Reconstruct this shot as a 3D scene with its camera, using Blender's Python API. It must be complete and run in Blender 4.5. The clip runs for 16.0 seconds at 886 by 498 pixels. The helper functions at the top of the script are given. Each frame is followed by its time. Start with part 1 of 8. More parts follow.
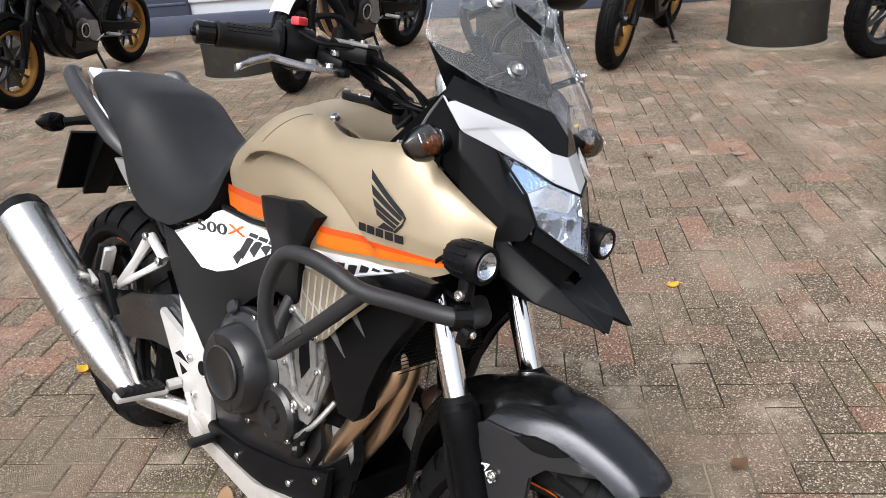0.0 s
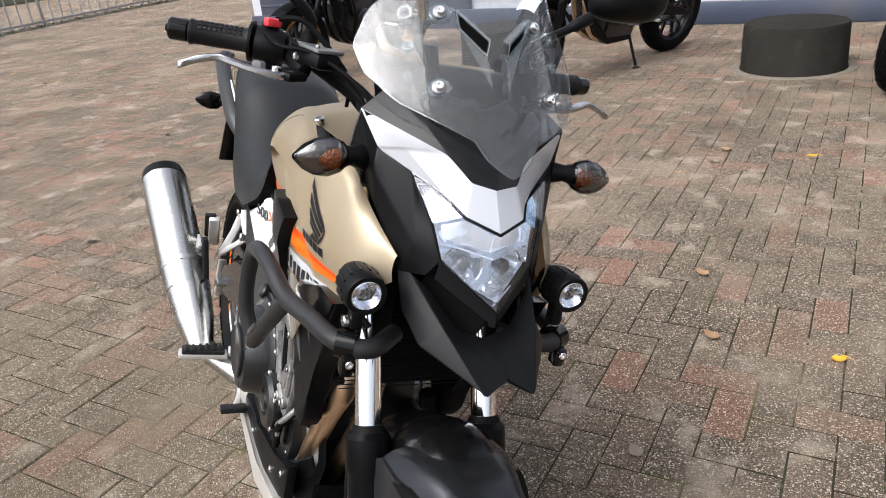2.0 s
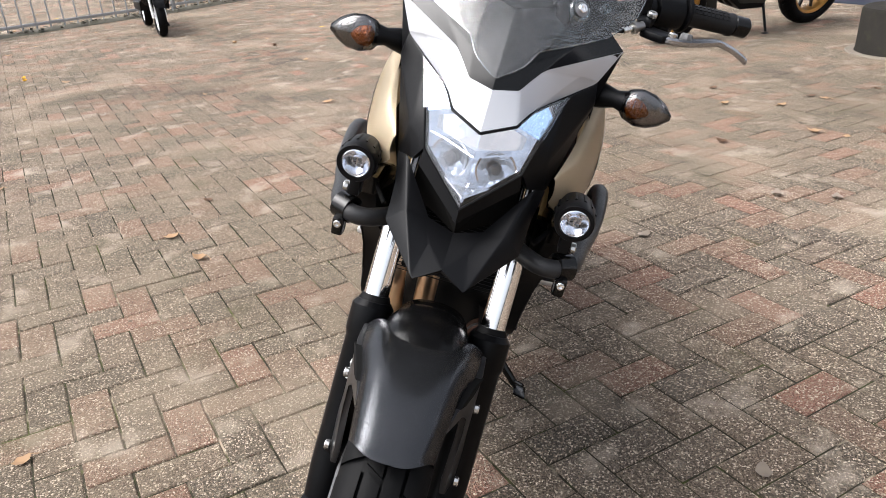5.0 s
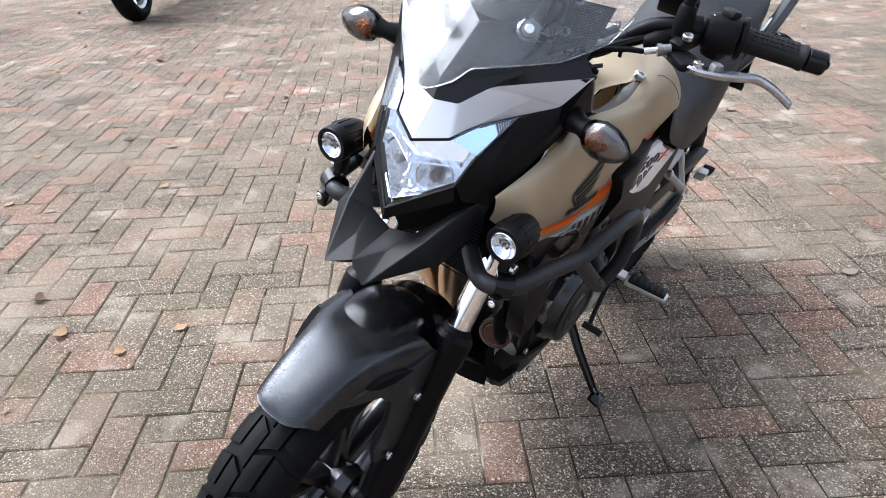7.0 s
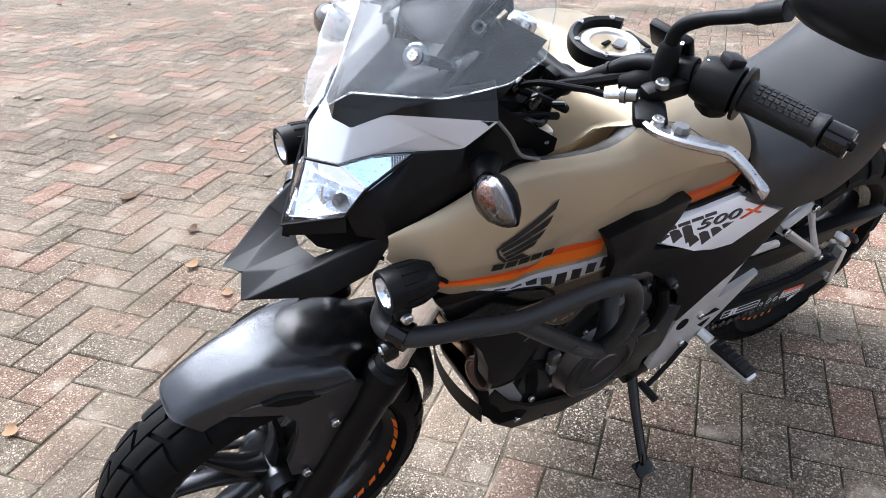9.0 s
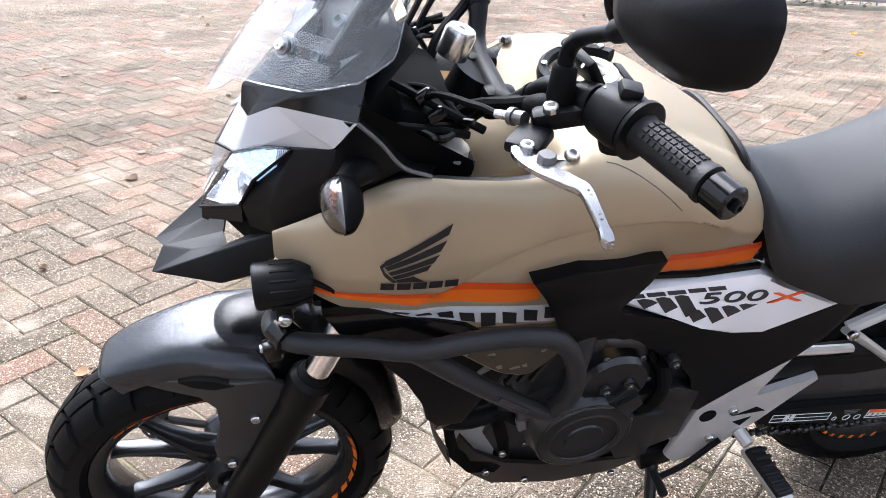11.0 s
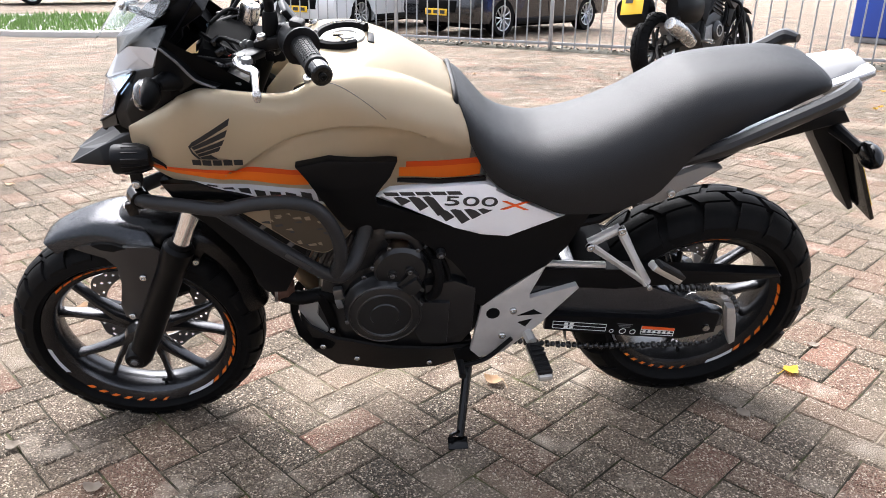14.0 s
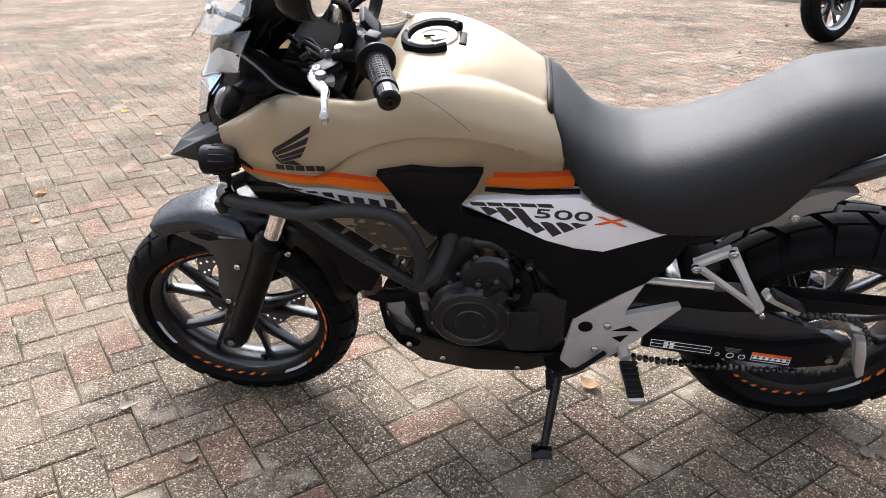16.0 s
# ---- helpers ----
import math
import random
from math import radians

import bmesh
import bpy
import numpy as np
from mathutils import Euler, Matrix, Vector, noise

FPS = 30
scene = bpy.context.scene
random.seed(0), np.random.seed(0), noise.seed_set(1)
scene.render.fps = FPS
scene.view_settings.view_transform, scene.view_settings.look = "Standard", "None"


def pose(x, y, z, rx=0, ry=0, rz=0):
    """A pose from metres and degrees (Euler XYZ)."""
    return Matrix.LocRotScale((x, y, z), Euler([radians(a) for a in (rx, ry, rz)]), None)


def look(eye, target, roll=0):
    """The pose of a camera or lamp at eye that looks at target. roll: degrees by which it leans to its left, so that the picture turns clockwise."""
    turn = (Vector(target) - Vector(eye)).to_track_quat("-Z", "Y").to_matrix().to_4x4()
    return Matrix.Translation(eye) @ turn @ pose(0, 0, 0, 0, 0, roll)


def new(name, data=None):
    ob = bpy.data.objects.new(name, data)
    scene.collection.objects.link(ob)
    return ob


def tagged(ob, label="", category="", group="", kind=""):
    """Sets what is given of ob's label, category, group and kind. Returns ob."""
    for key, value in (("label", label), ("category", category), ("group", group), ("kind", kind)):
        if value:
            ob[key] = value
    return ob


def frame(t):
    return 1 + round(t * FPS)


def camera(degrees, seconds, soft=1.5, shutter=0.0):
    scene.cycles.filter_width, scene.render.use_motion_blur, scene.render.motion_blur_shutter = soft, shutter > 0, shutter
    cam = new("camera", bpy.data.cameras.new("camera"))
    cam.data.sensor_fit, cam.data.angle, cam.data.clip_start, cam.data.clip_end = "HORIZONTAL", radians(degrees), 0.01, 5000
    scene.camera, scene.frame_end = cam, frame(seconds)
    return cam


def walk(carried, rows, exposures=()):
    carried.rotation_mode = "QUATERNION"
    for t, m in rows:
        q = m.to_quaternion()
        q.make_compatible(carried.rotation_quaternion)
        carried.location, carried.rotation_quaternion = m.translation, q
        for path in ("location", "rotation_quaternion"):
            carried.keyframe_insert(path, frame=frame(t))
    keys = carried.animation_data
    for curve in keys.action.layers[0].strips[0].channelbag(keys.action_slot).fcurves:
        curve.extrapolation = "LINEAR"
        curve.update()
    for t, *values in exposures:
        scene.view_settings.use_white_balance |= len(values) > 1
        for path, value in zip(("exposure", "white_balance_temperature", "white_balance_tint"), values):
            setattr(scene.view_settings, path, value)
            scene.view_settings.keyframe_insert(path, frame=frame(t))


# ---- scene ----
cam = camera(61.4, 16.0, soft=0.9)
PATH = [
    (0, (1.994, -0.469, 1.35), (0.611, 0.675, 0.467), -5.4),
    (0.5, (2.031, -0.349, 1.349), (0.532, 0.637, 0.467), -6.0),
    (1, (2.119, -0.204, 1.348), (0.516, 0.609, 0.471), -6.4),
    (1.5, (2.177, -0.105, 1.342), (0.494, 0.551, 0.483), -6.5),
    (2, (2.177, 0.019, 1.305), (0.424, 0.525, 0.486), -6.2),
    (2.5, (2.187, 0.129, 1.251), (0.376, 0.496, 0.487), -5.8),
    (3, (2.227, 0.196, 1.199), (0.369, 0.405, 0.488), -5.5),
    (3.5, (2.278, 0.274, 1.167), (0.401, 0.302, 0.474), -5.0),
    (4, (2.305, 0.356, 1.158), (0.445, 0.215, 0.438), -4.6),
    (4.2, (2.319, 0.382, 1.162), (0.47, 0.183, 0.425), -4.4),
    (6.3, (2.106, 0.838, 1.216), (0.602, -0.102, 0.292), -2.5),
    (6.5, (2.087, 0.892, 1.222), (0.63, -0.123, 0.302), -2.3),
    (7, (2.044, 0.979, 1.239), (0.689, -0.174, 0.325), -1.8),
    (7.5, (1.934, 1.026, 1.221), (0.695, -0.25, 0.306), -1.6),
    (8, (1.81, 1.076, 1.237), (0.701, -0.308, 0.313), -1.3),
    (8.5, (1.713, 1.106, 1.25), (0.76, -0.376, 0.305), -1.1),
    (9, (1.59, 1.167, 1.258), (0.787, -0.388, 0.29), -0.8),
    (9.2, (1.542, 1.192, 1.264), (0.798, -0.387, 0.286), -0.4),
    (11.3, (1.141, 1.281, 1.17), (0.918, -0.525, 0.338), 2.0),
    (11.5, (1.087, 1.321, 1.144), (0.907, -0.503, 0.343), 2.3),
    (12, (0.977, 1.396, 1.1), (0.857, -0.451, 0.342), 2.5),
    (12.5, (0.926, 1.466, 1.081), (0.833, -0.395, 0.355), 2.3),
    (13, (0.891, 1.666, 1.097), (0.802, -0.206, 0.398), 1.7),
    (13.5, (0.826, 1.771, 1.119), (0.745, -0.103, 0.423), 1.1),
    (14, (0.735, 1.861, 1.123), (0.663, -0.01, 0.421), 0.8),
    (14.5, (0.653, 1.956, 1.133), (0.621, 0.087, 0.42), 0.5),
    (15, (0.603, 2.011, 1.174), (0.64, 0.153, 0.433), 0.4),
    (15.5, (0.602, 1.898, 1.209), (0.759, 0.068, 0.417), 0.2),
    (16, (0.629, 1.733, 1.23), (0.927, -0.052, 0.38), -0.1),
]
walk(cam, [(t, look(eye, target, roll)) for t, eye, target, roll in PATH], exposures=[(0, 1.1, 6250, 11), (3, 1.15, 6150, 11), (4, 1.31, 6480, 12), (7, 1.72, 5650, 10), (9, 1.92, 5680, 10.5), (11.5, 2.19, 5800, 12.5), (14, 2.04, 6080, 12.5), (16, 1.9, 6080, 12)])

# ---- daylight: a bright overcast sky, brightest over the open side of the yard ----
SUN_DIR = Vector((0.2, -0.52, 0.83)).normalized()
world = bpy.data.worlds.new("sky")
scene.world = world
world.use_nodes = True
wn = world.node_tree.nodes
sky = wn.new("ShaderNodeTexSky")
sky.sky_type, sky.sun_disc = "NISHITA", False
sky.sun_elevation = math.asin(SUN_DIR.z)
sky.sun_rotation = math.atan2(SUN_DIR.x, SUN_DIR.y)
sky.air_density, sky.dust_density, sky.ozone_density = 1.0, 6.0, 1.0
soft = wn.new("ShaderNodeHueSaturation")
soft.inputs["Saturation"].default_value = 0.3
wn["Background"].inputs["Strength"].default_value = 0.13
world.node_tree.links.new(sky.outputs[0], soft.inputs["Color"])
world.node_tree.links.new(soft.outputs[0], wn["Background"].inputs["Color"])
sun = new("sun", bpy.data.lights.new("sun", "SUN"))
sun.data.energy, sun.data.angle, sun.data.color = 1.75, radians(54), (1.0, 0.96, 0.9)
sun.matrix_world = look(SUN_DIR * 30, (0, 0, 0))


# ---- materials ----
def material(name, color, rough=0.5, metal=0.0, grain=0.0, scale=60.0, vary=0.15, bump=0.0, coat=0.0, dirt=0.0, dirt_color=(0.16, 0.13, 0.1), spec=0.5, patchy=0.04):
    """A surface with fine grain, broad unevenness and some dirt."""
    m = bpy.data.materials.new(name)
    m.use_nodes = True
    t = m.node_tree
    b = t.nodes["Principled BSDF"]
    b.inputs["Roughness"].default_value, b.inputs["Metallic"].default_value = rough, metal
    b.inputs["Specular IOR Level"].default_value = spec
    b.inputs["Coat Weight"].default_value, b.inputs["Coat Roughness"].default_value = coat, 0.08
    co = t.nodes.new("ShaderNodeTexCoord")

    def noise_node(s, detail=4.0):
        n = t.nodes.new("ShaderNodeTexNoise")
        n.inputs["Scale"].default_value, n.inputs["Detail"].default_value = s, detail
        t.links.new(co.outputs["Object"], n.inputs["Vector"])
        return n
    broad, fine = noise_node(scale * 0.12), noise_node(scale)
    mix = t.nodes.new("ShaderNodeMix")
    mix.data_type = "RGBA"
    mix.inputs["A"].default_value = (*[c * (1 - vary) for c in color], 1)
    mix.inputs["B"].default_value = (*[min(1, c * (1 + vary)) for c in color], 1)
    t.links.new(broad.outputs["Fac"], mix.inputs["Factor"])
    out = mix.outputs["Result"]
    if dirt:
        ramp = t.nodes.new("ShaderNodeMapRange")
        ramp.inputs["From Min"].default_value, ramp.inputs["From Max"].default_value = 0.52, 0.75
        ramp.inputs["To Max"].default_value = dirt
        t.links.new(noise_node(scale * 0.3, 8).outputs["Fac"], ramp.inputs["Value"])
        d = t.nodes.new("ShaderNodeMix")
        d.data_type = "RGBA"
        d.inputs["B"].default_value = (*dirt_color, 1)
        t.links.new(ramp.outputs["Result"], d.inputs["Factor"])
        t.links.new(out, d.inputs["A"])
        out = d.outputs["Result"]
    t.links.new(out, b.inputs["Base Color"])
    r = t.nodes.new("ShaderNodeMapRange")
    r.inputs["To Min"].default_value, r.inputs["To Max"].default_value = max(0.02, rough - patchy), min(1, rough + patchy)
    t.links.new(fine.outputs["Fac"], r.inputs["Value"])
    t.links.new(r.outputs["Result"], b.inputs["Roughness"])
    if bump:
        bp = t.nodes.new("ShaderNodeBump")
        bp.inputs["Strength"].default_value, bp.inputs["Distance"].default_value = bump, 0.002
        t.links.new(fine.outputs["Fac"], bp.inputs["Height"])
        t.links.new(bp.outputs["Normal"], b.inputs["Normal"])
    return m


def glassy(name, color, rough=0.02, alpha=0.2, haze=0.0):
    """Thin clear plastic or glass: mostly see-through, with a gloss."""
    m = bpy.data.materials.new(name)
    m.use_nodes = True
    t = m.node_tree
    clear, gloss, mix, edge = (t.nodes.new("ShaderNode" + k) for k in ("BsdfTransparent", "BsdfGlossy", "MixShader", "LayerWeight"))
    clear.inputs["Color"].default_value = (*color, 1)
    gloss.inputs["Roughness"].default_value = rough
    steep = t.nodes.new("ShaderNodeMath")
    steep.operation = "POWER"
    steep.inputs[1].default_value = 4.0
    edge.inputs["Blend"].default_value = 0.5
    t.links.new(edge.outputs["Facing"], steep.inputs[0])
    add = t.nodes.new("ShaderNodeMath")
    add.operation, add.use_clamp = "MULTIPLY_ADD", True
    add.inputs[1].default_value, add.inputs[2].default_value = 0.75, alpha
    t.links.new(steep.outputs[0], add.inputs[0])
    t.links.new(add.outputs[0], mix.inputs[0])
    t.links.new(clear.outputs[0], mix.inputs[1])
    t.links.new(gloss.outputs[0], mix.inputs[2])
    out = mix.outputs[0]
    # white diffuse mixed in for the milky sky reflection on the screen
    if haze:
        haze_white, veil = t.nodes.new("ShaderNodeBsdfDiffuse"), t.nodes.new("ShaderNodeMixShader")
        haze_white.inputs["Color"].default_value, veil.inputs[0].default_value = (0.8, 0.8, 0.8, 1), haze
        t.links.new(out, veil.inputs[1])
        t.links.new(haze_white.outputs[0], veil.inputs[2])
        out = veil.outputs[0]
    t.links.new(out, t.nodes["Material Output"].inputs["Surface"])
    return m


BEIGE = material("sand_metallic_paint", (0.56, 0.47, 0.33), 0.38, 0.42, scale=30, vary=0.04, coat=0.05, dirt=0.05)
WHITE = material("white_paint", (0.78, 0.79, 0.82), 0.32, 0, scale=30, vary=0.03, coat=0.2, dirt=0.05)
PEARL = material("pearl_grey_paint", (0.43, 0.44, 0.465), 0.38, 0.25, scale=30, vary=0.04, coat=0.2)
ORANGE = material("orange_decal", (0.9, 0.22, 0.012), 0.4, scale=30, vary=0.03)
DEEP_ORANGE = material("deep_orange_decal", (0.78, 0.1, 0.01), 0.4, scale=30, vary=0.03)
INK = material("black_decal", (0.02, 0.02, 0.022), 0.4, scale=40)
INK_GREY = material("grey_decal", (0.1, 0.1, 0.1), 0.4, scale=40)
BLACK = material("matt_black_plastic", (0.0030, 0.0031, 0.0036), 0.42, scale=300, bump=0.08, dirt=0.06, dirt_color=(0.008, 0.008, 0.0085), spec=0.12)
LEVER = material("machined_lever", (0.38, 0.38, 0.39), 0.26, 1.0, scale=100, vary=0.1)
FENDER = material("satin_black_paint", (0.075, 0.078, 0.085), 0.25, 0.8, scale=200, vary=0.05, patchy=0.01, spec=0.6, coat=0.12)
RAIL = material("satin_rail_plastic", (0.012, 0.012, 0.013), 0.36, 0.0, scale=200, vary=0.05, spec=0.4)
BROWN_PRINT = material("brown_camouflage_print", (0.16, 0.125, 0.085), 0.42, 0.1, scale=30, vary=0.1)
TAIL_GREY = material("silver_grey_paint", (0.20, 0.197, 0.193), 0.4, 0.3, scale=30, vary=0.04, coat=0.1)
CASTING = material("grey_engine_casting", (0.27, 0.265, 0.255), 0.42, 0.6, scale=220, bump=0.2, dirt=0.6, dirt_color=(0.02, 0.018, 0.016))
DISC = material("dull_disc_steel", (0.19, 0.187, 0.185), 0.36, 0.9, scale=60, vary=0.15)
GLOSS_HUMP = material("semi_gloss_black", (0.0065, 0.0065, 0.007), 0.24, scale=14, vary=0.1, spec=0.42, patchy=0.012)
FORK_BLACK = material("satin_black_fork_paint", (0.0022, 0.0023, 0.0027), 0.34, scale=20, vary=0.1, spec=0.1, patchy=0.012)
GLOSS = material("gloss_black", (0.003, 0.003, 0.003), 0.14, scale=80, spec=0.25, patchy=0.01)
ENGINE = material("black_engine_paint", (0.0075, 0.0077, 0.0085), 0.30, 0.0, scale=220, bump=0.12, dirt=0.1, dirt_color=(0.02, 0.0195, 0.0195), spec=0.5)
# near black for the shade in openings; also radiator and car spokes
DARK = material("dark_hollow", (0.004, 0.004, 0.004), 0.9, spec=0.1)
RUBBER = material("tyre_rubber", (0.0042, 0.0042, 0.0044), 0.55, scale=140, bump=0.2, dirt=0.15, dirt_color=(0.014, 0.013, 0.013), spec=0.06)
GRIP = material("grip_rubber", (0.005, 0.005, 0.0055), 0.55, scale=200, bump=0.2, spec=0.25)
POWDER = material("powder_coated_steel", (0.015, 0.0152, 0.0162), 0.44, 0.0, scale=500, bump=0.3, spec=0.28)
ALU = material("cast_aluminium", (0.56, 0.55, 0.53), 0.42, 0.75, scale=260, bump=0.1, dirt=0.12)
PALE_METAL = material("pale_painted_metal", (0.46, 0.44, 0.41), 0.42, 0.4, scale=120, vary=0.08, dirt=0.3, dirt_color=(0.2, 0.17, 0.14))
SILVER = material("silver_frame_paint", (0.50, 0.49, 0.475), 0.45, 0.4, scale=200, bump=0.06, dirt=0.08)
STEEL = material("brushed_stainless", (0.55, 0.545, 0.53), 0.27, 1.0, scale=14, vary=0.04)
CHROME = material("chrome", (0.82, 0.82, 0.83), 0.09, 1.0, scale=60, vary=0.03)
BRONZE = material("heat_tinted_steel", (0.78, 0.58, 0.40), 0.33, 1.0, scale=30, vary=0.12, dirt=0.1, dirt_color=(0.2, 0.14, 0.1))
RUST = material("rusty_filter", (0.07, 0.032, 0.02), 0.7, 0.3, scale=120, vary=0.4, bump=0.3)
RED = material("red_switch", (0.7, 0.04, 0.05), 0.35)
RUST_RED = material("red_label", (0.75, 0.08, 0.05), 0.5)
LABEL = material("pale_label", (0.7, 0.7, 0.68), 0.5)
REFLECTOR = material("lamp_reflector", (0.8, 0.82, 0.86), 0.12, 1.0, scale=120, vary=0.1)


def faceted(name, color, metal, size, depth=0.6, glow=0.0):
    """Bright moulding with small facets; glow makes the surface itself emit."""
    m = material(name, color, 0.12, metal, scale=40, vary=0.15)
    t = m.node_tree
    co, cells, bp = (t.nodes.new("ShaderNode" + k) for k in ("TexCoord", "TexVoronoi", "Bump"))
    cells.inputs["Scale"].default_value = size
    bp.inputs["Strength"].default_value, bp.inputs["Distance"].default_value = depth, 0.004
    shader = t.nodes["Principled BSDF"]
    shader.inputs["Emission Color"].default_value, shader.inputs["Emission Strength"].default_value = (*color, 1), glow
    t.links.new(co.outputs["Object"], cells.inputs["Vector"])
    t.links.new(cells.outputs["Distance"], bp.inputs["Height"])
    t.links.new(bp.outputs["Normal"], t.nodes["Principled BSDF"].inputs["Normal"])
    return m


FACETED = faceted("faceted_reflector", (0.6, 0.62, 0.66), 1.0, 90, 0.25)
# own glow stands for the lit lamp's light on its reflectors
GLOWING_BOWL = faceted("glowing_lamp_reflector", (0.66, 0.69, 0.74), 1.0, 90, 0.25, 0.085)
AMBER = faceted("amber_bulb", (0.36, 0.09, 0.007), 0.35, 260)
RIM = material("graphite_rim_paint", (0.05, 0.051, 0.054), 0.24, 0.9, scale=60, vary=0.08, patchy=0.015)
CORNER = faceted("glowing_corner_reflector", (0.42, 0.58, 0.78), 1.0, 200, 0.25, 0.22)
RIBBED = faceted("glowing_ribbed_reflector", (0.62, 0.65, 0.70), 1.0, 55, 0.15, 0.32)
CLEAR = glassy("clear_screen", (0.92, 0.93, 0.94), 0.08, 0.05, 0.035)
SCREEN_RIM = glassy("screen_rim", (0.8, 0.85, 0.86), 0.1, 0.14)
LENS = glassy("clear_lens", (0.95, 0.96, 0.98), 0.02, 0.05)
SMOKE = glassy("smoked_lens", (0.46, 0.44, 0.42), 0.05, 0.06)
GLASS = glassy("car_glass", (0.18, 0.2, 0.2), 0.03, 0.15)


def seat_cover():
    m = material("black_vinyl", (0.0045, 0.0048, 0.0056), 0.52, scale=120, vary=0.1, spec=0.30)
    t = m.node_tree
    w = t.nodes.new("ShaderNodeTexVoronoi")
    w.inputs["Scale"].default_value = 650
    co = t.nodes.new("ShaderNodeTexCoord")
    bp = t.nodes.new("ShaderNodeBump")
    bp.inputs["Strength"].default_value, bp.inputs["Distance"].default_value = 0.4, 0.0008
    t.links.new(co.outputs["Object"], w.inputs["Vector"])
    t.links.new(w.outputs["Distance"], bp.inputs["Height"])
    t.links.new(bp.outputs["Normal"], t.nodes["Principled BSDF"].inputs["Normal"])
    return m


VINYL = seat_cover()


def paver(name, by_object, pattern=False):
    """Concrete paving brick with exposed aggregate; each brick has its own tint."""
    m = bpy.data.materials.new(name)
    m.use_nodes = True
    t = m.node_tree
    b = t.nodes["Principled BSDF"]
    L = t.links.new
    geo = t.nodes.new("ShaderNodeNewGeometry")
    pos = geo.outputs["Position"]
    if pattern:
        turn = t.nodes.new("ShaderNodeMapping")
        turn.inputs["Rotation"].default_value = (0, 0, radians(-43))
        L(pos, turn.inputs["Vector"])
        bt = t.nodes.new("ShaderNodeTexBrick")
        bt.inputs["Scale"].default_value = 1.0
        bt.inputs["Brick Width"].default_value, bt.inputs["Row Height"].default_value = 0.21, 0.105
        bt.inputs["Mortar Size"].default_value = 0.003
        bt.inputs["Color1"].default_value, bt.inputs["Color2"].default_value = (0, 0, 0, 1), (1, 1, 1, 1)
        bt.inputs["Mortar"].default_value = (0, 0, 0, 1)
        L(turn.outputs["Vector"], bt.inputs["Vector"])
        rnd = bt.outputs["Color"]
    elif by_object:
        rnd = t.nodes.new("ShaderNodeObjectInfo").outputs["Random"]
    else:
        rnd = geo.outputs["Random Per Island"]
    ramp = t.nodes.new("ShaderNodeValToRGB")
    cr = ramp.color_ramp
    cr.elements[0].position, cr.elements[0].color = 0.0, (0.105, 0.088, 0.070, 1)
    cr.elements[1].position, cr.elements[1].color = 1.0, (0.34, 0.168, 0.122, 1)
    for p, c in ((0.2, (0.15, 0.122, 0.092, 1)), (0.45, (0.20, 0.152, 0.113, 1)), (0.62, (0.165, 0.137, 0.108, 1)), (0.74, (0.235, 0.15, 0.108, 1)), (0.90, (0.262, 0.148, 0.108, 1))):
        cr.elements.new(p).color = c
    L(rnd, ramp.inputs["Fac"])

    def noise_node(s, detail=6.0):
        n = t.nodes.new("ShaderNodeTexNoise")
        n.inputs["Scale"].default_value, n.inputs["Detail"].default_value = s, detail
        L(pos, n.inputs["Vector"])
        return n.outputs["Fac"]

    def span(fac, a, z, top=1.0):
        n = t.nodes.new("ShaderNodeMapRange")
        n.inputs["From Min"].default_value, n.inputs["From Max"].default_value, n.inputs["To Max"].default_value = a, z, top
        L(fac, n.inputs["Value"])
        return n.outputs["Result"]

    def blend(a, color, fac, kind="MIX"):
        n = t.nodes.new("ShaderNodeMix")
        n.data_type, n.blend_type = "RGBA", kind
        L(a, n.inputs["A"])
        L(fac, n.inputs["Factor"])
        n.inputs["B"].default_value = (*color, 1)
        return n.outputs["Result"]
    # exposed aggregate: uneven light and dark stones; dark noise stands for shaded pits between
    wobble = t.nodes.new("ShaderNodeTexNoise")
    wobble.inputs["Scale"].default_value, wobble.inputs["Detail"].default_value = 160, 2.0
    shift = t.nodes.new("ShaderNodeVectorMath")
    shift.operation = "MULTIPLY_ADD"
    shift.inputs[1].default_value = (0.004, 0.004, 0.004)
    L(pos, wobble.inputs["Vector"])
    L(wobble.outputs["Color"], shift.inputs[0])
    L(pos, shift.inputs[2])
    stone = t.nodes.new("ShaderNodeTexVoronoi")
    stone.inputs["Scale"].default_value = 265
    L(shift.outputs["Vector"], stone.inputs["Vector"])
    bits = t.nodes.new("ShaderNodeSeparateColor")
    L(stone.outputs["Color"], bits.inputs["Color"])
    col = blend(ramp.outputs["Color"], (0.022, 0.018, 0.013), span(noise_node(300, 3.0), 0.44, 0.60, 0.76))
    col = blend(col, (0.34, 0.265, 0.195), span(bits.outputs["Blue"], 0.62, 0.88, 0.6))
    col = blend(col, (0.66, 0.55, 0.43), span(bits.outputs["Green"], 0.83, 0.95, 0.9))
    col = blend(col, (0.40, 0.32, 0.24), span(noise_node(1.7, 8.0), 0.50, 0.66, 0.5))
    col = blend(col, (0.52, 0.44, 0.355), span(noise_node(5.5, 8.0), 0.57, 0.70, 0.6))
    col = blend(col, (0.045, 0.038, 0.028), span(noise_node(0.9, 8.0), 0.52, 0.68, 0.45))
    col = blend(col, (0.20, 0.165, 0.115), span(noise_node(0.35, 8.0), 0.42, 0.60, 0.28))
    col = blend(col, (0.085, 0.085, 0.045), span(noise_node(3.7, 8.0), 0.60, 0.73, 0.34))
    L(col, b.inputs["Base Color"])
    b.inputs["Roughness"].default_value = 0.85
    b.inputs["Specular IOR Level"].default_value = 0.12
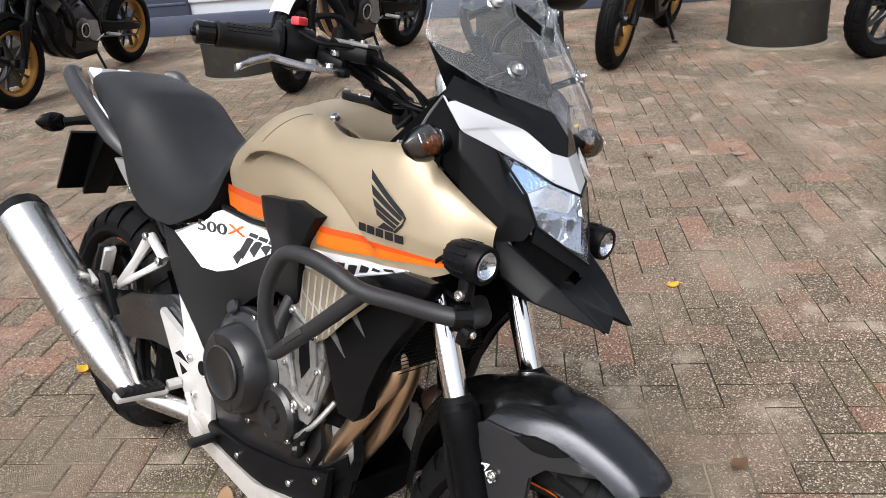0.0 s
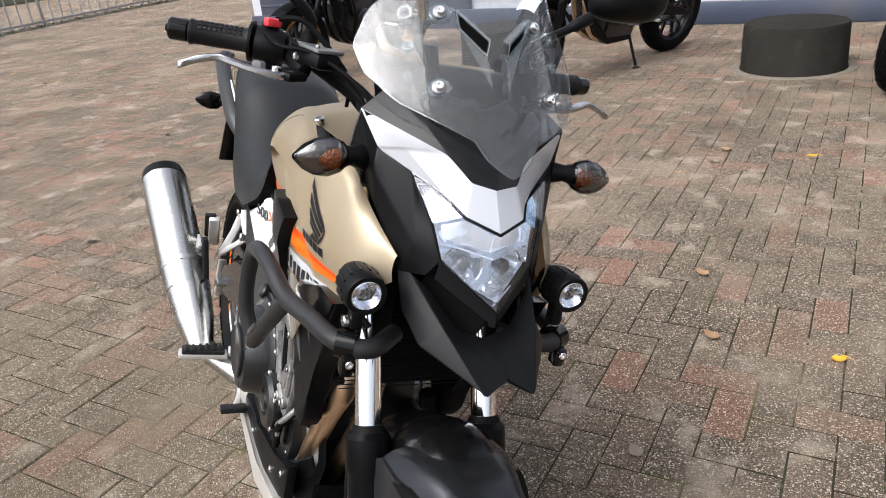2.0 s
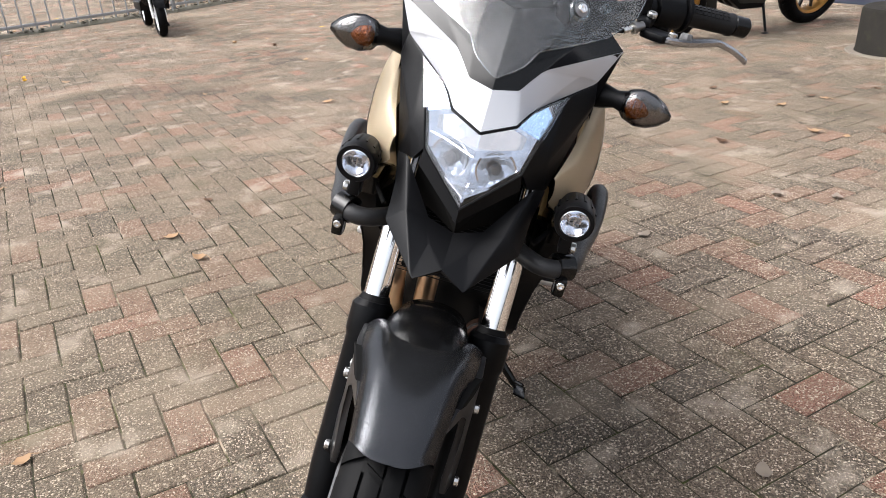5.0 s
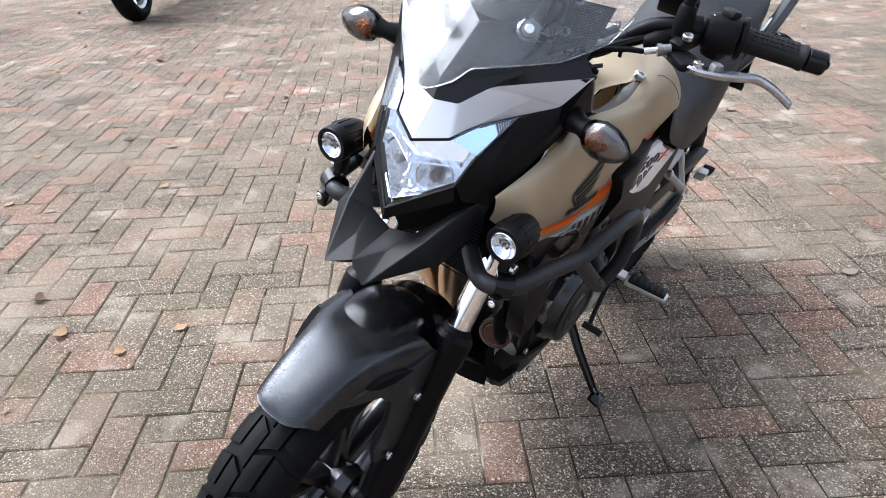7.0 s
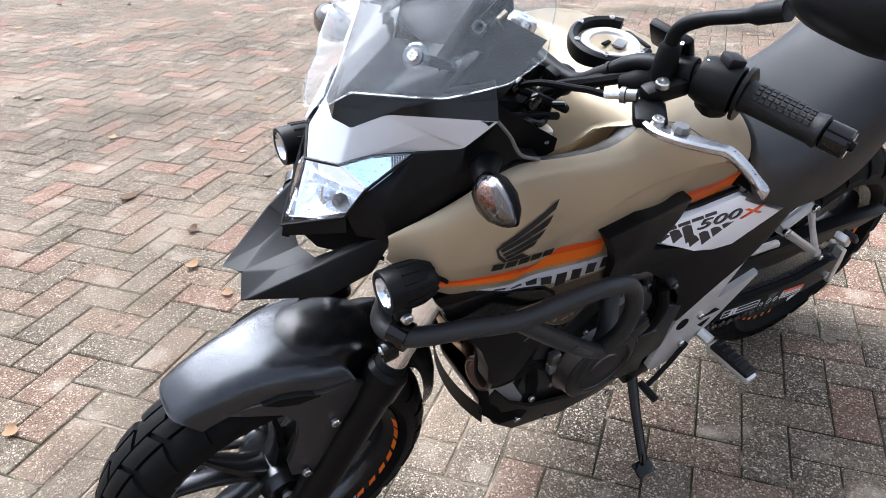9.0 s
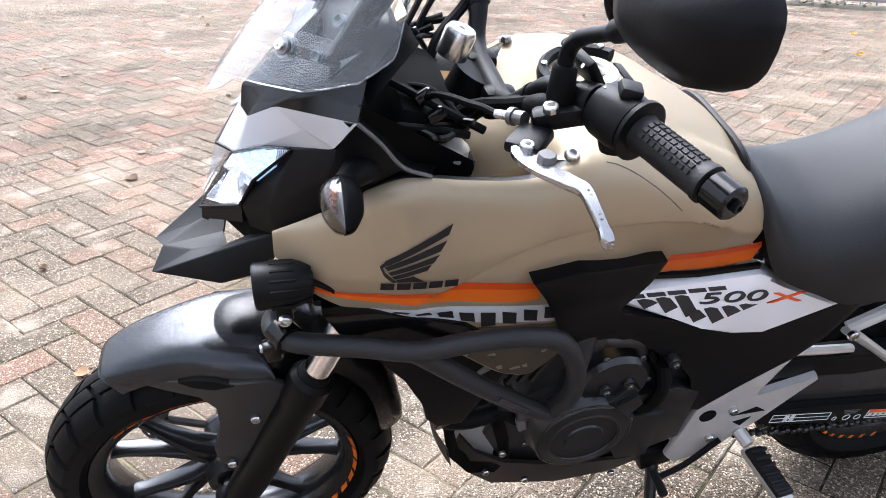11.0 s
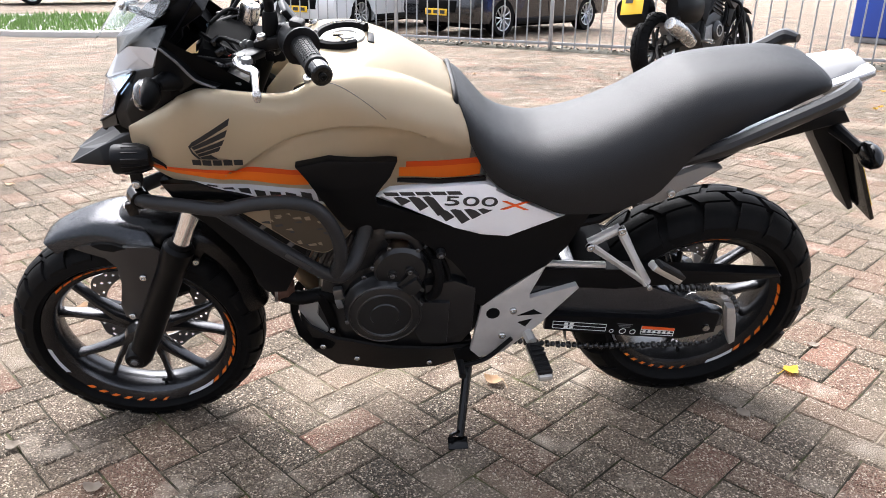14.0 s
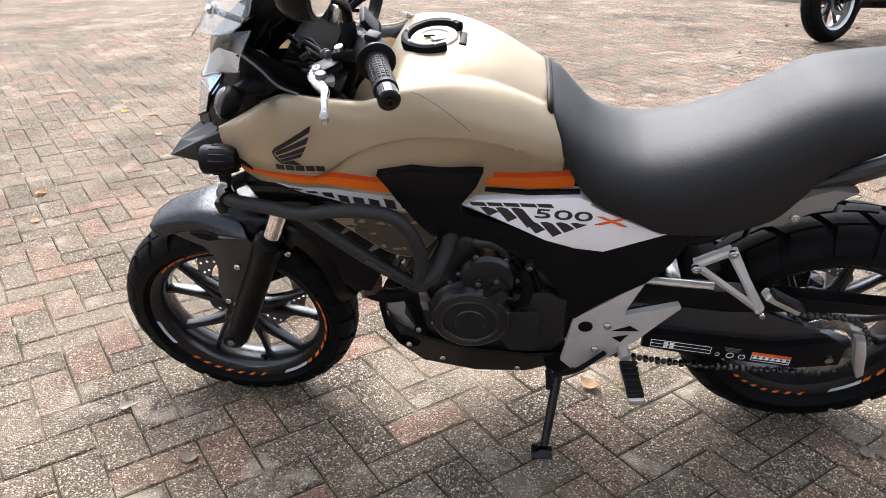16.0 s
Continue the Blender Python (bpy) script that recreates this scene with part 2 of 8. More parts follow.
    bp = t.nodes.new("ShaderNodeBump")
    bp.inputs["Strength"].default_value, bp.inputs["Distance"].default_value = 1.0, 0.009
    L(stone.outputs["Distance"], bp.inputs["Height"])
    bp.invert = True
    L(bp.outputs["Normal"], b.inputs["Normal"])
    return m


def joint_fill():
    """Joint sand: dark and mossy, in places swept full of pale sand."""
    m = material("joint_sand_and_moss", (0.032, 0.028, 0.02), 0.95, scale=90, vary=0.3, bump=0.5, dirt=0.7, dirt_color=(0.06, 0.075, 0.018), spec=0.1)
    t = m.node_tree
    b = t.nodes["Principled BSDF"]
    was = b.inputs["Base Color"].links[0].from_socket
    pos = t.nodes.new("ShaderNodeNewGeometry").outputs["Position"]
    for s, lo, hi, color in ((1.7, 0.52, 0.66, (0.24, 0.195, 0.145)), (9.0, 0.58, 0.68, (0.34, 0.28, 0.21)), (3.7, 0.56, 0.68, (0.085, 0.092, 0.028))):
        n, r, mix = (t.nodes.new("ShaderNode" + k) for k in ("TexNoise", "MapRange", "Mix"))
        n.inputs["Scale"].default_value, n.inputs["Detail"].default_value = s, 6.0
        r.inputs["From Min"].default_value, r.inputs["From Max"].default_value, r.inputs["To Max"].default_value = lo, hi, 0.75
        mix.data_type = "RGBA"
        mix.inputs["B"].default_value = (*color, 1)
        t.links.new(pos, n.inputs["Vector"])
        t.links.new(n.outputs["Fac"], r.inputs["Value"])
        t.links.new(r.outputs["Result"], mix.inputs["Factor"])
        t.links.new(was, mix.inputs["A"])
        was = mix.outputs["Result"]
    t.links.new(was, b.inputs["Base Color"])
    return m


PAVER = paver("paving_brick", True)
PAVER_REST = paver("paving_brick_field", False)
PAVER_FAR = paver("paving_far", False, True)
JOINT = joint_fill()
CONCRETE = material("weathered_concrete", (0.016, 0.0145, 0.0125), 0.85, scale=40, vary=0.4, bump=0.8, dirt=0.7, dirt_color=(0.026, 0.026, 0.016), spec=0.08)


# ---- building blocks ----
def part(name, bm, mat, parent, label="", crease=35):
    bmesh.ops.recalc_face_normals(bm, faces=bm.faces[:])
    me = bpy.data.meshes.new(name)
    bm.to_mesh(me)
    bm.free()
    for f in me.polygons:
        f.use_smooth = True
    me.set_sharp_from_angle(angle=radians(crease))
    me.materials.append(mat)
    ob = new(name, me)
    ob.parent = parent
    if label:
        tagged(ob, label)
    return ob


def thing(name, m, label, category, group="", kind=""):
    ob = new(name)
    ob.empty_display_size = 0.1
    ob.matrix_world = m
    return tagged(ob, label, category, group, kind)


def hermite(x, knots):
    """A smooth curve through (x, value) knots."""
    k = sorted(knots)
    xs, vs = [p[0] for p in k], [p[1] for p in k]
    if x <= xs[0]:
        return vs[0]
    if x >= xs[-1]:
        return vs[-1]
    i = max(n for n in range(len(xs) - 1) if xs[n] <= x)
    sl = [(vs[n + 1] - vs[n]) / (xs[n + 1] - xs[n]) for n in range(len(xs) - 1)]
    m = [sl[0]] + [0 if a * b <= 0 else 2 * a * b / (a + b) for a, b in zip(sl, sl[1:])] + [sl[-1]]
    h = xs[i + 1] - xs[i]
    s = (x - xs[i]) / h
    return (vs[i] * (1 + 2 * s) * (1 - s) ** 2 + h * m[i] * s * (1 - s) ** 2 + vs[i + 1] * s * s * (3 - 2 * s) + h * m[i + 1] * s * s * (s - 1))


def rounded(points, n=6):
    """A Catmull-Rom curve through points."""
    p = [Vector(q) for q in points]
    p = [2 * p[0] - p[1]] + p + [2 * p[-1] - p[-2]]
    out = []
    for a, b, c, d in zip(p, p[1:], p[2:], p[3:]):
        for i in range(n):
            s = i / n
            out.append(0.5 * (2 * b + (c - a) * s + (2 * a - 5 * b + 4 * c - d) * s * s + (3 * b - a - 3 * c + d) * s ** 3))
    return out + [p[-2]]


def tube(bm, points, r, n=10, caps=True, squash=1.0):
    """A round bar along points; r is one radius or one for each point."""
    pts = [Vector(p) for p in points]
    rs = r if isinstance(r, (list, tuple)) else [r] * len(pts)
    rings, side = [], None
    for i, p in enumerate(pts):
        d = (pts[min(i + 1, len(pts) - 1)] - pts[max(i - 1, 0)]).normalized()
        if side is None:
            side = d.orthogonal().normalized()
        side = (side - d * side.dot(d)).normalized()
        up = d.cross(side)
        rings.append([bm.verts.new(p + rs[i] * (math.cos(a) * side + squash * math.sin(a) * up)) for a in (2 * math.pi * k / n for k in range(n))])
    for a, b in zip(rings, rings[1:]):
        for k in range(n):
            bm.faces.new((a[k], a[(k + 1) % n], b[(k + 1) % n], b[k]))
    if caps:
        bm.faces.new(rings[0][::-1])
        bm.faces.new(rings[-1])
    return bm


def lathe(bm, profile, centre=(0, 0, 0), axis=(0, 1, 0), n=32, closed=False):
    """Turns a profile of (radius, along) round an axis."""
    ax = Vector(axis).normalized()
    u = Vector((1, 0, 0)) if abs(ax.x) < 0.9 else Vector((0, 0, 1))
    u = (u - ax * u.dot(ax)).normalized()
    v = ax.cross(u)
    c = Vector(centre)
    rings = [[bm.verts.new(c + ax * a + max(r, 1e-4) * (math.cos(t) * u + math.sin(t) * v)) for t in (2 * math.pi * k / n for k in range(n))] for r, a in profile]
    pairs = list(zip(rings, rings[1:])) + ([(rings[-1], rings[0])] if closed else [])
    for a, b in pairs:
        for k in range(n):
            bm.faces.new((a[k], a[(k + 1) % n], b[(k + 1) % n], b[k]))
    if not closed:
        bm.faces.new(rings[0][::-1])
        bm.faces.new(rings[-1])
    return bm


def box(bm, centre, size, rot=(0, 0, 0), bevel=0.004, seg=2):
    m = pose(*centre, *rot) @ Matrix.Diagonal((*size, 1))
    vs = bmesh.ops.create_cube(bm, size=1, matrix=m)["verts"]
    if bevel:
        es = list({e for v in vs for e in v.link_edges})
        bmesh.ops.bevel(bm, geom=es, offset=min(bevel, 0.45 * min(size)), segments=seg, affect="EDGES", profile=0.5)
    return bm


def slab(bm, outline, y0, y1, bevel=0.004, lateral=None, cuts=0):
    """An outline of (x, z) given thickness from y0 to y1; lateral(x, z) shifts it sideways."""
    a = [bm.verts.new((x, y0, z)) for x, z in outline]
    b = [bm.verts.new((x, y1, z)) for x, z in outline]
    n = len(a)
    faces = [bm.faces.new(a), bm.faces.new(b[::-1])] + [bm.faces.new((a[i], a[(i + 1) % n], b[(i + 1) % n], b[i])) for i in range(n)]
    if bevel:
        es = list({e for f in faces[:2] for e in f.edges})
        bmesh.ops.bevel(bm, geom=es, offset=bevel, segments=2, affect="EDGES", profile=0.6)
    bmesh.ops.triangulate(bm, faces=[f for f in bm.faces if len(f.verts) > 4])
    for _ in range(cuts):
        bmesh.ops.subdivide_edges(bm, edges=[e for e in bm.edges if e.calc_length() > 0.02], cuts=1)
        bmesh.ops.triangulate(bm, faces=[f for f in bm.faces if len(f.verts) > 3])
    if lateral:
        for v in bm.verts:
            v.co.y += lateral(v.co.x, v.co.z)
    return bm


def sheet(bm, fn, nu, nv, thick=0.0):
    """A curved sheet of points fn(u, v), u and v from 0 to 1, given a thickness."""
    g = [[bm.verts.new(fn(i / nu, j / nv)) for j in range(nv + 1)] for i in range(nu + 1)]
    fs = [bm.faces.new((g[i][j], g[i + 1][j], g[i + 1][j + 1], g[i][j + 1])) for i in range(nu) for j in range(nv)]
    if thick:
        bmesh.ops.solidify(bm, geom=fs, thickness=thick)
    return bm


def loft(bm, rings, caps=True):
    vs = [[bm.verts.new(p) for p in r] for r in rings]
    n = len(vs[0])
    for a, b in zip(vs, vs[1:]):
        for k in range(n):
            bm.faces.new((a[k], a[(k + 1) % n], b[(k + 1) % n], b[k]))
    if caps:
        bm.faces.new(vs[0][::-1])
        bm.faces.new(vs[-1])
    return bm


def B():
    return bmesh.new()


def lettering(name, text, size, m, mat, parent, thick=0.0006):
    cu = bpy.data.curves.new(name, "FONT")
    cu.body, cu.size, cu.extrude, cu.align_x, cu.align_y = text, size, thick, "CENTER", "CENTER"
    tmp = new("lettering_source", cu)
    dg = bpy.context.evaluated_depsgraph_get()
    me = bpy.data.meshes.new_from_object(tmp.evaluated_get(dg))
    bpy.data.objects.remove(tmp)
    me.name = name
    me.materials.clear()
    me.materials.append(mat)
    ob = new(name, me)
    ob.parent = parent
    ob.matrix_local = m
    return ob


def bolt(name, at, to, r, mat, parent):
    """A socket-head screw whose head looks along to."""
    b = lathe(B(), [(r, 0), (r, r * 0.7), (r * 0.85, r * 0.9), (r * 0.5, r * 0.9), (r * 0.45, r * 0.4), (0.0001, r * 0.4)], at, to, 10)
    return part(name, b, mat, parent)


# ---- wheels ----
def tyre_radius(y, r, w):
    """The outer radius of a tyre at y from its middle plane."""
    s = min(1.02, abs(y) / (0.5 * w))
    return r - 0.36 * w * (1 - math.sqrt(max(0.0, 1 - 0.93 * s * s)))


def wheel(parent, cx, cz, r, w, rim_w, paint, stripe=True, blocks=34, disc_side=-1, disc_r=0.15, pairs=5, groove=0.006, turn=0.0, full=True, spokes=None):
    """A cast wheel with tyre, tread, rim, hub, forked spokes and a brake disc."""
    c = (cx, 0, cz)
    spokes = spokes or paint
    wh = tagged(new("wheel"), "black cast wheel with block-tread tyre")
    wh.parent = parent
    h = 0.5 * w
    side = [(tyre_radius(h * s, r, w) - groove, h * s) for s in (-1, -0.9, -0.75, -0.5, -0.25, 0, 0.25, 0.5, 0.75, 0.9, 1)]
    rb = 0.222
    prof = [(rb, -0.8 * rim_w), (rb + 0.012, -h * 0.93), (rb + 0.5 * (side[0][0] - rb), -h * 1.03)] + side + [(rb + 0.5 * (side[-1][0] - rb), h * 1.03), (rb + 0.012, h * 0.93), (rb, 0.8 * rim_w)]
    part("tyre", lathe(B(), prof, c, n=72 if full else 40, closed=True), RUBBER, wh)
    # tread: rows of skewed blocks
    b = B()
    step = 2 * math.pi / blocks
    rows = [(0.03, 0.42, 0.86, 0.0), (0.5, 1.0, 0.72, 0.45)] if groove < 0.01 else [(0.04, 0.40, 0.80, 0.0), (0.47, 1.04, 0.74, 0.45)]
    for i in range(blocks):
        for s in (-1, 1):
            for y0, y1, fill, lag in rows:
                a0 = turn + step * (i + lag + (0.5 if s > 0 else 0))
                ga = []
                for j in range(5):
                    y = s * h * (y0 + (y1 - y0) * j / 4)
                    skew = 0.55 * step * abs(y) / h * (1 if y0 < 0.1 else -0.6)
                    row = []
                    for k in range(4):
                        a = a0 + skew + step * fill * (k / 3 - 0.5)
                        edge = j in (0, 4) or k in (0, 3)
                        row.append((a, y, tyre_radius(y, r, w) - (0.0012 if edge else 0)))
                    ga.append(row)
                top = [[b.verts.new((cx + q * math.cos(a), y, cz + q * math.sin(a))) for a, y, q in row] for row in ga]
                for j in range(4):
                    for k in range(3):
                        b.faces.new((top[j][k], top[j][k + 1], top[j + 1][k + 1], top[j + 1][k]))
                ring = [(j, 0) for j in range(5)] + [(4, k) for k in (1, 2, 3)] + [(j, 3) for j in (3, 2, 1, 0)] + [(0, k) for k in (2, 1)]
                low = [b.verts.new((cx + (ga[j][k][2] - groove - 0.002) * math.cos(ga[j][k][0]), ga[j][k][1], cz + (ga[j][k][2] - groove - 0.002) * math.sin(ga[j][k][0]))) for j, k in ring]
                for n in range(len(ring)):
                    (j, k), (j2, k2) = ring[n], ring[(n + 1) % len(ring)]
                    b.faces.new((top[j][k], top[j2][k2], low[(n + 1) % len(ring)], low[n]))
    part("tread", b, RUBBER, wh, "worn rubber tread blocks", crease=25)
    q = rim_w
    rim = [(0.231, q), (0.225, q + 0.004), (0.215, q), (0.203, q - 0.008), (0.194, 0.4 * q), (0.194, -0.4 * q), (0.203, -q + 0.008), (0.215, -q), (0.225, -q - 0.004), (0.231, -q), (0.222, -q + 0.008), (0.206, -0.5 * q), (0.206, 0.5 * q), (0.222, q - 0.008)]
    part("rim", lathe(B(), rim, c, n=72 if full else 40, closed=True), paint, wh)
    if stripe:
        for sd in (1, -1):
            part("rim_flange", lathe(B(), [(0.2325, sd * (q - 0.001)), (0.226, sd * (q + 0.0046)), (0.215, sd * (q + 0.0009)), (0.204, sd * (q - 0.0068)), (0.204, sd * (q - 0.009)), (0.220, sd * (q - 0.004))], c, n=72, closed=True), GLOSS_HUMP, wh, "gloss black rim flange")
    part("hub", lathe(B(), [(0.016, 0.066), (0.034, 0.062), (0.04, 0.04), (0.032, 0.02), (0.032, -0.02), (0.045, -0.04), (0.045, -0.055), (0.016, -0.06)], c, n=24), spokes, wh)
    for i in range(pairs):
        a = turn + 2 * math.pi * (i + 0.3) / pairs
        for d in (-1, 1):
            bs = B()
            rings = []
            for s, rad in enumerate((0.03, 0.075, 0.12, 0.17, 0.2)):
                ang = a + d * (0.12, 0.1, 0.17, 0.235, 0.27)[s]
                wd, th = (0.016, 0.011, 0.0085, 0.007, 0.008)[s], (0.024, 0.021, 0.017, 0.014, 0.016)[s]
                m = Vector((cx + rad * math.cos(ang), 0, cz + rad * math.sin(ang)))
                tv = Vector((-math.sin(a), 0, math.cos(a)))
                rings.append([m + tv * (wd * x) + Vector((0, th * y, 0)) for x, y in ((-1, -0.6), (-0.6, -1), (0.6, -1), (1, -0.6), (1, 0.6), (0.6, 1), (-0.6, 1), (-1, 0.6))])
            part("spoke", loft(bs, rings), spokes, wh)
    # wavy brake disc with drilled holes
    bd = B()
    y = disc_side * 0.072
    n, rows = (120, 7) if full else (60, 1)
    wave = [disc_r - 0.006 + 0.006 * max(-0.6, math.cos(10 * 2 * math.pi * k / n)) for k in range(n)]
    grid = [[[bd.verts.new((cx + rad * math.cos(2 * math.pi * k / n), yy, cz + rad * math.sin(2 * math.pi * k / n))) for k in range(n) for rad in (0.7 * disc_r + (wave[k] - 0.7 * disc_r) * band / rows,)] for band in range(rows + 1)] for yy in (y - 0.002, y + 0.002)]

    def drilled(band, k):
        return full and band in (1, 3, 5) and (k + 4 * band) % 6 == 0
    for band in range(rows):
        for k in range(n):
            k1 = (k + 1) % n
            if drilled(band, k):
                rim_of = [(band, k), (band, k1), (band + 1, k1), (band + 1, k)]
                for (a, c), (d, e) in zip(rim_of, rim_of[1:] + rim_of[:1]):
                    bd.faces.new((grid[0][d][e], grid[0][a][c], grid[1][a][c], grid[1][d][e]))
            else:
                for side, flip in ((0, 1), (1, -1)):
                    g = grid[side]
                    bd.faces.new((g[band][k], g[band][k1], g[band + 1][k1], g[band + 1][k])[::flip])
    for band in (0, rows):
        for k in range(n):
            bd.faces.new((grid[0][band][k], grid[0][band][(k + 1) % n], grid[1][band][(k + 1) % n], grid[1][band][k]))
    part("brake_disc", bd, DISC, wh, "drilled steel brake disc")
    bc = B()
    for k in range(5):
        a = 2 * math.pi * k / 5
        tube(bc, [(cx + 0.03 * math.cos(a), y * 0.85, cz + 0.03 * math.sin(a)), (cx + 0.73 * disc_r * math.cos(a + 0.2), y, cz + 0.73 * disc_r * math.sin(a + 0.2))], 0.008, 6)
    part("disc_carrier", bc, spokes, wh)
    if stripe:
        for s in (-1, 1):
            for k, (a0, a1, mat) in enumerate([(330, 352, WHITE), (226, 246, WHITE)] + [(262 + 8 * i, 264.5 + 8.2 * i, ORANGE) for i in range(7)] + [(160 + 10 * i, 168.5 + 10 * i - 0.6 * i, ORANGE) for i in range(7)] + [(42 + 8 * i, 48.5 + 8 * i, ORANGE) for i in range(7)]):
                bt = B()
                m = max(3, int((a1 - a0) / 3))
                sheet(bt, lambda u, v: Vector((cx + (0.2185 + 0.006 * v) * math.cos(radians(a0 + (a1 - a0) * u + 2.5 * v)), s * (q + 0.0022 + 0.004 * v), cz + (0.2185 + 0.006 * v) * math.sin(radians(a0 + (a1 - a0) * u + 2.5 * v)))), m, 1, 0.0006)
                part("rim_stripe", bt, mat, wh)
        part("valve", tube(B(), [(cx - 0.02, 0.0, cz - 0.2), (cx - 0.018, 0.022, cz - 0.178)], 0.0045, 8), RUBBER, wh)
    return wh


# ---- the motorcycle ----
BIKE = pose(0.0195, -0.0431, 0.0023, 0, 0, 4.6) @ pose(0, 0, 0, -16.6, 0, 0)
bike = thing("motorcycle", BIKE, "sand and black adventure motorcycle leaning on its side stand", "motorcycle")
wheel(bike, 1.405, 0.290, 0.297, 0.122, 0.046, RIM, blocks=26, disc_r=0.155, groove=0.009, turn=0.15)
wheel(bike, 0.0, 0.332, 0.323, 0.165, 0.058, RIM, blocks=21, disc_r=0.12, groove=0.012, turn=0.4)

Z_TOP = ((0.60, 0.905), (0.62, 0.915), (0.70, 0.962), (0.80, 1.008), (0.87, 1.022), (0.93, 1.016), (0.955, 1.006), (0.975, 0.994), (1.008, 0.988), (1.072, 0.992), (1.14, 0.997), (1.186, 0.981), (1.21, 0.963), (1.25, 0.935), (1.297, 0.903))
Y_TOP = ((0.60, 0.07), (0.70, 0.085), (0.80, 0.105), (0.87, 0.128), (0.96, 0.150), (1.05, 0.155), (1.137, 0.150), (1.20, 0.142), (1.25, 0.13), (1.297, 0.114))
Z_WIDE = ((0.60, 0.85), (0.70, 0.885), (0.80, 0.93), (0.87, 0.94), (0.96, 0.93), (1.05, 0.90), (1.137, 0.88), (1.25, 0.865), (1.297, 0.88))
Y_WIDE = ((0.60, 0.130), (0.70, 0.160), (0.80, 0.186), (0.87, 0.191), (0.96, 0.190), (1.05, 0.188), (1.137, 0.185), (1.20, 0.174), (1.25, 0.157), (1.297, 0.119))
Z_LOW = ((0.60, 0.775), (0.70, 0.765), (0.80, 0.76), (0.87, 0.675), (0.91, 0.630), (0.94, 0.612), (0.97, 0.622), (1.05, 0.690), (1.137, 0.762), (1.20, 0.803), (1.25, 0.826), (1.297, 0.866))
Y_LOW = ((0.60, 0.118), (0.70, 0.12), (0.80, 0.125), (0.87, 0.138), (0.96, 0.150), (1.05, 0.163), (1.137, 0.168), (1.20, 0.164), (1.25, 0.150), (1.297, 0.116))


# the fold above the knee hollow
GROOVE = ((0.60, 0.900), (0.678, 0.915), (0.731, 0.926), (0.815, 0.935), (0.892, 0.934), (0.958, 0.922), (1.001, 0.906), (1.037, 0.884), (1.073, 0.856), (1.13, 0.82))


def flank(x, z):
    """Half the width of the tank and its shroud at x and height z."""
    zt, yt, zw, yw, zl, yl = (hermite(x, k) for k in (Z_TOP, Y_TOP, Z_WIDE, Y_WIDE, Z_LOW, Y_LOW))
    if z > zw:
        s = min(1.0, (z - zw) / (zt - zw))
        return yt + (yw - yt) * math.sqrt(max(0, 1 - s * s))
    s = min(1.0, (zw - z) / (zw - zl))
    fade = min(1, max(0, (x - 0.70) / 0.09)) * min(1, max(0, (1.13 - x) / 0.11))
    d = hermite(x, GROOVE) - z
    rise = min(1, max(0, (d + 0.004) / 0.014))
    hollow = 0.031 * fade * rise * rise * (3 - 2 * rise) * math.exp(-max(0, d - 0.014) / 0.05)
    return yw + (yl - yw) * s ** 1.3 * (1.6 - 0.6 * s) - hollow


def flank_point(x, v, side, lift=0.0):
    zt, zl = hermite(x, Z_TOP), hermite(x, Z_LOW)
    zg = min(max(hermite(x, GROOVE), zl + 0.03), zt - 0.03)
    z = zt + (zg - zt) * (1 - (1 - 2 * v) ** 1.35) if v < 0.5 else zg + (zl - zg) * (2 * v - 1) ** 1.6
    return Vector((x, side * (flank(x, z) + lift), z))


Z_SPINE = ((0.60, 0.912), (0.64, 0.938), (0.70, 0.976), (0.785, 1.018), (0.86, 1.038), (0.92, 1.034), (0.96, 1.008), (1.0, 0.965), (1.05, 0.91))


def tank_top(u, v):
    x = 0.655 + 0.395 * u
    y = (2 * v - 1)
    yt, zt, zc = hermite(x, Y_TOP), hermite(x, Z_TOP), hermite(x, Z_SPINE)
    if x > 0.945:
        k = min(1, (x - 0.945) / 0.045)
        yt -= 0.060 * k * k * (3 - 2 * k)
        zt = zt + (min(zt, zc - 0.016) - zt) * k
    return Vector((x, y * yt, zc + (zt - zc) * abs(y) ** 2.4))


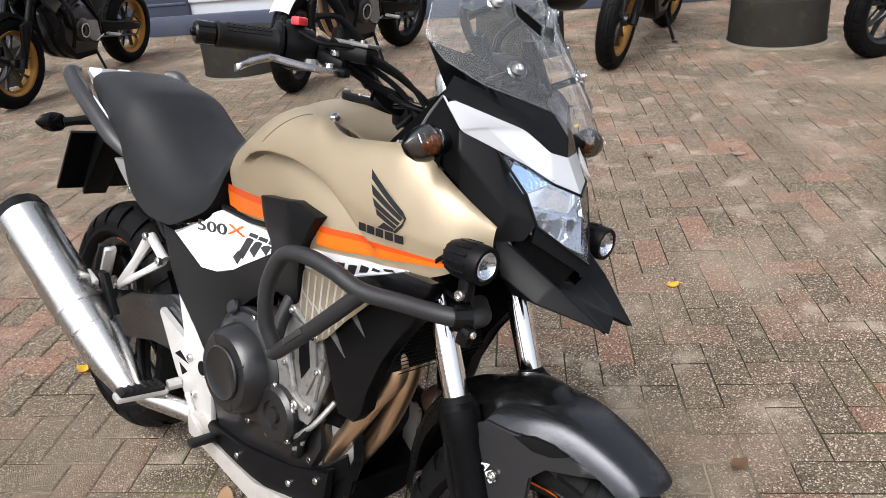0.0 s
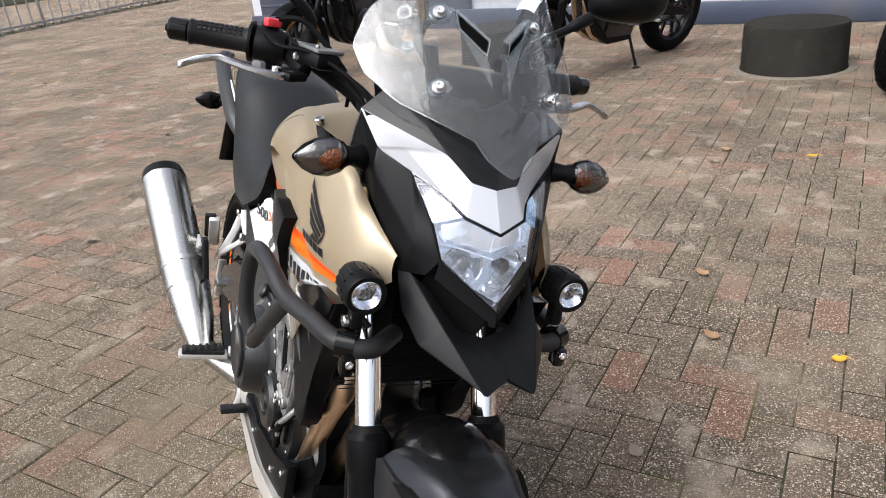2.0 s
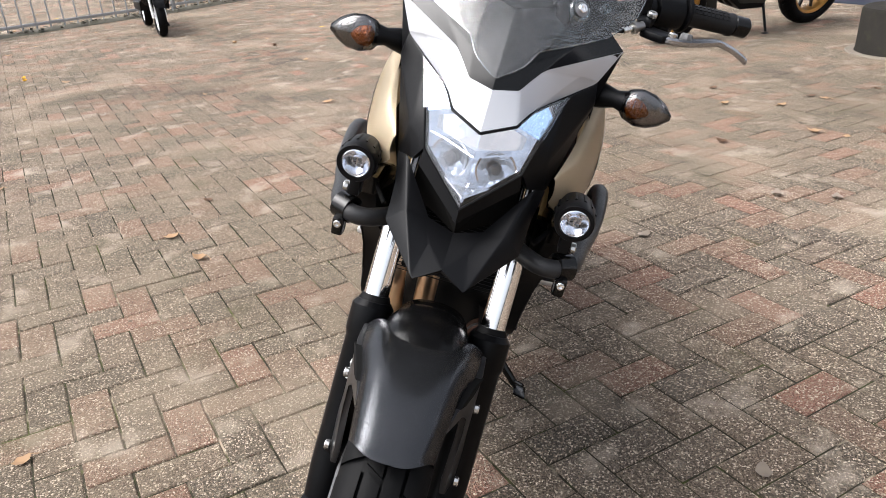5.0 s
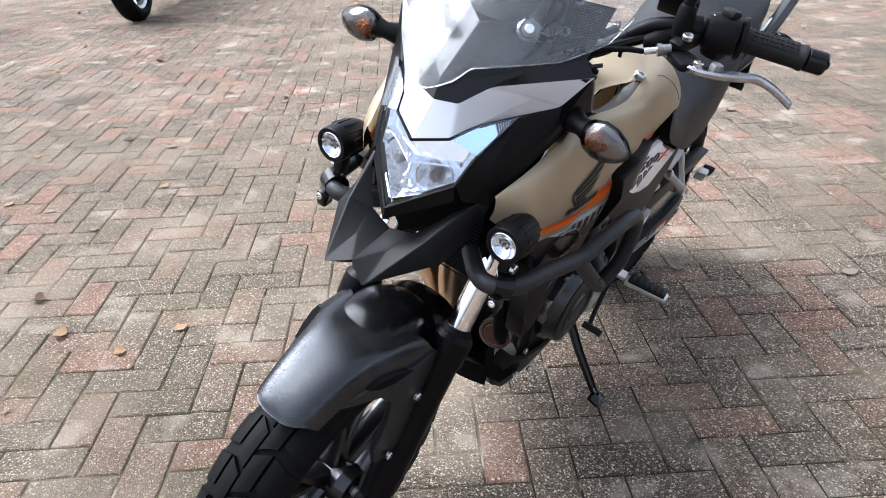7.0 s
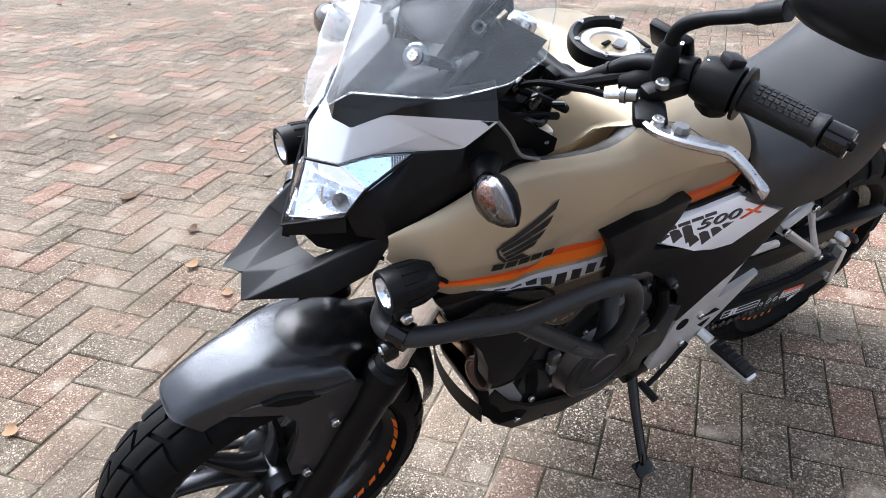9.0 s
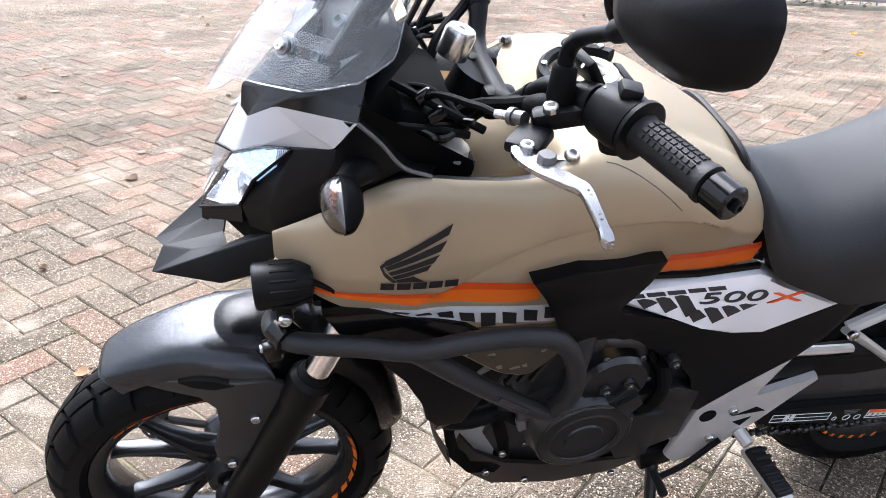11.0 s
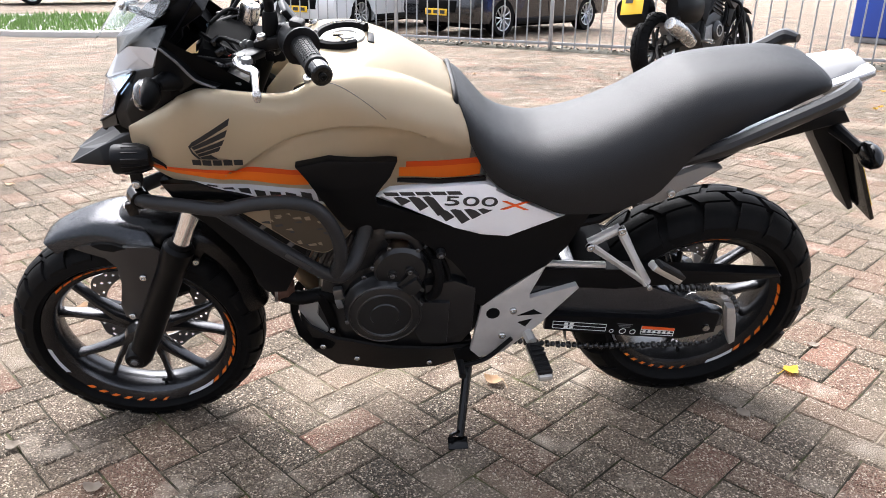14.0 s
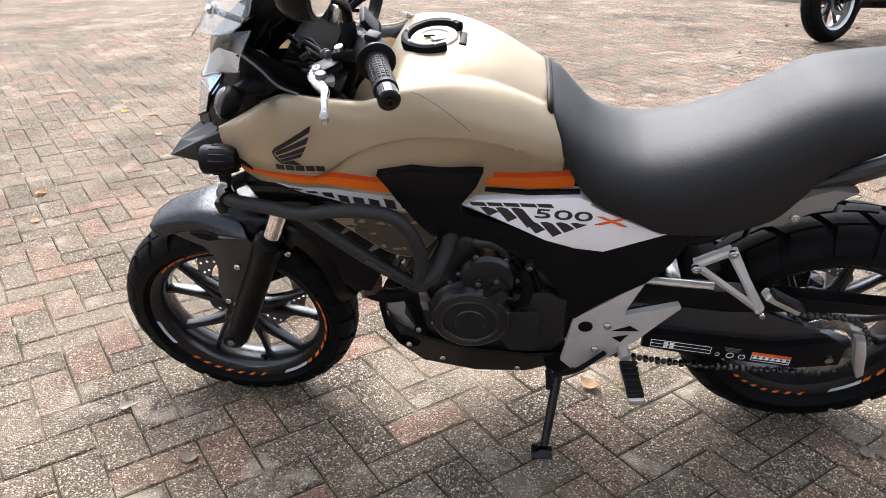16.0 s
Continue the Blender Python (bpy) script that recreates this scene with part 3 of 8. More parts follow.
for s in (1, -1):
    part("tank_shroud", sheet(B(), lambda u, v: flank_point(0.638 + 0.659 * u, v, s), 84, 64, 0.0015 * s), BEIGE, bike, "sand-coloured metallic tank side panel", crease=60)
    # dark inner lining of the shroud beside the steering head
    part("shroud_lining", sheet(B(), lambda u, v: Vector((0.955 + 0.245 * u, s * (hermite(0.955 + 0.245 * u, Y_TOP) - 0.001 - 0.026 * v), hermite(0.955 + 0.245 * u, Z_TOP) - 0.002 - 0.014 * v * v)), 24, 5, 0.003), INK_GREY, bike, "dark grey inner edge trim")
    part("shroud_wedge", sheet(B(), lambda u, v: Vector((0.947 + 0.050 * u * v, s * (0.106 + 0.014 * v + 0.012 * u), 1.004 - 0.040 * v + 0.008 * u * v)), 6, 6, 0.003), INK_GREY, bike, "dark grey trim wedge beside the tank")
    part("tank_side", sheet(B(), lambda u, v: Vector((0.93 + 0.15 * u, s * (0.108 - 0.028 * u), 0.995 - 0.075 * u - 0.10 * v)), 8, 6, 0.003), BEIGE, bike, "sand-coloured front flank of the tank")
    part("shroud_wall", sheet(B(), lambda u, v: Vector((1.03 + 0.22 * u, s * (0.118 - 0.03 * u), 0.962 - 0.22 * v)), 6, 4, 0.004), DARK, bike)
    bolt("tank_screw", (0.951, s * 0.142, 1.009), (0.1, s * 0.4, 1), 0.0095, STEEL, bike)
    # dark line drawn for the shaded crease between the tank and its front panel
    pts = [(0.915 - 0.105 * k / 10, 0, 1.012 - 0.062 * (k / 10) ** 1.6) for k in range(11)]
    part("panel_seam", tube(B(), [(x, s * (flank(x, z) + 0.0004), z) for x, _, z in pts], 0.0007, 6), INK_GREY, bike)
part("fuel_tank", sheet(B(), tank_top, 40, 24, 0.004), BEIGE, bike, "sand-coloured metallic fuel tank", crease=60)

# tank ring with filler cap
CAP = Vector((0.888, 0, 1.036))
cap_axis = (0.1, 0, 1)
def arc_ring(profile, c, a0, a1, n=44):
    """A profile of (radius, height) swept round part of a circle."""
    return loft(B(), [[Vector((c.x + r * math.cos(a), r * math.sin(a), c.z + h - 0.1 * r * math.cos(a))) for r, h in profile] + [] for a in (radians(a0 + (a1 - a0) * k / n) for k in range(n + 1))])


cap = part("tank_ring", arc_ring([(0.047, -0.012), (0.059, -0.012), (0.062, 0.0), (0.061, 0.010), (0.056, 0.013), (0.049, 0.011)], CAP, -148, 118), BLACK, bike, "open black tank lock ring")
part("filler_cap", lathe(B(), [(0.0455, -0.012), (0.0445, 0.001), (0.042, 0.003), (0.03, 0.003), (0.028, 0.0), (0.0005, 0.0)], CAP, cap_axis, 36), PALE_METAL, bike, "silver filler cap with a key slot")
part("key_slot", box(B(), CAP + Vector((0.008, 0, 0.003)), (0.022, 0.006, 0.003), (0, -6, 20), 0.001), DARK, cap)
for k in range(5):
    a = radians(-130 + 57 * k)
    bolt("cap_screw", CAP + Vector((0.054 * math.cos(a), 0.054 * math.sin(a), 0.011 - 0.005 * math.cos(a))), cap_axis, 0.0042, STEEL, cap)
part("cap_flap", box(B(), CAP + Vector((-0.012, 0.008, 0.003)), (0.034, 0.016, 0.003), (0, -6, 30), 0.001), INK_GREY, cap)
part("keyless_bar", box(B(), (0.833, 0, 1.032), (0.014, 0.05, 0.010), (0, -14, 0), 0.003), BLACK, cap)


# ---- decals on the tank flanks ----
def strip(name, x0, x1, low, high, mat, side, lift=0.0012, n=24, m=4, parent=None):
    """A decal between two height curves on the flank."""
    def fn(u, v):
        x = x0 + (x1 - x0) * u
        z = low(x) + (high(x) - low(x)) * v
        return Vector((x, side * (flank(x, z) + lift), z))
    return part(name, sheet(B(), fn, n, m, 0.0004), mat, parent or bike)


def patch(name, corners, mat, side, lift=0.002, n=6):
    """A four-cornered decal of (x, z) on the flank."""
    a, b, c, d = (Vector((x, 0, z)) for x, z in corners)

    def fn(u, v):
        p = (a * (1 - u) + b * u) * (1 - v) + (d * (1 - u) + c * u) * v
        return Vector((p.x, side * (flank(p.x, p.z) + lift), p.z))
    return part(name, sheet(B(), fn, n, n, 0.0004), mat, bike)


def line_z(*knots):
    return lambda x: hermite(x, knots)


BAND_LOW = line_z((0.93, 0.800), (0.98, 0.800), (1.08, 0.812), (1.17, 0.825), (1.26, 0.834))
BAND_MID = line_z((0.93, 0.822), (0.98, 0.823), (1.08, 0.831), (1.17, 0.836), (1.26, 0.838))
BAND_TOP = line_z((0.93, 0.833), (0.98, 0.834), (1.08, 0.841), (1.17, 0.843), (1.26, 0.841))
for s in (1, -1):
    strip("stripe", 0.962, 1.262, BAND_LOW, BAND_MID, ORANGE, s)
    strip("stripe", 0.968, 1.262, BAND_MID, BAND_TOP, DEEP_ORANGE, s)
    strip("stripe", 0.612, 0.782, line_z((0.61, 0.789), (0.66, 0.784), (0.78, 0.792)), line_z((0.61, 0.82), (0.78, 0.818)), ORANGE, s)
    strip("stripe", 0.612, 0.768, line_z((0.61, 0.82), (0.78, 0.818)), line_z((0.61, 0.836), (0.78, 0.834)), DEEP_ORANGE, s)
    strip("white_band", 0.905, 1.185, line_z((0.90, 0.742), (0.96, 0.752), (1.05, 0.768), (1.19, 0.808)), line_z((0.90, 0.784), (0.96, 0.789), (1.08, 0.803), (1.19, 0.815)), WHITE, s, 0.0014)
    rnd = random.Random(5)
    for k in range(8):
        x = 0.925 + 0.03 * k
        z0, z1 = BAND_LOW(x) - 0.046 + 0.03 * max(0, k - 3) / 4, BAND_LOW(x) - 0.016
        patch("tread_print", [(x, z0), (x + 0.02, z0 + rnd.uniform(0, 0.006)), (x + 0.025, z1), (x + 0.004, z1 - rnd.uniform(0, 0.006))], INK, s, 0.0022, 3)
    if s > 0:
        strip("camouflage_band", 0.885, 1.045, lambda x: hermite(x, Z_LOW) + 0.003, lambda x: max(hermite(x, Z_LOW) + 0.004, 0.742 + 0.12 * max(0, x - 0.93)), BROWN_PRINT, s, 0.0010)
    for k in range(8):
        x = 0.895 + 0.020 * k
        z0, z1 = hermite(x, Z_LOW) + 0.005, 0.742 + 0.12 * max(0, x - 0.93)
        if z1 - z0 > 0.012 and s < 0:
            patch("tread_line", [(x, z0), (x + 0.005, z0), (x + 0.029, z1), (x + 0.024, z1)], LABEL, s, 0.0018, 3)
            zm = z0 + 0.55 * (z1 - z0)
            patch("tread_line", [(x + 0.012, zm), (x + 0.030, zm - 0.012), (x + 0.032, zm - 0.008), (x + 0.014, zm + 0.004)], LABEL, s, 0.0018, 2)
        elif z1 - z0 > 0.012:
            for q in range(3):
                a, c, h = rnd.uniform(0, 0.012), z0 + (z1 - z0) * rnd.uniform(0.1, 0.75), rnd.uniform(0.004, 0.009)
                w = rnd.uniform(0.007, 0.016)
                patch("camouflage_block", [(x + a, c), (x + a + w, c + rnd.uniform(-0.002, 0.004)), (x + a + w + 0.004, min(z1, c + h)), (x + a + 0.003, min(z1, c + h + 0.002))], BEIGE if q else INK_GREY, s, 0.0016 + 0.0003 * q, 2)
    # wing-shaped emblem: swept bars, and a row of small blocks below
    def spot(a, b):
        return (1.179 - 0.00073 * a, 0.953 - 0.0009 * b)
    for q in (((9, 57), (114, 0), (108, 16), (13, 65)), ((9, 67), (106, 24), (97, 41), (14, 73)), ((15, 76), (96, 46), (87, 60), (20, 81)), ((21, 83), (84, 62), (78, 73), (26, 88)), ((28, 89), (56, 82), (75, 94), (31, 94)),
              ((13, 55), (1, 66), (6, 69), (15, 61)), ((1, 66), (8, 82), (12, 79), (6, 68)), ((8, 82), (23, 95), (31, 94), (12, 78))):
        patch("emblem_bar", [spot(*c) for c in q], INK, s, 0.0015, 4)
    for k in range(5):
        x = 1.176 - 0.0195 * k
        patch("emblem_block", [(x, 0.853 + 0.0004 * k), (x - 0.0165, 0.853 + 0.0004 * k), (x - 0.0165, 0.866 + 0.0004 * k), (x, 0.866 + 0.0004 * k)], INK, s, 0.0015, 2)

# ---- seat ----
SEAT_TOP = ((0.668, 0.957), (0.65, 0.945), (0.61, 0.905), (0.575, 0.868), (0.53, 0.846), (0.48, 0.838), (0.40, 0.852), (0.285, 0.900), (0.215, 0.944), (0.157, 0.975), (0.06, 0.992), (-0.04, 1.0), (-0.11, 0.994), (-0.145, 0.970))
SEAT_LOW = ((0.668, 0.940), (0.655, 0.905), (0.635, 0.862), (0.60, 0.800), (0.57, 0.77), (0.50, 0.735), (0.42, 0.706), (0.354, 0.706), (0.239, 0.742), (0.153, 0.85), (0.034, 0.906), (-0.10, 0.957), (-0.145, 0.962))
SEAT_WIDE = ((0.668, 0.085), (0.655, 0.122), (0.635, 0.146), (0.60, 0.15), (0.50, 0.155), (0.42, 0.160), (0.35, 0.160), (0.24, 0.155), (0.15, 0.145), (0.03, 0.132), (-0.08, 0.110), (-0.125, 0.09), (-0.145, 0.06))


def seat_at(u, v):
    x = 0.668 - 0.813 * u
    t, l, w = hermite(x, SEAT_TOP), hermite(x, SEAT_LOW), hermite(x, SEAT_WIDE)
    a = math.pi * v
    c, sn = math.cos(a), math.sin(a)
    y = w * math.copysign(abs(c) ** 0.62, c)
    z = l + (t - l) * abs(sn) ** 0.72
    return Vector((x, y, z))


bs = sheet(B(), seat_at, 60, 30)
part("seat", bs, VINYL, bike, "black vinyl two-level seat", crease=70)
part("seat_base", sheet(B(), lambda u, v: Vector((0.668 - 0.813 * u, (2 * v - 1) * (hermite(0.668 - 0.813 * u, SEAT_WIDE) - 0.002), hermite(0.668 - 0.813 * u, SEAT_LOW) + 0.001)), 40, 4), DARK, bike)
part("seat_piping", tube(B(), [seat_at(0.005, v / 24) + Vector((0.004, 0, 0.003)) for v in range(25)], 0.006, 8), BLACK, bike)

# ---- side covers ----
for s in (1, -1):
    cover = [(0.985, 0.852), (0.921, 0.866), (0.787, 0.847), (0.80, 0.815), (0.838, 0.768), (0.828, 0.742), (0.62, 0.645), (0.545, 0.630), (0.42, 0.688), (0.36, 0.692), (0.40, 0.60), (0.44, 0.548), (0.52, 0.49), (0.58, 0.43), (0.605, 0.44), (0.625, 0.53), (0.66, 0.575), (0.745, 0.635), (0.82, 0.672), (0.88, 0.645), (0.90, 0.69), (0.945, 0.797)]
    lat = lambda x, z: s * 0.056 * min(1, max(0, (x - 0.63) / 0.28)) * min(1, max(0, (z - 0.66) / 0.14)) ** 0.7
    part("frame_cover", slab(B(), cover, s * 0.105, s * 0.137, 0.004, lat, 4), BLACK, bike, "textured black side cover")
    white = [(0.832, 0.748), (0.80, 0.764), (0.69, 0.770), (0.60, 0.776), (0.575, 0.765), (0.55, 0.735), (0.415, 0.690), (0.54, 0.636), (0.60, 0.643), (0.66, 0.665)]
    part("side_panel", slab(B(), white, s * 0.10, s * 0.141, 0.007), WHITE, bike, "white side panel with tread print")
    # tread print: slanted blocks in two rows, the lower ones cut along the panel's lower edge
    for k in range(5 if s > 0 else 3):
        x = 0.815 - 0.033 * k
        part("tread_print", slab(B(), [(x, 0.759), (x - 0.029, 0.7585), (x - 0.035, 0.750), (x - 0.006, 0.7505)], s * 0.1405, s * 0.1418, 0), INK, bike)
    for k in range(7 if s > 0 else 4):
        x = 0.793 - 0.030 * k
        low = 0.728 - 0.48 * (0.80 - x) if k < 4 else 0.674 + 0.012 * (k - 4)
        top = 0.746 if k < 3 else 0.712
        sl = 0.62
        part("tread_print", slab(B(), [(x, top), (x - 0.011, top + 0.002), (x - 0.024, top - 0.002), (x - 0.026 - sl * (top - low) * 0.8, low + 0.012), (x - 0.016 - sl * (top - low) * 0.8, low + 0.006), (x - 0.004 - sl * (top - low), low + 0.001)], s * 0.1405, s * 0.1418, 0), INK, bike)
    m = pose(0.629 if s > 0 else 0.580, s * 0.1425, 0.732 if s > 0 else 0.735, 0, -3 if s > 0 else -7, 0) @ pose(0, 0, 0, 90, 0, 180 if s > 0 else 0)
    lettering("model_number", "500", 0.034, m @ Matrix.Diagonal((2.35, 0.95, 1, 1)), INK, bike, 0.0012)
    m2 = pose(0.533 if s > 0 else 0.672, s * 0.1425, 0.719 if s > 0 else 0.750, 0, -3 if s > 0 else -7, 0) @ pose(0, 0, 0, 90, 0, 180 if s > 0 else 0)
    lettering("model_letter", "X", 0.036, m2 @ Matrix.Diagonal((2.5, 0.85, 1, 1)), DEEP_ORANGE, bike, 0.0012)
    # lower lining between the frame cover and the tank
    part("tank_lower_edge", tube(B(), [(x, s * 0.128, z) for x, z in ((0.785, 0.782), (0.70, 0.776), (0.60, 0.782))], 0.006, 6), BLACK, bike)

# ---- tail ----
for s in (1, -1):
    part("tail_panel", slab(B(), [(0.215, 0.765), (0.18, 0.835), (0.06, 0.895), (-0.06, 0.945), (-0.13, 0.965), (-0.235, 0.992), (-0.24, 0.975), (-0.15, 0.932), (0.02, 0.868), (0.14, 0.79)], s * 0.075, s * 0.112, 0.006, lambda x, z: -s * 0.055 * max(0, (0.02 - x) / 0.26)), WHITE, bike, "white tail side panel")
    part("tail_strip", slab(B(), [(-0.10, 0.957), (-0.235, 0.985), (-0.237, 0.978), (-0.12, 0.944)], s * 0.085, s * 0.116, 0.003, lambda x, z: -s * 0.055 * max(0, (0.02 - x) / 0.26)), TAIL_GREY, bike, "silver grey tail strip")
    rail = rounded([(0.20, s * 0.122, 0.800), (0.105, s * 0.142, 0.852), (-0.005, s * 0.150, 0.915), (-0.09, s * 0.150, 0.960), (-0.128, s * 0.146, 0.984), (-0.15, s * 0.120, 0.990)], 6)
    part("grab_rail", tube(B(), rail, [0.010 + 0.012 * min(1, k / 6) * min(1, (len(rail) - k) / 6) for k in range(len(rail))], 10, squash=0.8), RAIL, bike, "satin black moulded grab rail")
    # white tube stands for the highlight on top of the black rail
    part("rail_highlight", tube(B(), [p + Vector((0, -s * 0.010, 0.017)) for p in rail[6:14]], [0.001, 0.004, 0.005, 0.005, 0.005, 0.005, 0.004, 0.001], 8), WHITE, bike, "thin white strip standing for the highlight on the rail")
    part("rail_bracket", slab(B(), [(0.25, 0.703), (0.20, 0.77), (0.13, 0.80), (0.08, 0.795), (0.14, 0.755), (0.20, 0.71)], s * 0.10, s * 0.128, 0.006), TAIL_GREY, bike, "grey cast rail bracket")
    bolt("bracket_bolt", (0.185, s * 0.128, 0.735), (0, s, 0), 0.009, STEEL, bike)
    stalk = part("rear_indicator", tube(B(), [(-0.19, s * 0.06, 0.855), (-0.205, s * 0.11, 0.847), (-0.212, s * 0.135, 0.842)], [0.016, 0.012, 0.014], 10), BLACK, bike, "smoked rear indicator on a black stalk")
    rings = [[Vector((-0.215 + (0.012 if math.sin(a) > 0 else 0.03) * q * math.sin(a), s * (0.128 + 0.078 * t), 0.842 + 0.027 * q * math.cos(a))) for a in (2 * math.pi * k / 14 for k in range(14))] for t, q in ((0, 0.5), (0.15, 0.9), (0.45, 1.0), (0.75, 0.75), (0.95, 0.3), (1, 0.08))]
    part("indicator_shell", loft(B(), rings), GLOSS, stalk)
part("tail_cowl", loft(B(), [[Vector((x, w * math.cos(a), z + h * math.sin(a))) for a in (2 * math.pi * k / 12 for k in range(12))] for x, w, z, h in ((0.0, 0.07, 0.93, 0.03), (-0.13, 0.066, 0.952, 0.030), (-0.19, 0.054, 0.972, 0.018), (-0.235, 0.030, 0.984, 0.008))]), TAIL_GREY, bike, "silver grey tail cowl")
part("tail_lamp", loft(B(), [[Vector((x, w * math.cos(a), z + h * math.sin(a))) for a in (2 * math.pi * k / 12 for k in range(12))] for x, w, z, h in ((-0.10, 0.06, 0.905, 0.025), (-0.17, 0.055, 0.905, 0.022), (-0.215, 0.04, 0.895, 0.014))]), SMOKE, bike, "clear tail lamp")
part("under_tail", slab(B(), [(0.14, 0.78), (0.0, 0.86), (-0.10, 0.90), (-0.19, 0.905), (-0.215, 0.875), (-0.12, 0.855), (0.02, 0.82), (0.10, 0.75)], -0.075, 0.075, 0.008), BLACK, bike)
plate = part("plate_holder", slab(B(), [(-0.13, 0.885), (-0.19, 0.885), (-0.225, 0.83), (-0.345, 0.62), (-0.335, 0.612), (-0.25, 0.72), (-0.17, 0.82)], -0.035, 0.035, 0.004), BLACK, bike, "black plate holder under the tail")
part("plate_back", slab(B(), [(-0.235, 0.81), (-0.243, 0.815), (-0.352, 0.635), (-0.344, 0.63)], -0.105, 0.105, 0.002), GLOSS, plate)
bn = B()
box(bn, (-0.3025, 0, 0.722), (0.0015, 0.20, 0.12), (0, 31, 0), 0.001)
part("number_plate", bn, material("yellow_plate", (0.75, 0.5, 0.03), 0.4), plate, "yellow number plate")
for k in (-1, 0, 1):
    part("plate_bar", box(B(), (-0.3045, 0.06 * k, 0.723), (0.001, 0.045, 0.055), (0, 31, 0), 0), INK, plate)

# ---- front fork, fender ----
FORK = Vector((-0.193, 0, 0.444)).normalized()
AXLE = Vector((1.405, 0, 0.290))
for s in (1, -1):
    base = AXLE + Vector((-0.012, s * 0.098, -0.005))
    part("fork_tube", tube(B(), [base + FORK * 0.33, base + FORK * 0.765], 0.0205, 20), CHROME, bike, "polished chrome fork tube")
    leg = part("fork_leg", tube(B(), [base - FORK * 0.03, base - FORK * 0.01, base + FORK * 0.05, base + FORK * 0.07, base + FORK * 0.29, base + FORK * 0.30, base + FORK * 0.343, base + FORK * 0.352], [0.020, 0.027, 0.030, 0.031, 0.031, 0.0345, 0.0345, 0.028], 20), FORK_BLACK, bike, "black fork lower leg")
    part("dust_seal", tube(B(), [base + FORK * 0.350, base + FORK * 0.362], [0.0275, 0.0225], 20), RUBBER, leg)
    part("axle_clamp", lathe(B(), [(0.012, 0.03), (0.02, 0.028), (0.024, 0.02), (0.024, -0.02), (0.012, -0.025)], AXLE + Vector((0, s * 0.098, -0.005)), (0, s, 0), 16), BLACK, leg)
    part("axle_end", lathe(B(), [(0.0001, 0.034), (0.006, 0.034), (0.0075, 0.03), (0.012, 0.03), (0.012, 0.02)], AXLE + Vector((0, s * 0.098, -0.005)), (0, s, 0), 16), INK_GREY, leg)
part("axle", tube(B(), [AXLE - Vector((0, 0.1, 0)), AXLE + Vector((0, 0.1, 0))], 0.01, 10), ALU, bike)
part("lower_clamp", box(B(), AXLE + FORK * 0.62 + Vector((-0.03, 0, 0)), (0.085, 0.25, 0.035), (0, -23.5, 0), 0.012), BLACK, bike)
part("upper_clamp", box(B(), AXLE + FORK * 0.755 + Vector((-0.02, 0, 0)), (0.065, 0.225, 0.026), (0, -23.5, 0), 0.012), BLACK, bike)
for s in (1, -1):
    base = AXLE + Vector((-0.012, s * 0.098, -0.005))
    part("fork_cap", tube(B(), [base + FORK * 0.765, base + FORK * 0.772, base + FORK * 0.786, base + FORK * 0.788], [0.021, 0.023, 0.019, 0.012], 16), ALU, bike, "silver fork cap")
part("steering_stem", tube(B(), [AXLE + FORK * 0.60 + Vector((-0.045, 0, 0)), AXLE + FORK * 0.82 + Vector((-0.045, 0, 0))], 0.03, 14), BLACK, bike)
PADDLE_R = ((58, 0.318), (62, 0.330), (76, 0.341), (90, 0.350), (108, 0.352))
PADDLE_W = ((58, 0.050), (62, 0.056), (72, 0.063), (84, 0.072), (94, 0.086), (108, 0.098))
HUMP_R = ((84, 0.328), (90, 0.344), (97, 0.366), (106, 0.374), (116, 0.368), (126, 0.352))
TAIL_R = ((112, 0.366), (124, 0.377), (135, 0.368), (147, 0.346), (158, 0.328), (166, 0.322))
TAIL_W = ((112, 0.058), (124, 0.066), (140, 0.066), (158, 0.058), (166, 0.046))


def on_arc(a, r, y):
    return Vector((AXLE.x + r * math.cos(radians(a)), y, AXLE.z + r * math.sin(radians(a))))


def paddle_at(u, v):
    """The front blade, whose rear edge is cut in a V round the hump."""
    c = 2 * v - 1
    a0, a1 = 60 + 5 * abs(c) ** 3, 93 + 15 * abs(c) ** 1.2
    a = a0 + (a1 - a0) * u
    return on_arc(a, hermite(a, PADDLE_R) - 0.006 * c * c - 0.030 * abs(c) ** 6, hermite(a, PADDLE_W) * math.copysign(abs(c) ** 0.9, c))


def hump_at(u, v):
    a, c = 84 + 42 * u, 2 * v - 1
    return on_arc(a, hermite(a, HUMP_R) - 0.022 * c * c - 0.05 * abs(c) ** 5, (0.060 + 0.020 * math.sin(math.pi * min(0.98, u * 1.05)) ** 0.8) * c)


def tail_at(u, v):
    a, c = 112 + 54 * u, 2 * v - 1
    return on_arc(a, hermite(a, TAIL_R) - 0.016 * c * c - 0.03 * abs(c) ** 6, hermite(a, TAIL_W) * c)


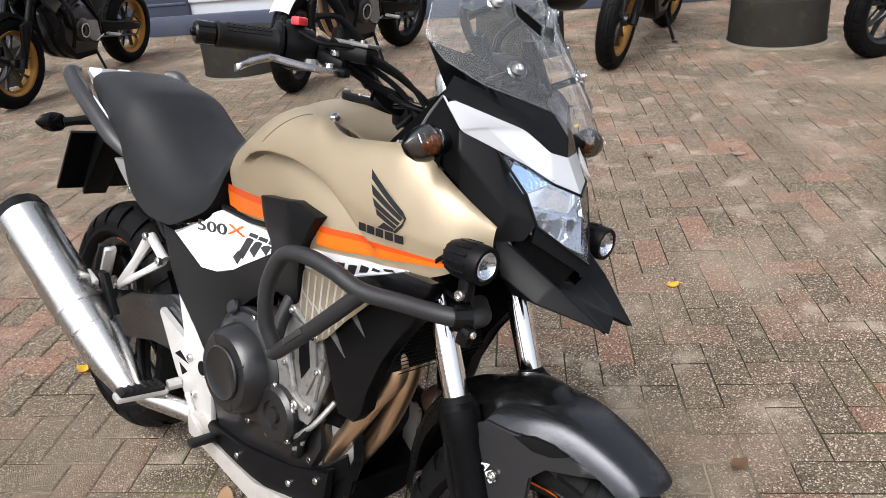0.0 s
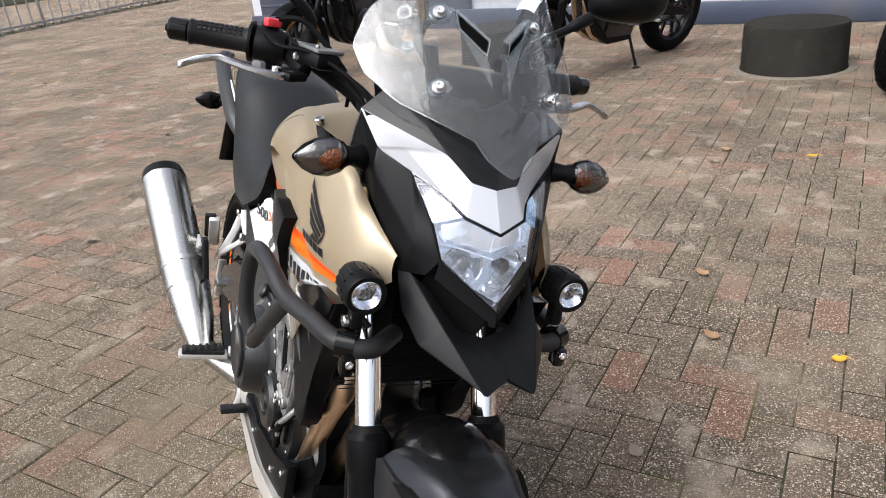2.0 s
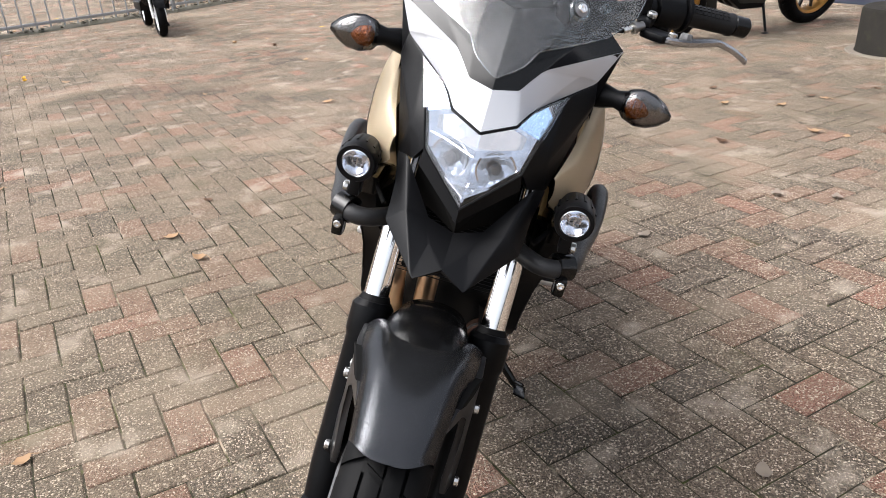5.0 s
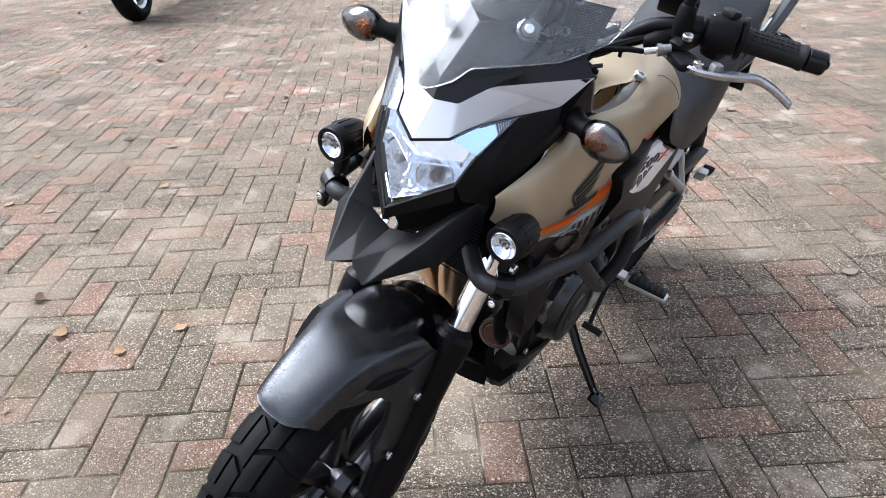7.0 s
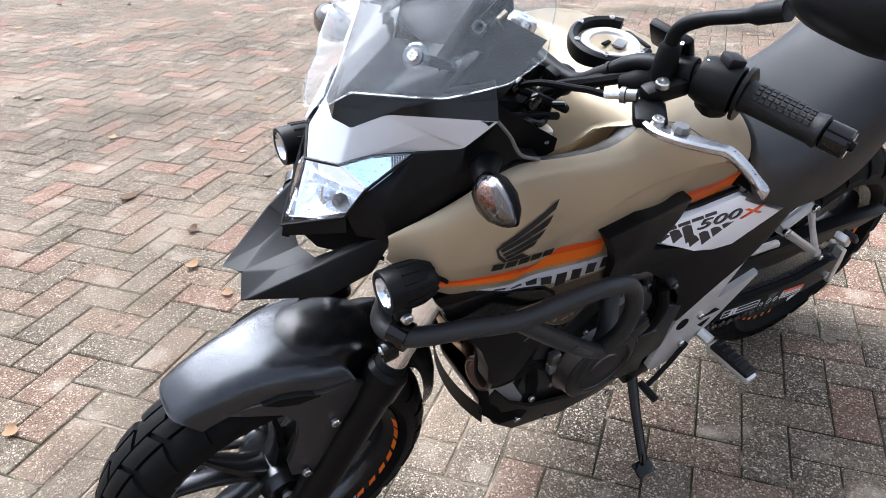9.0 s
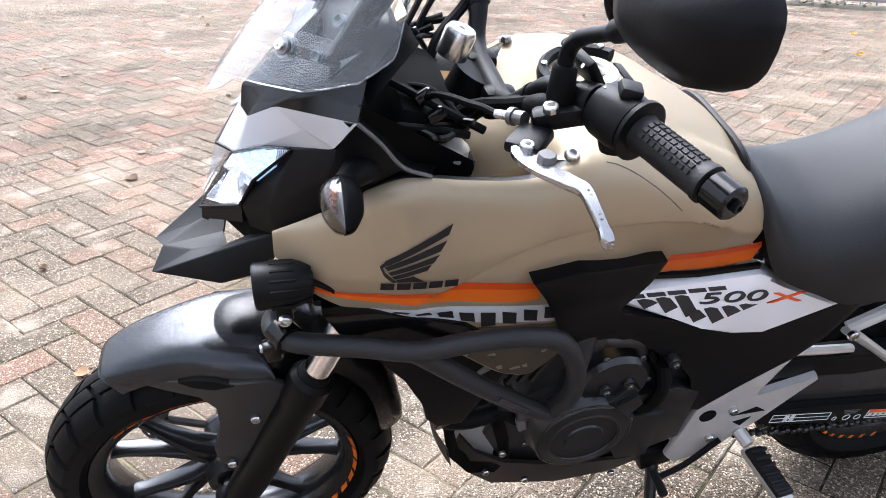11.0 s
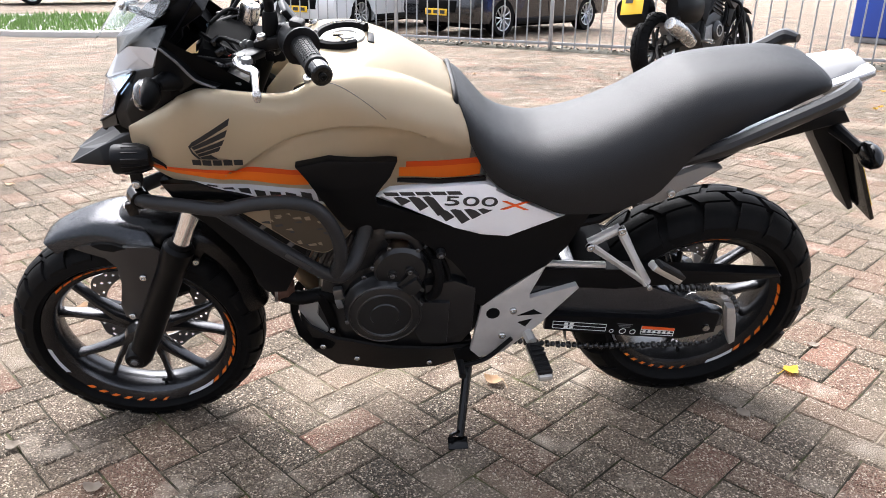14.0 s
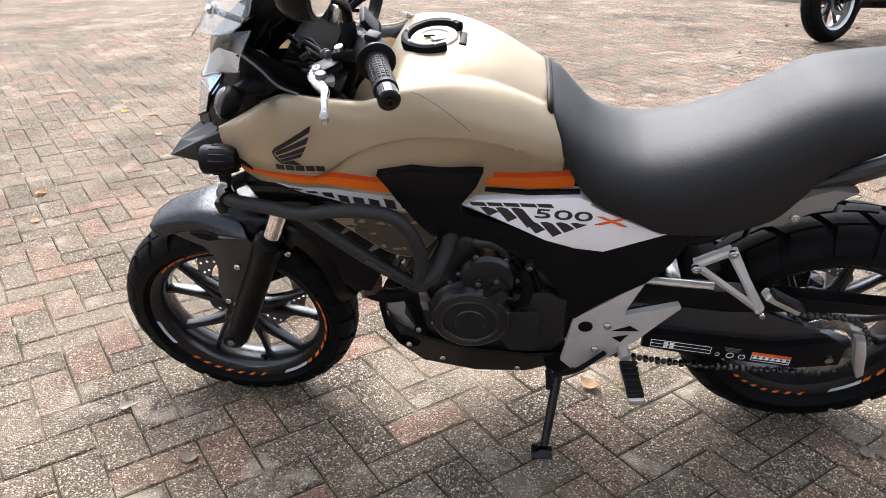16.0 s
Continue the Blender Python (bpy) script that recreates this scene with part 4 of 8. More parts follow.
mud = part("front_fender", sheet(B(), paddle_at, 40, 32, 0.0035), FENDER, bike, "satin graphite front fender", crease=60)
part("fender_hump", sheet(B(), hump_at, 30, 24, 0.0035), GLOSS_HUMP, mud, "gloss black hump between the fork legs", crease=60)
part("fender_tail", sheet(B(), tail_at, 30, 24, 0.0035), GLOSS_HUMP, mud, "black rear fender blade", crease=60)
for s in (1, -1):
    guard = [(1.500, 0.578), (1.47, 0.572), (1.42, 0.566), (1.397, 0.543), (1.396, 0.50), (1.414, 0.432), (1.408, 0.398), (1.377, 0.398), (1.316, 0.526), (1.294, 0.588), (1.315, 0.602), (1.40, 0.602), (1.46, 0.592)]
    part("fender_side", slab(B(), guard, s * 0.088, s * 0.098, 0.002, lambda x, z: s * 0.006 * max(0, (0.60 - z) / 0.2) - s * 0.30 * max(0, x - 1.37), 2), RAIL, mud, "satin black fork guard")
    # dark plate stands for the shaded slot in the fender
    part("fender_slot", slab(B(), [(1.448, 0.594), (1.425, 0.604), (1.394, 0.607), (1.368, 0.600), (1.399, 0.586), (1.427, 0.586)], s * 0.075, s * 0.1000, 0.001, lambda x, z: -s * 0.30 * max(0, x - 1.37)), DARK, mud)
    if s < 0:
        lettering("brake_lettering", "ABS", 0.02, pose(1.335, -0.1035, 0.525, 0, 52, 0) @ pose(0, 0, 0, 90, 0, 0), LABEL, mud, 0.0012)
    for x, z in ((1.344, 0.524), (1.388, 0.412)):
        bolt("fender_screw", (x, s * 0.102, z), (0, s, 0), 0.008, STEEL, mud)
    bolt("fender_screw", (1.235, s * 0.064, 0.535), (0, s, 0), 0.008, STEEL, mud)
part("front_caliper", box(B(), (1.34, -0.088, 0.37), (0.06, 0.05, 0.10), (0, 25, 0), 0.012), BLACK, bike)
hose = rounded([(1.33, -0.10, 0.40), (1.285, -0.12, 0.47), (1.25, -0.118, 0.58), (1.2, -0.075, 0.70), (1.14, -0.05, 0.85)], 6)
part("brake_hose", tube(B(), hose, 0.0055, 8), RUBBER, bike)
horn = part("horn", lathe(B(), [(0.0001, 0.020), (0.020, 0.020), (0.023, 0.017), (0.027, 0.020), (0.031, 0.018), (0.032, 0.010), (0.030, -0.010), (0.016, -0.026), (0.0001, -0.026)], (1.045, 0.092, 0.472), (1, 0.12, 0.05), 32), RUST, bike, "round horn with a rusty face")
part("horn_rim", lathe(B(), [(0.028, 0.017), (0.0325, 0.019), (0.0335, 0.013), (0.030, 0.012)], (1.045, 0.092, 0.472), (1, 0.12, 0.05), 32, closed=True), DISC, horn)

# ---- nose: fairing, beak, headlamp, screen ----
def face(points, mat, name, label="", thick=0.003, parent=None, soft=0.0):
    """Faceted shell panels: polygons of points, with softened creases."""
    bm = B()
    seen = {}

    def vert(p):
        key = tuple(round(c, 4) for c in p)
        if key not in seen:
            seen[key] = bm.verts.new(p)
        return seen[key]
    for f in points:
        bm.faces.new([vert(p) for p in f])
    bmesh.ops.recalc_face_normals(bm, faces=bm.faces[:])
    if soft:
        inner = [e for e in bm.edges if len(e.link_faces) == 2]
        bmesh.ops.bevel(bm, geom=inner, offset=soft, segments=3, affect="EDGES", profile=0.5)
    bmesh.ops.triangulate(bm, faces=[f for f in bm.faces if len(f.verts) > 4])
    bmesh.ops.solidify(bm, geom=bm.faces[:], thickness=thick)
    return part(name, bm, mat, parent or bike, label, crease=50 if soft else 28)


def m(points, s):
    return [[(x, s * y, z) for x, y, z in f] for f in points]


def between(a, b, f, lift=(0, 0, 0)):
    return tuple(Vector(a).lerp(Vector(b), f) + Vector(lift))


# brow: rear tip, upper edge to the notch of the screen, lower edge to the middle
B_TIP, B_UP, B_NOTCH, B_TOP = (1.204, 0.160, 1.077), (1.283, 0.060, 1.040), (1.314, 0.034, 1.012), (1.322, 0.0, 1.006)
B_REAR, B_KNEE, B_LOW, B_MID = (1.226, 0.136, 1.030), (1.297, 0.062, 0.990), (1.331, 0.044, 0.972), (1.353, 0.0, 0.957)
LAMP_CORNER, LAMP_SIDE, LAMP_LOW, LAMP_TIP = (1.266, 0.100, 1.010), (1.312, 0.080, 0.955), (1.331, 0.068, 0.910), (1.384, 0.0, 0.859)
WING, TIP, WING_LOW = (1.298, 0.092, 0.880), (1.456, 0.036, 0.779), (1.366, 0.096, 0.806)
for s in (1, -1):
    crease = between(B_REAR, B_UP, 0.35, (0.004, 0.002, 0.004))
    face(m([[B_TIP, B_UP, crease, B_REAR], [B_UP, B_NOTCH, B_LOW, B_KNEE, crease], [crease, B_KNEE, B_REAR], [B_NOTCH, B_TOP, B_MID, B_LOW]], s), PEARL, "brow_panel", "white painted brow panel over the headlamp", 0.005, soft=0.004)
    # cheek between the brow, the headlamp and the tank shroud
    rear_up, rear_mid, rear_low = (1.150, 0.150, 1.010), (1.228, 0.130, 0.950), (1.290, 0.108, 0.880)
    fold_up, fold_low = (1.232, 0.142, 1.000), (1.300, 0.098, 0.925)
    face(m([[B_TIP, B_REAR, fold_up, rear_up], [B_REAR, LAMP_CORNER, fold_low, fold_up], [B_REAR, B_KNEE, LAMP_CORNER], [LAMP_CORNER, LAMP_SIDE, LAMP_LOW, fold_low], [fold_up, fold_low, rear_low, rear_mid], [rear_up, fold_up, rear_mid], [fold_low, LAMP_LOW, (1.322, 0.082, 0.886), WING, rear_low]], s), BLACK, "cheek_panel", "matt black nose side panel", 0.006, soft=0.004)
    # rim below the lamp and the forked beak
    rim, rim_side = (1.386, 0.0, 0.838), (1.331, 0.072, 0.885)
    face(m([[LAMP_LOW, LAMP_TIP, rim, rim_side]], s), BLACK, "lamp_surround", "", 0.010)
    hollow, lip, notch = (1.360, 0.040, 0.822), (1.362, 0.0, 0.812), (1.442, 0.0, 0.794)
    crest, valley = (1.378, 0.068, 0.834), (1.405, 0.026, 0.806)
    under = (1.31, 0.075, 0.80)
    face(m([[WING, crest, hollow, (1.326, 0.076, 0.868)], [crest, TIP, valley, hollow], [hollow, valley, notch, lip], [valley, TIP, notch], [WING, rear_low, (1.305, 0.1, 0.83), WING_LOW, crest], [crest, WING_LOW, TIP], [WING_LOW, under, TIP], [WING_LOW, (1.305, 0.1, 0.83), under]], s), BLACK, "beak", "matt black forked beak", 0.005, soft=0.0025)
    # dark sheet added behind the slot to stand for its shade
    face(m([[between(LAMP_LOW, rim_side, 0.5, (-0.02, 0, 0)), (1.366, 0.0, 0.846), (1.335, 0.0, 0.80), (1.275, 0.078, 0.82)]], s), DARK, "beak_back", "", 0.004)
    part("nose_inner", sheet(B(), lambda u, v: Vector((1.06 + 0.14 * u, s * (0.115 + 0.03 * u), 0.97 + 0.10 * v * u + 0.02 * v)), 4, 4, 0.004), BLACK, bike)
    # headlamp: clear cover, deep faceted bowl, divider, lit elements, corner light
    glass = [B_MID, B_LOW, LAMP_SIDE, LAMP_LOW, LAMP_TIP]
    rim_in = [tuple(Vector(p) + Vector((-0.010, 0, 0))) for p in glass]
    deep = [tuple(Vector((1.300, 0.030, 0.915)).lerp(Vector(p) + Vector((-0.045, 0, 0)), 0.55)) for p in glass]
    deep[0], deep[4] = (1.290, 0.0, 0.945), (1.320, 0.0, 0.885)
    # bowl and divider emit by themselves in place of reflected lamp light
    lamp = face(m([[rim_in[i], rim_in[i + 1], deep[i + 1], deep[i]] for i in range(4)] + [deep], s), GLOWING_BOWL, "headlamp_bowl", "chrome headlamp reflector with added glow", 0.002)
    # black tube drawn for the shade in the gap round the lamp
    part("lamp_gap", tube(B(), [(x + 0.002, s * y, z - 0.002) for x, y, z in (B_MID, B_LOW, B_KNEE, LAMP_CORNER, LAMP_SIDE, LAMP_LOW, LAMP_TIP)], 0.0022, 6), BLACK, bike, "dark line standing for the shaded gap round the headlamp")
    face(m([glass], s), LENS, "headlamp_glass", "clear headlamp cover", 0.002)
    face(m([[between(p, p, 0, (0.005, 0.003, 0.003)) for p in (B_LOW, B_KNEE, LAMP_CORNER, LAMP_SIDE)]], s), LENS, "corner_glass", "", 0.002)
    face(m([[(1.338, 0.001, 0.948), (1.318, 0.036, 0.962), (1.302, 0.062, 0.950), (1.308, 0.060, 0.934), (1.322, 0.034, 0.930), (1.336, 0.001, 0.925)]], s), RIBBED, "low_beam", "ribbed chrome low-beam reflector with added glow", 0.003, lamp)
    face(m([[(1.350, 0.001, 0.921), (1.326, 0.040, 0.927), (1.315, 0.066, 0.930), (1.305, 0.062, 0.922), (1.310, 0.030, 0.914), (1.325, 0.001, 0.912)]], s), GLOWING_BOWL, "divider", "chrome divider of the headlamp with added glow", 0.002, lamp)
    part("lower_bowl", lathe(B(), [(0.026, 0.020), (0.024, 0.014), (0.018, 0.004), (0.0001, -0.003), (0.0001, -0.006), (0.020, 0.001), (0.027, 0.018)], (1.308, s * 0.028, 0.900), (1, s * 0.25, 0.12), 20, closed=True), GLOWING_BOWL, lamp)
    part("bowl_rim", lathe(B(), [(0.026, 0.020), (0.0285, 0.021), (0.0285, 0.017), (0.026, 0.016)], (1.308, s * 0.028, 0.900), (1, s * 0.25, 0.12), 24, closed=True), CHROME, lamp)
    part("bulb_cap", lathe(B(), [(0.010, 0.0), (0.010, 0.018), (0.006, 0.022), (0.0001, 0.022)], (1.308, s * 0.028, 0.900), (1, s * 0.25, 0.12), 16), INK_GREY, lamp)
    face(m([[(1.376, 0.001, 0.872), (1.346, 0.038, 0.888), (1.336, 0.034, 0.875), (1.362, 0.001, 0.856)]], s), CHROME, "lamp_foot_trim", "", 0.002, lamp)
    cb = [tuple(Vector(p) + Vector((-0.004, 0, -0.003))) for p in (B_LOW, B_KNEE, LAMP_CORNER, LAMP_SIDE)]
    split_up, split_low = between(cb[2], cb[1], 0.62), between(cb[2], cb[3], 0.52)
    face(m([[split_up, cb[2], split_low]], s), INK, "corner_trim", "dark ribbed end of the position lamp", 0.002, lamp)
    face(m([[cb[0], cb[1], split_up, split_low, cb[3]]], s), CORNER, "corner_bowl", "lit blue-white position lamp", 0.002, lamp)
    for k in range(9):
        f = 0.18 + 0.1 * k
        ends = [Vector(between(cb[2], p, f, (0.002, 0.001, 0.001))) for p in (split_up, split_low)]
        part("corner_rib", tube(B(), [(p.x, s * p.y, p.z) for p in ends], 0.0007, 5), FACETED, lamp)
    # front indicator
    stalk = part("front_indicator", tube(B(), [(1.19, s * 0.135, 1.008), (1.205, s * 0.155, 1.012), (1.216, s * 0.170, 1.014), (1.22, s * 0.186, 1.014)], [0.021, 0.017, 0.0125, 0.017], 12), BLACK, bike, "amber front indicator with clear lens on a black stalk")

    def pod(front, rear, z, y0, y1, turns, span_z=1.0):
        return [[Vector((1.226 + (front if math.sin(a) > 0 else rear) * q * math.sin(a), s * (y0 + (y1 - y0) * t), 1.014 + z * q * math.cos(a) - 0.004 * t)) for a in turns] for t, q in ((0, 0.45), (0.12, 0.8), (0.35, 1.0), (0.6, 0.92), (0.82, 0.62), (1.0, 0.12))]
    full = [2 * math.pi * k / 18 for k in range(18)]
    shell = part("indicator_lens", loft(B(), pod(0.022, 0.003, 0.0262, 0.178, 0.248, full)), SMOKE, stalk, "clear ribbed lens")
    part("reflector", loft(B(), pod(0.006, 0.003, 0.0235, 0.182, 0.243, full)), FACETED, shell)
    part("amber_bulb", loft(B(), [[Vector((1.228 + 0.012 * q * math.sin(a), s * (0.183 + 0.034 * t), 1.012 + 0.0165 * q * math.cos(a) - 0.003 * t)) for a in (2 * math.pi * k / 14 for k in range(14))] for t, q in ((0, 0.4), (0.2, 0.95), (0.6, 0.9), (1.0, 0.3))]), AMBER, shell)
    for k in range(5):
        y = 0.192 + 0.010 * k
        part("lens_rib", tube(B(), [(1.236, s * y, 1.034 - 0.002 * k), (1.243, s * y, 1.024 - 0.002 * k), (1.246, s * y, 1.014)], 0.0013, 6), LENS, shell)
    bb = B()
    vs = [[bb.verts.new(p) for p in r] for r in pod(0.024, 0.024, 0.0266, 0.176, 0.2495, [math.pi + math.pi * k / 10 for k in range(11)])]
    fs = [bb.faces.new((a[k], a[k + 1], b2[k + 1], b2[k])) for a, b2 in zip(vs, vs[1:]) for k in range(10)]
    bmesh.ops.solidify(bb, geom=fs, thickness=0.002)
    part("indicator_shell", bb, BLACK, stalk)


def screen_x(y, z):
    return 1.356 - 0.75 * (z - 1.033) - 3.2 * y * y


SCREEN_HALF = ((1.031, 0.002), (1.046, 0.030), (1.072, 0.048), (1.076, 0.066), (1.098, 0.132), (1.125, 0.163), (1.155, 0.172), (1.203, 0.151), (1.225, 0.130), (1.30, 0.122), (1.37, 0.095), (1.395, 0.06), (1.405, 0.02))


def screen_at(u, v):
    z = 1.031 + 0.374 * u
    w = SCREEN_HALF
    k = max(i for i in range(len(w) - 1) if w[i][0] <= z)
    f = min(1, (z - w[k][0]) / (w[k + 1][0] - w[k][0]))
    y = (2 * v - 1) * (w[k][1] + f * (w[k + 1][1] - w[k][1]))
    return Vector((screen_x(y, z), y, z))


def on_screen(y, z, lift=0.0):
    return Vector((screen_x(y, z), y, z)) + Vector((1, 6.4 * y, 0.75)).normalized() * lift


scr = part("windscreen", sheet(B(), screen_at, 90, 24, 0.003), CLEAR, bike, "clear tall touring windscreen", crease=60)
edge = [screen_at(i / 40, 0) for i in range(41)] + [screen_at(1, i / 10) for i in range(11)] + [screen_at(i / 40, 1) for i in range(40, -1, -1)]
part("screen_edge", tube(B(), edge, 0.0008, 6), SCREEN_RIM, scr)
for s in (1, -1):
    for y, z in ((0.081, 1.122), (0.070, 1.212)):
        p = on_screen(s * y, z)
        nrm = Vector((1, s * 6.4 * y, 0.75)).normalized()
        wsh = part("screen_grommet", lathe(B(), [(0.006, 0.003), (0.013, 0.003), (0.0155, 0.001), (0.0155, -0.003), (0.006, -0.003)], p, nrm, 28), SCREEN_RIM, scr)
        part("screw_washer", lathe(B(), [(0.0095, 0.0), (0.0095, 0.002), (0.0055, 0.0028), (0.0001, 0.0028)], p + nrm * 0.003, nrm, 20), DISC, wsh)
        bolt("screen_screw", p + nrm * 0.005, nrm, 0.0062, CHROME, wsh)
        part("screen_post", tube(B(), [p - nrm * 0.004, p - Vector((0.05, 0, 0.02))], 0.006, 8), BLACK, bike)
    # clear rings moulded beside the screws
    for y, z, r in ((0.112, 1.205, 0.010), (0.112, 1.165, 0.007), (0.116, 1.130, 0.006)):
        nrm = Vector((1, s * 6.4 * y, 0.75)).normalized()
        part("moulded_ring", lathe(B(), [(r, -0.006), (r, 0.002), (r * 0.72, 0.002), (r * 0.72, -0.006)], on_screen(s * y, z), nrm, 20, closed=True), SCREEN_RIM, scr)
    # raised air scoops
    top_out, top_in, low_in, low_out, tail = on_screen(s * 0.052, 1.212, 0.013), on_screen(s * 0.014, 1.181, 0.014), on_screen(s * 0.015, 1.168, 0.003), on_screen(s * 0.048, 1.196, 0.003), on_screen(s * 0.012, 1.130, 0.002)
    scoop = face([[tuple(top_out), tuple(top_in), tuple(on_screen(s * 0.012, 1.19, 0.002)), tuple(on_screen(s * 0.056, 1.222, 0.002))], [tuple(low_in), tuple(tail), tuple(low_out)]], CLEAR, "air_scoop", "clear raised air scoop", 0.002, scr)
    part("scoop_rim", tube(B(), [top_out, top_in, low_in, low_out, top_out], 0.0022, 6), SCREEN_RIM, scoop)
    # flat dark sheet stands for the shade inside the scoop
    part("scoop_mouth", sheet(B(), lambda u, v: (top_out.lerp(low_out, v)).lerp(top_in.lerp(low_in, v), u) - Vector((0.004, 0, 0)), 2, 2, 0.001), DARK, scoop)
    # black supports behind the screen
    part("screen_support", slab(B(), [(1.262, 1.04), (1.225, 1.10), (1.185, 1.17), (1.165, 1.17), (1.18, 1.06), (1.22, 1.02)], s * 0.055, s * 0.072, 0.005), BLACK, bike)
    part("support_arm", tube(B(), rounded([(1.25, s * 0.035, 1.03), (1.21, s * 0.045, 1.10), (1.17, s * 0.075, 1.16), (1.15, s * 0.08, 1.20)], 5), 0.007, 8), BLACK, bike)
    # visor that fills the notch between the brow and the screen
    face(m([[B_NOTCH, B_TOP, (1.318, 0.0, 1.035), (1.285, 0.040, 1.055)], [B_NOTCH, (1.285, 0.040, 1.055), (1.240, 0.095, 1.085), B_UP], [B_UP, (1.240, 0.095, 1.085), (1.19, 0.125, 1.105), B_TIP], [(1.318, 0.0, 1.035), (1.285, 0.040, 1.055), (1.22, 0.040, 1.11), (1.25, 0.0, 1.10)], [(1.285, 0.040, 1.055), (1.240, 0.095, 1.085), (1.19, 0.09, 1.12), (1.22, 0.040, 1.11)]], s), GLOSS, "inner_visor", "gloss black inner visor", 0.003, soft=0.002)
for k in range(4):
    part("screen_marking", sheet(B(), lambda u, v: on_screen(0.060 + 0.026 * u, 1.098 - 0.0055 * k - 0.0014 * v, 0.0006), 4, 1, 0.0003), SCREEN_RIM, scr)

# ---- instruments and bars ----
dash = part("instrument", box(B(), (1.178, 0, 1.105), (0.085, 0.15, 0.05), (0, 35, 0), 0.014), BLACK, bike, "black instrument housing")
# amber-grey base colour stands for a reflection in the display glass
part("instrument_glass", box(B(), (1.163, 0, 1.127), (0.062, 0.12, 0.004), (0, 35, 0), 0.001), material("lcd_glass", (0.16, 0.12, 0.06), 0.05, scale=20, vary=0.4), dash, "instrument glass with an amber-grey reflection put into its colour")
part("dash_panel", sheet(B(), lambda u, v: Vector((1.19 - 0.05 * u, (2 * v - 1) * 0.135, 1.06 + 0.07 * u + 0.02 * abs(2 * v - 1))), 6, 10, 0.004), BLACK, bike)
BAR = [(1.016, 0.0, 1.036), (1.015, 0.072, 1.040), (1.006, 0.112, 1.072), (0.995, 0.150, 1.106), (0.972, 0.21, 1.121), (0.950, 0.265, 1.123), (0.916, 0.374, 1.123)]
bar = part("handlebar", tube(B(), rounded([(x, -y, z) for x, y, z in BAR[:0:-1]] + BAR, 5), 0.0125, 14), BLACK, bike, "black tubular handlebar")
for y in (-0.045, 0.045):
    part("bar_clamp", box(B(), (1.016, y, 1.026), (0.042, 0.030, 0.040), (0, 0, 0), 0.009), BLACK, bar)


def grip_blocks(g0, axis, s):
    """The raised chequered panel on the upper side of a grip."""
    bm = B()
    up = (Vector((0.35, 0, 1)) - axis * axis.dot(Vector((0.35, 0, 1)))).normalized()
    fore = axis.cross(up)
    for i in range(9):
        for k in range(-2, 3):
            a = 0.36 * k
            d = up * math.cos(a) + fore * math.sin(a)
            t = up * -math.sin(a) + fore * math.cos(a)
            c = g0 + axis * (0.018 + 0.0074 * i) + d * 0.0178
            q = [c + axis * (x * 0.0031) + t * (y * 0.0027) for x, y in ((-1, -1), (1, -1), (1, 1), (-1, 1))]
            lo = [bm.verts.new(v - d * 0.0012) for v in q]
            hi = [bm.verts.new(c + (v - c) * 0.78 + d * 0.0011) for v in q]
            bm.faces.new(hi)
            for n in range(4):
                bm.faces.new((lo[n], lo[(n + 1) % 4], hi[(n + 1) % 4], hi[n]))
    return bm


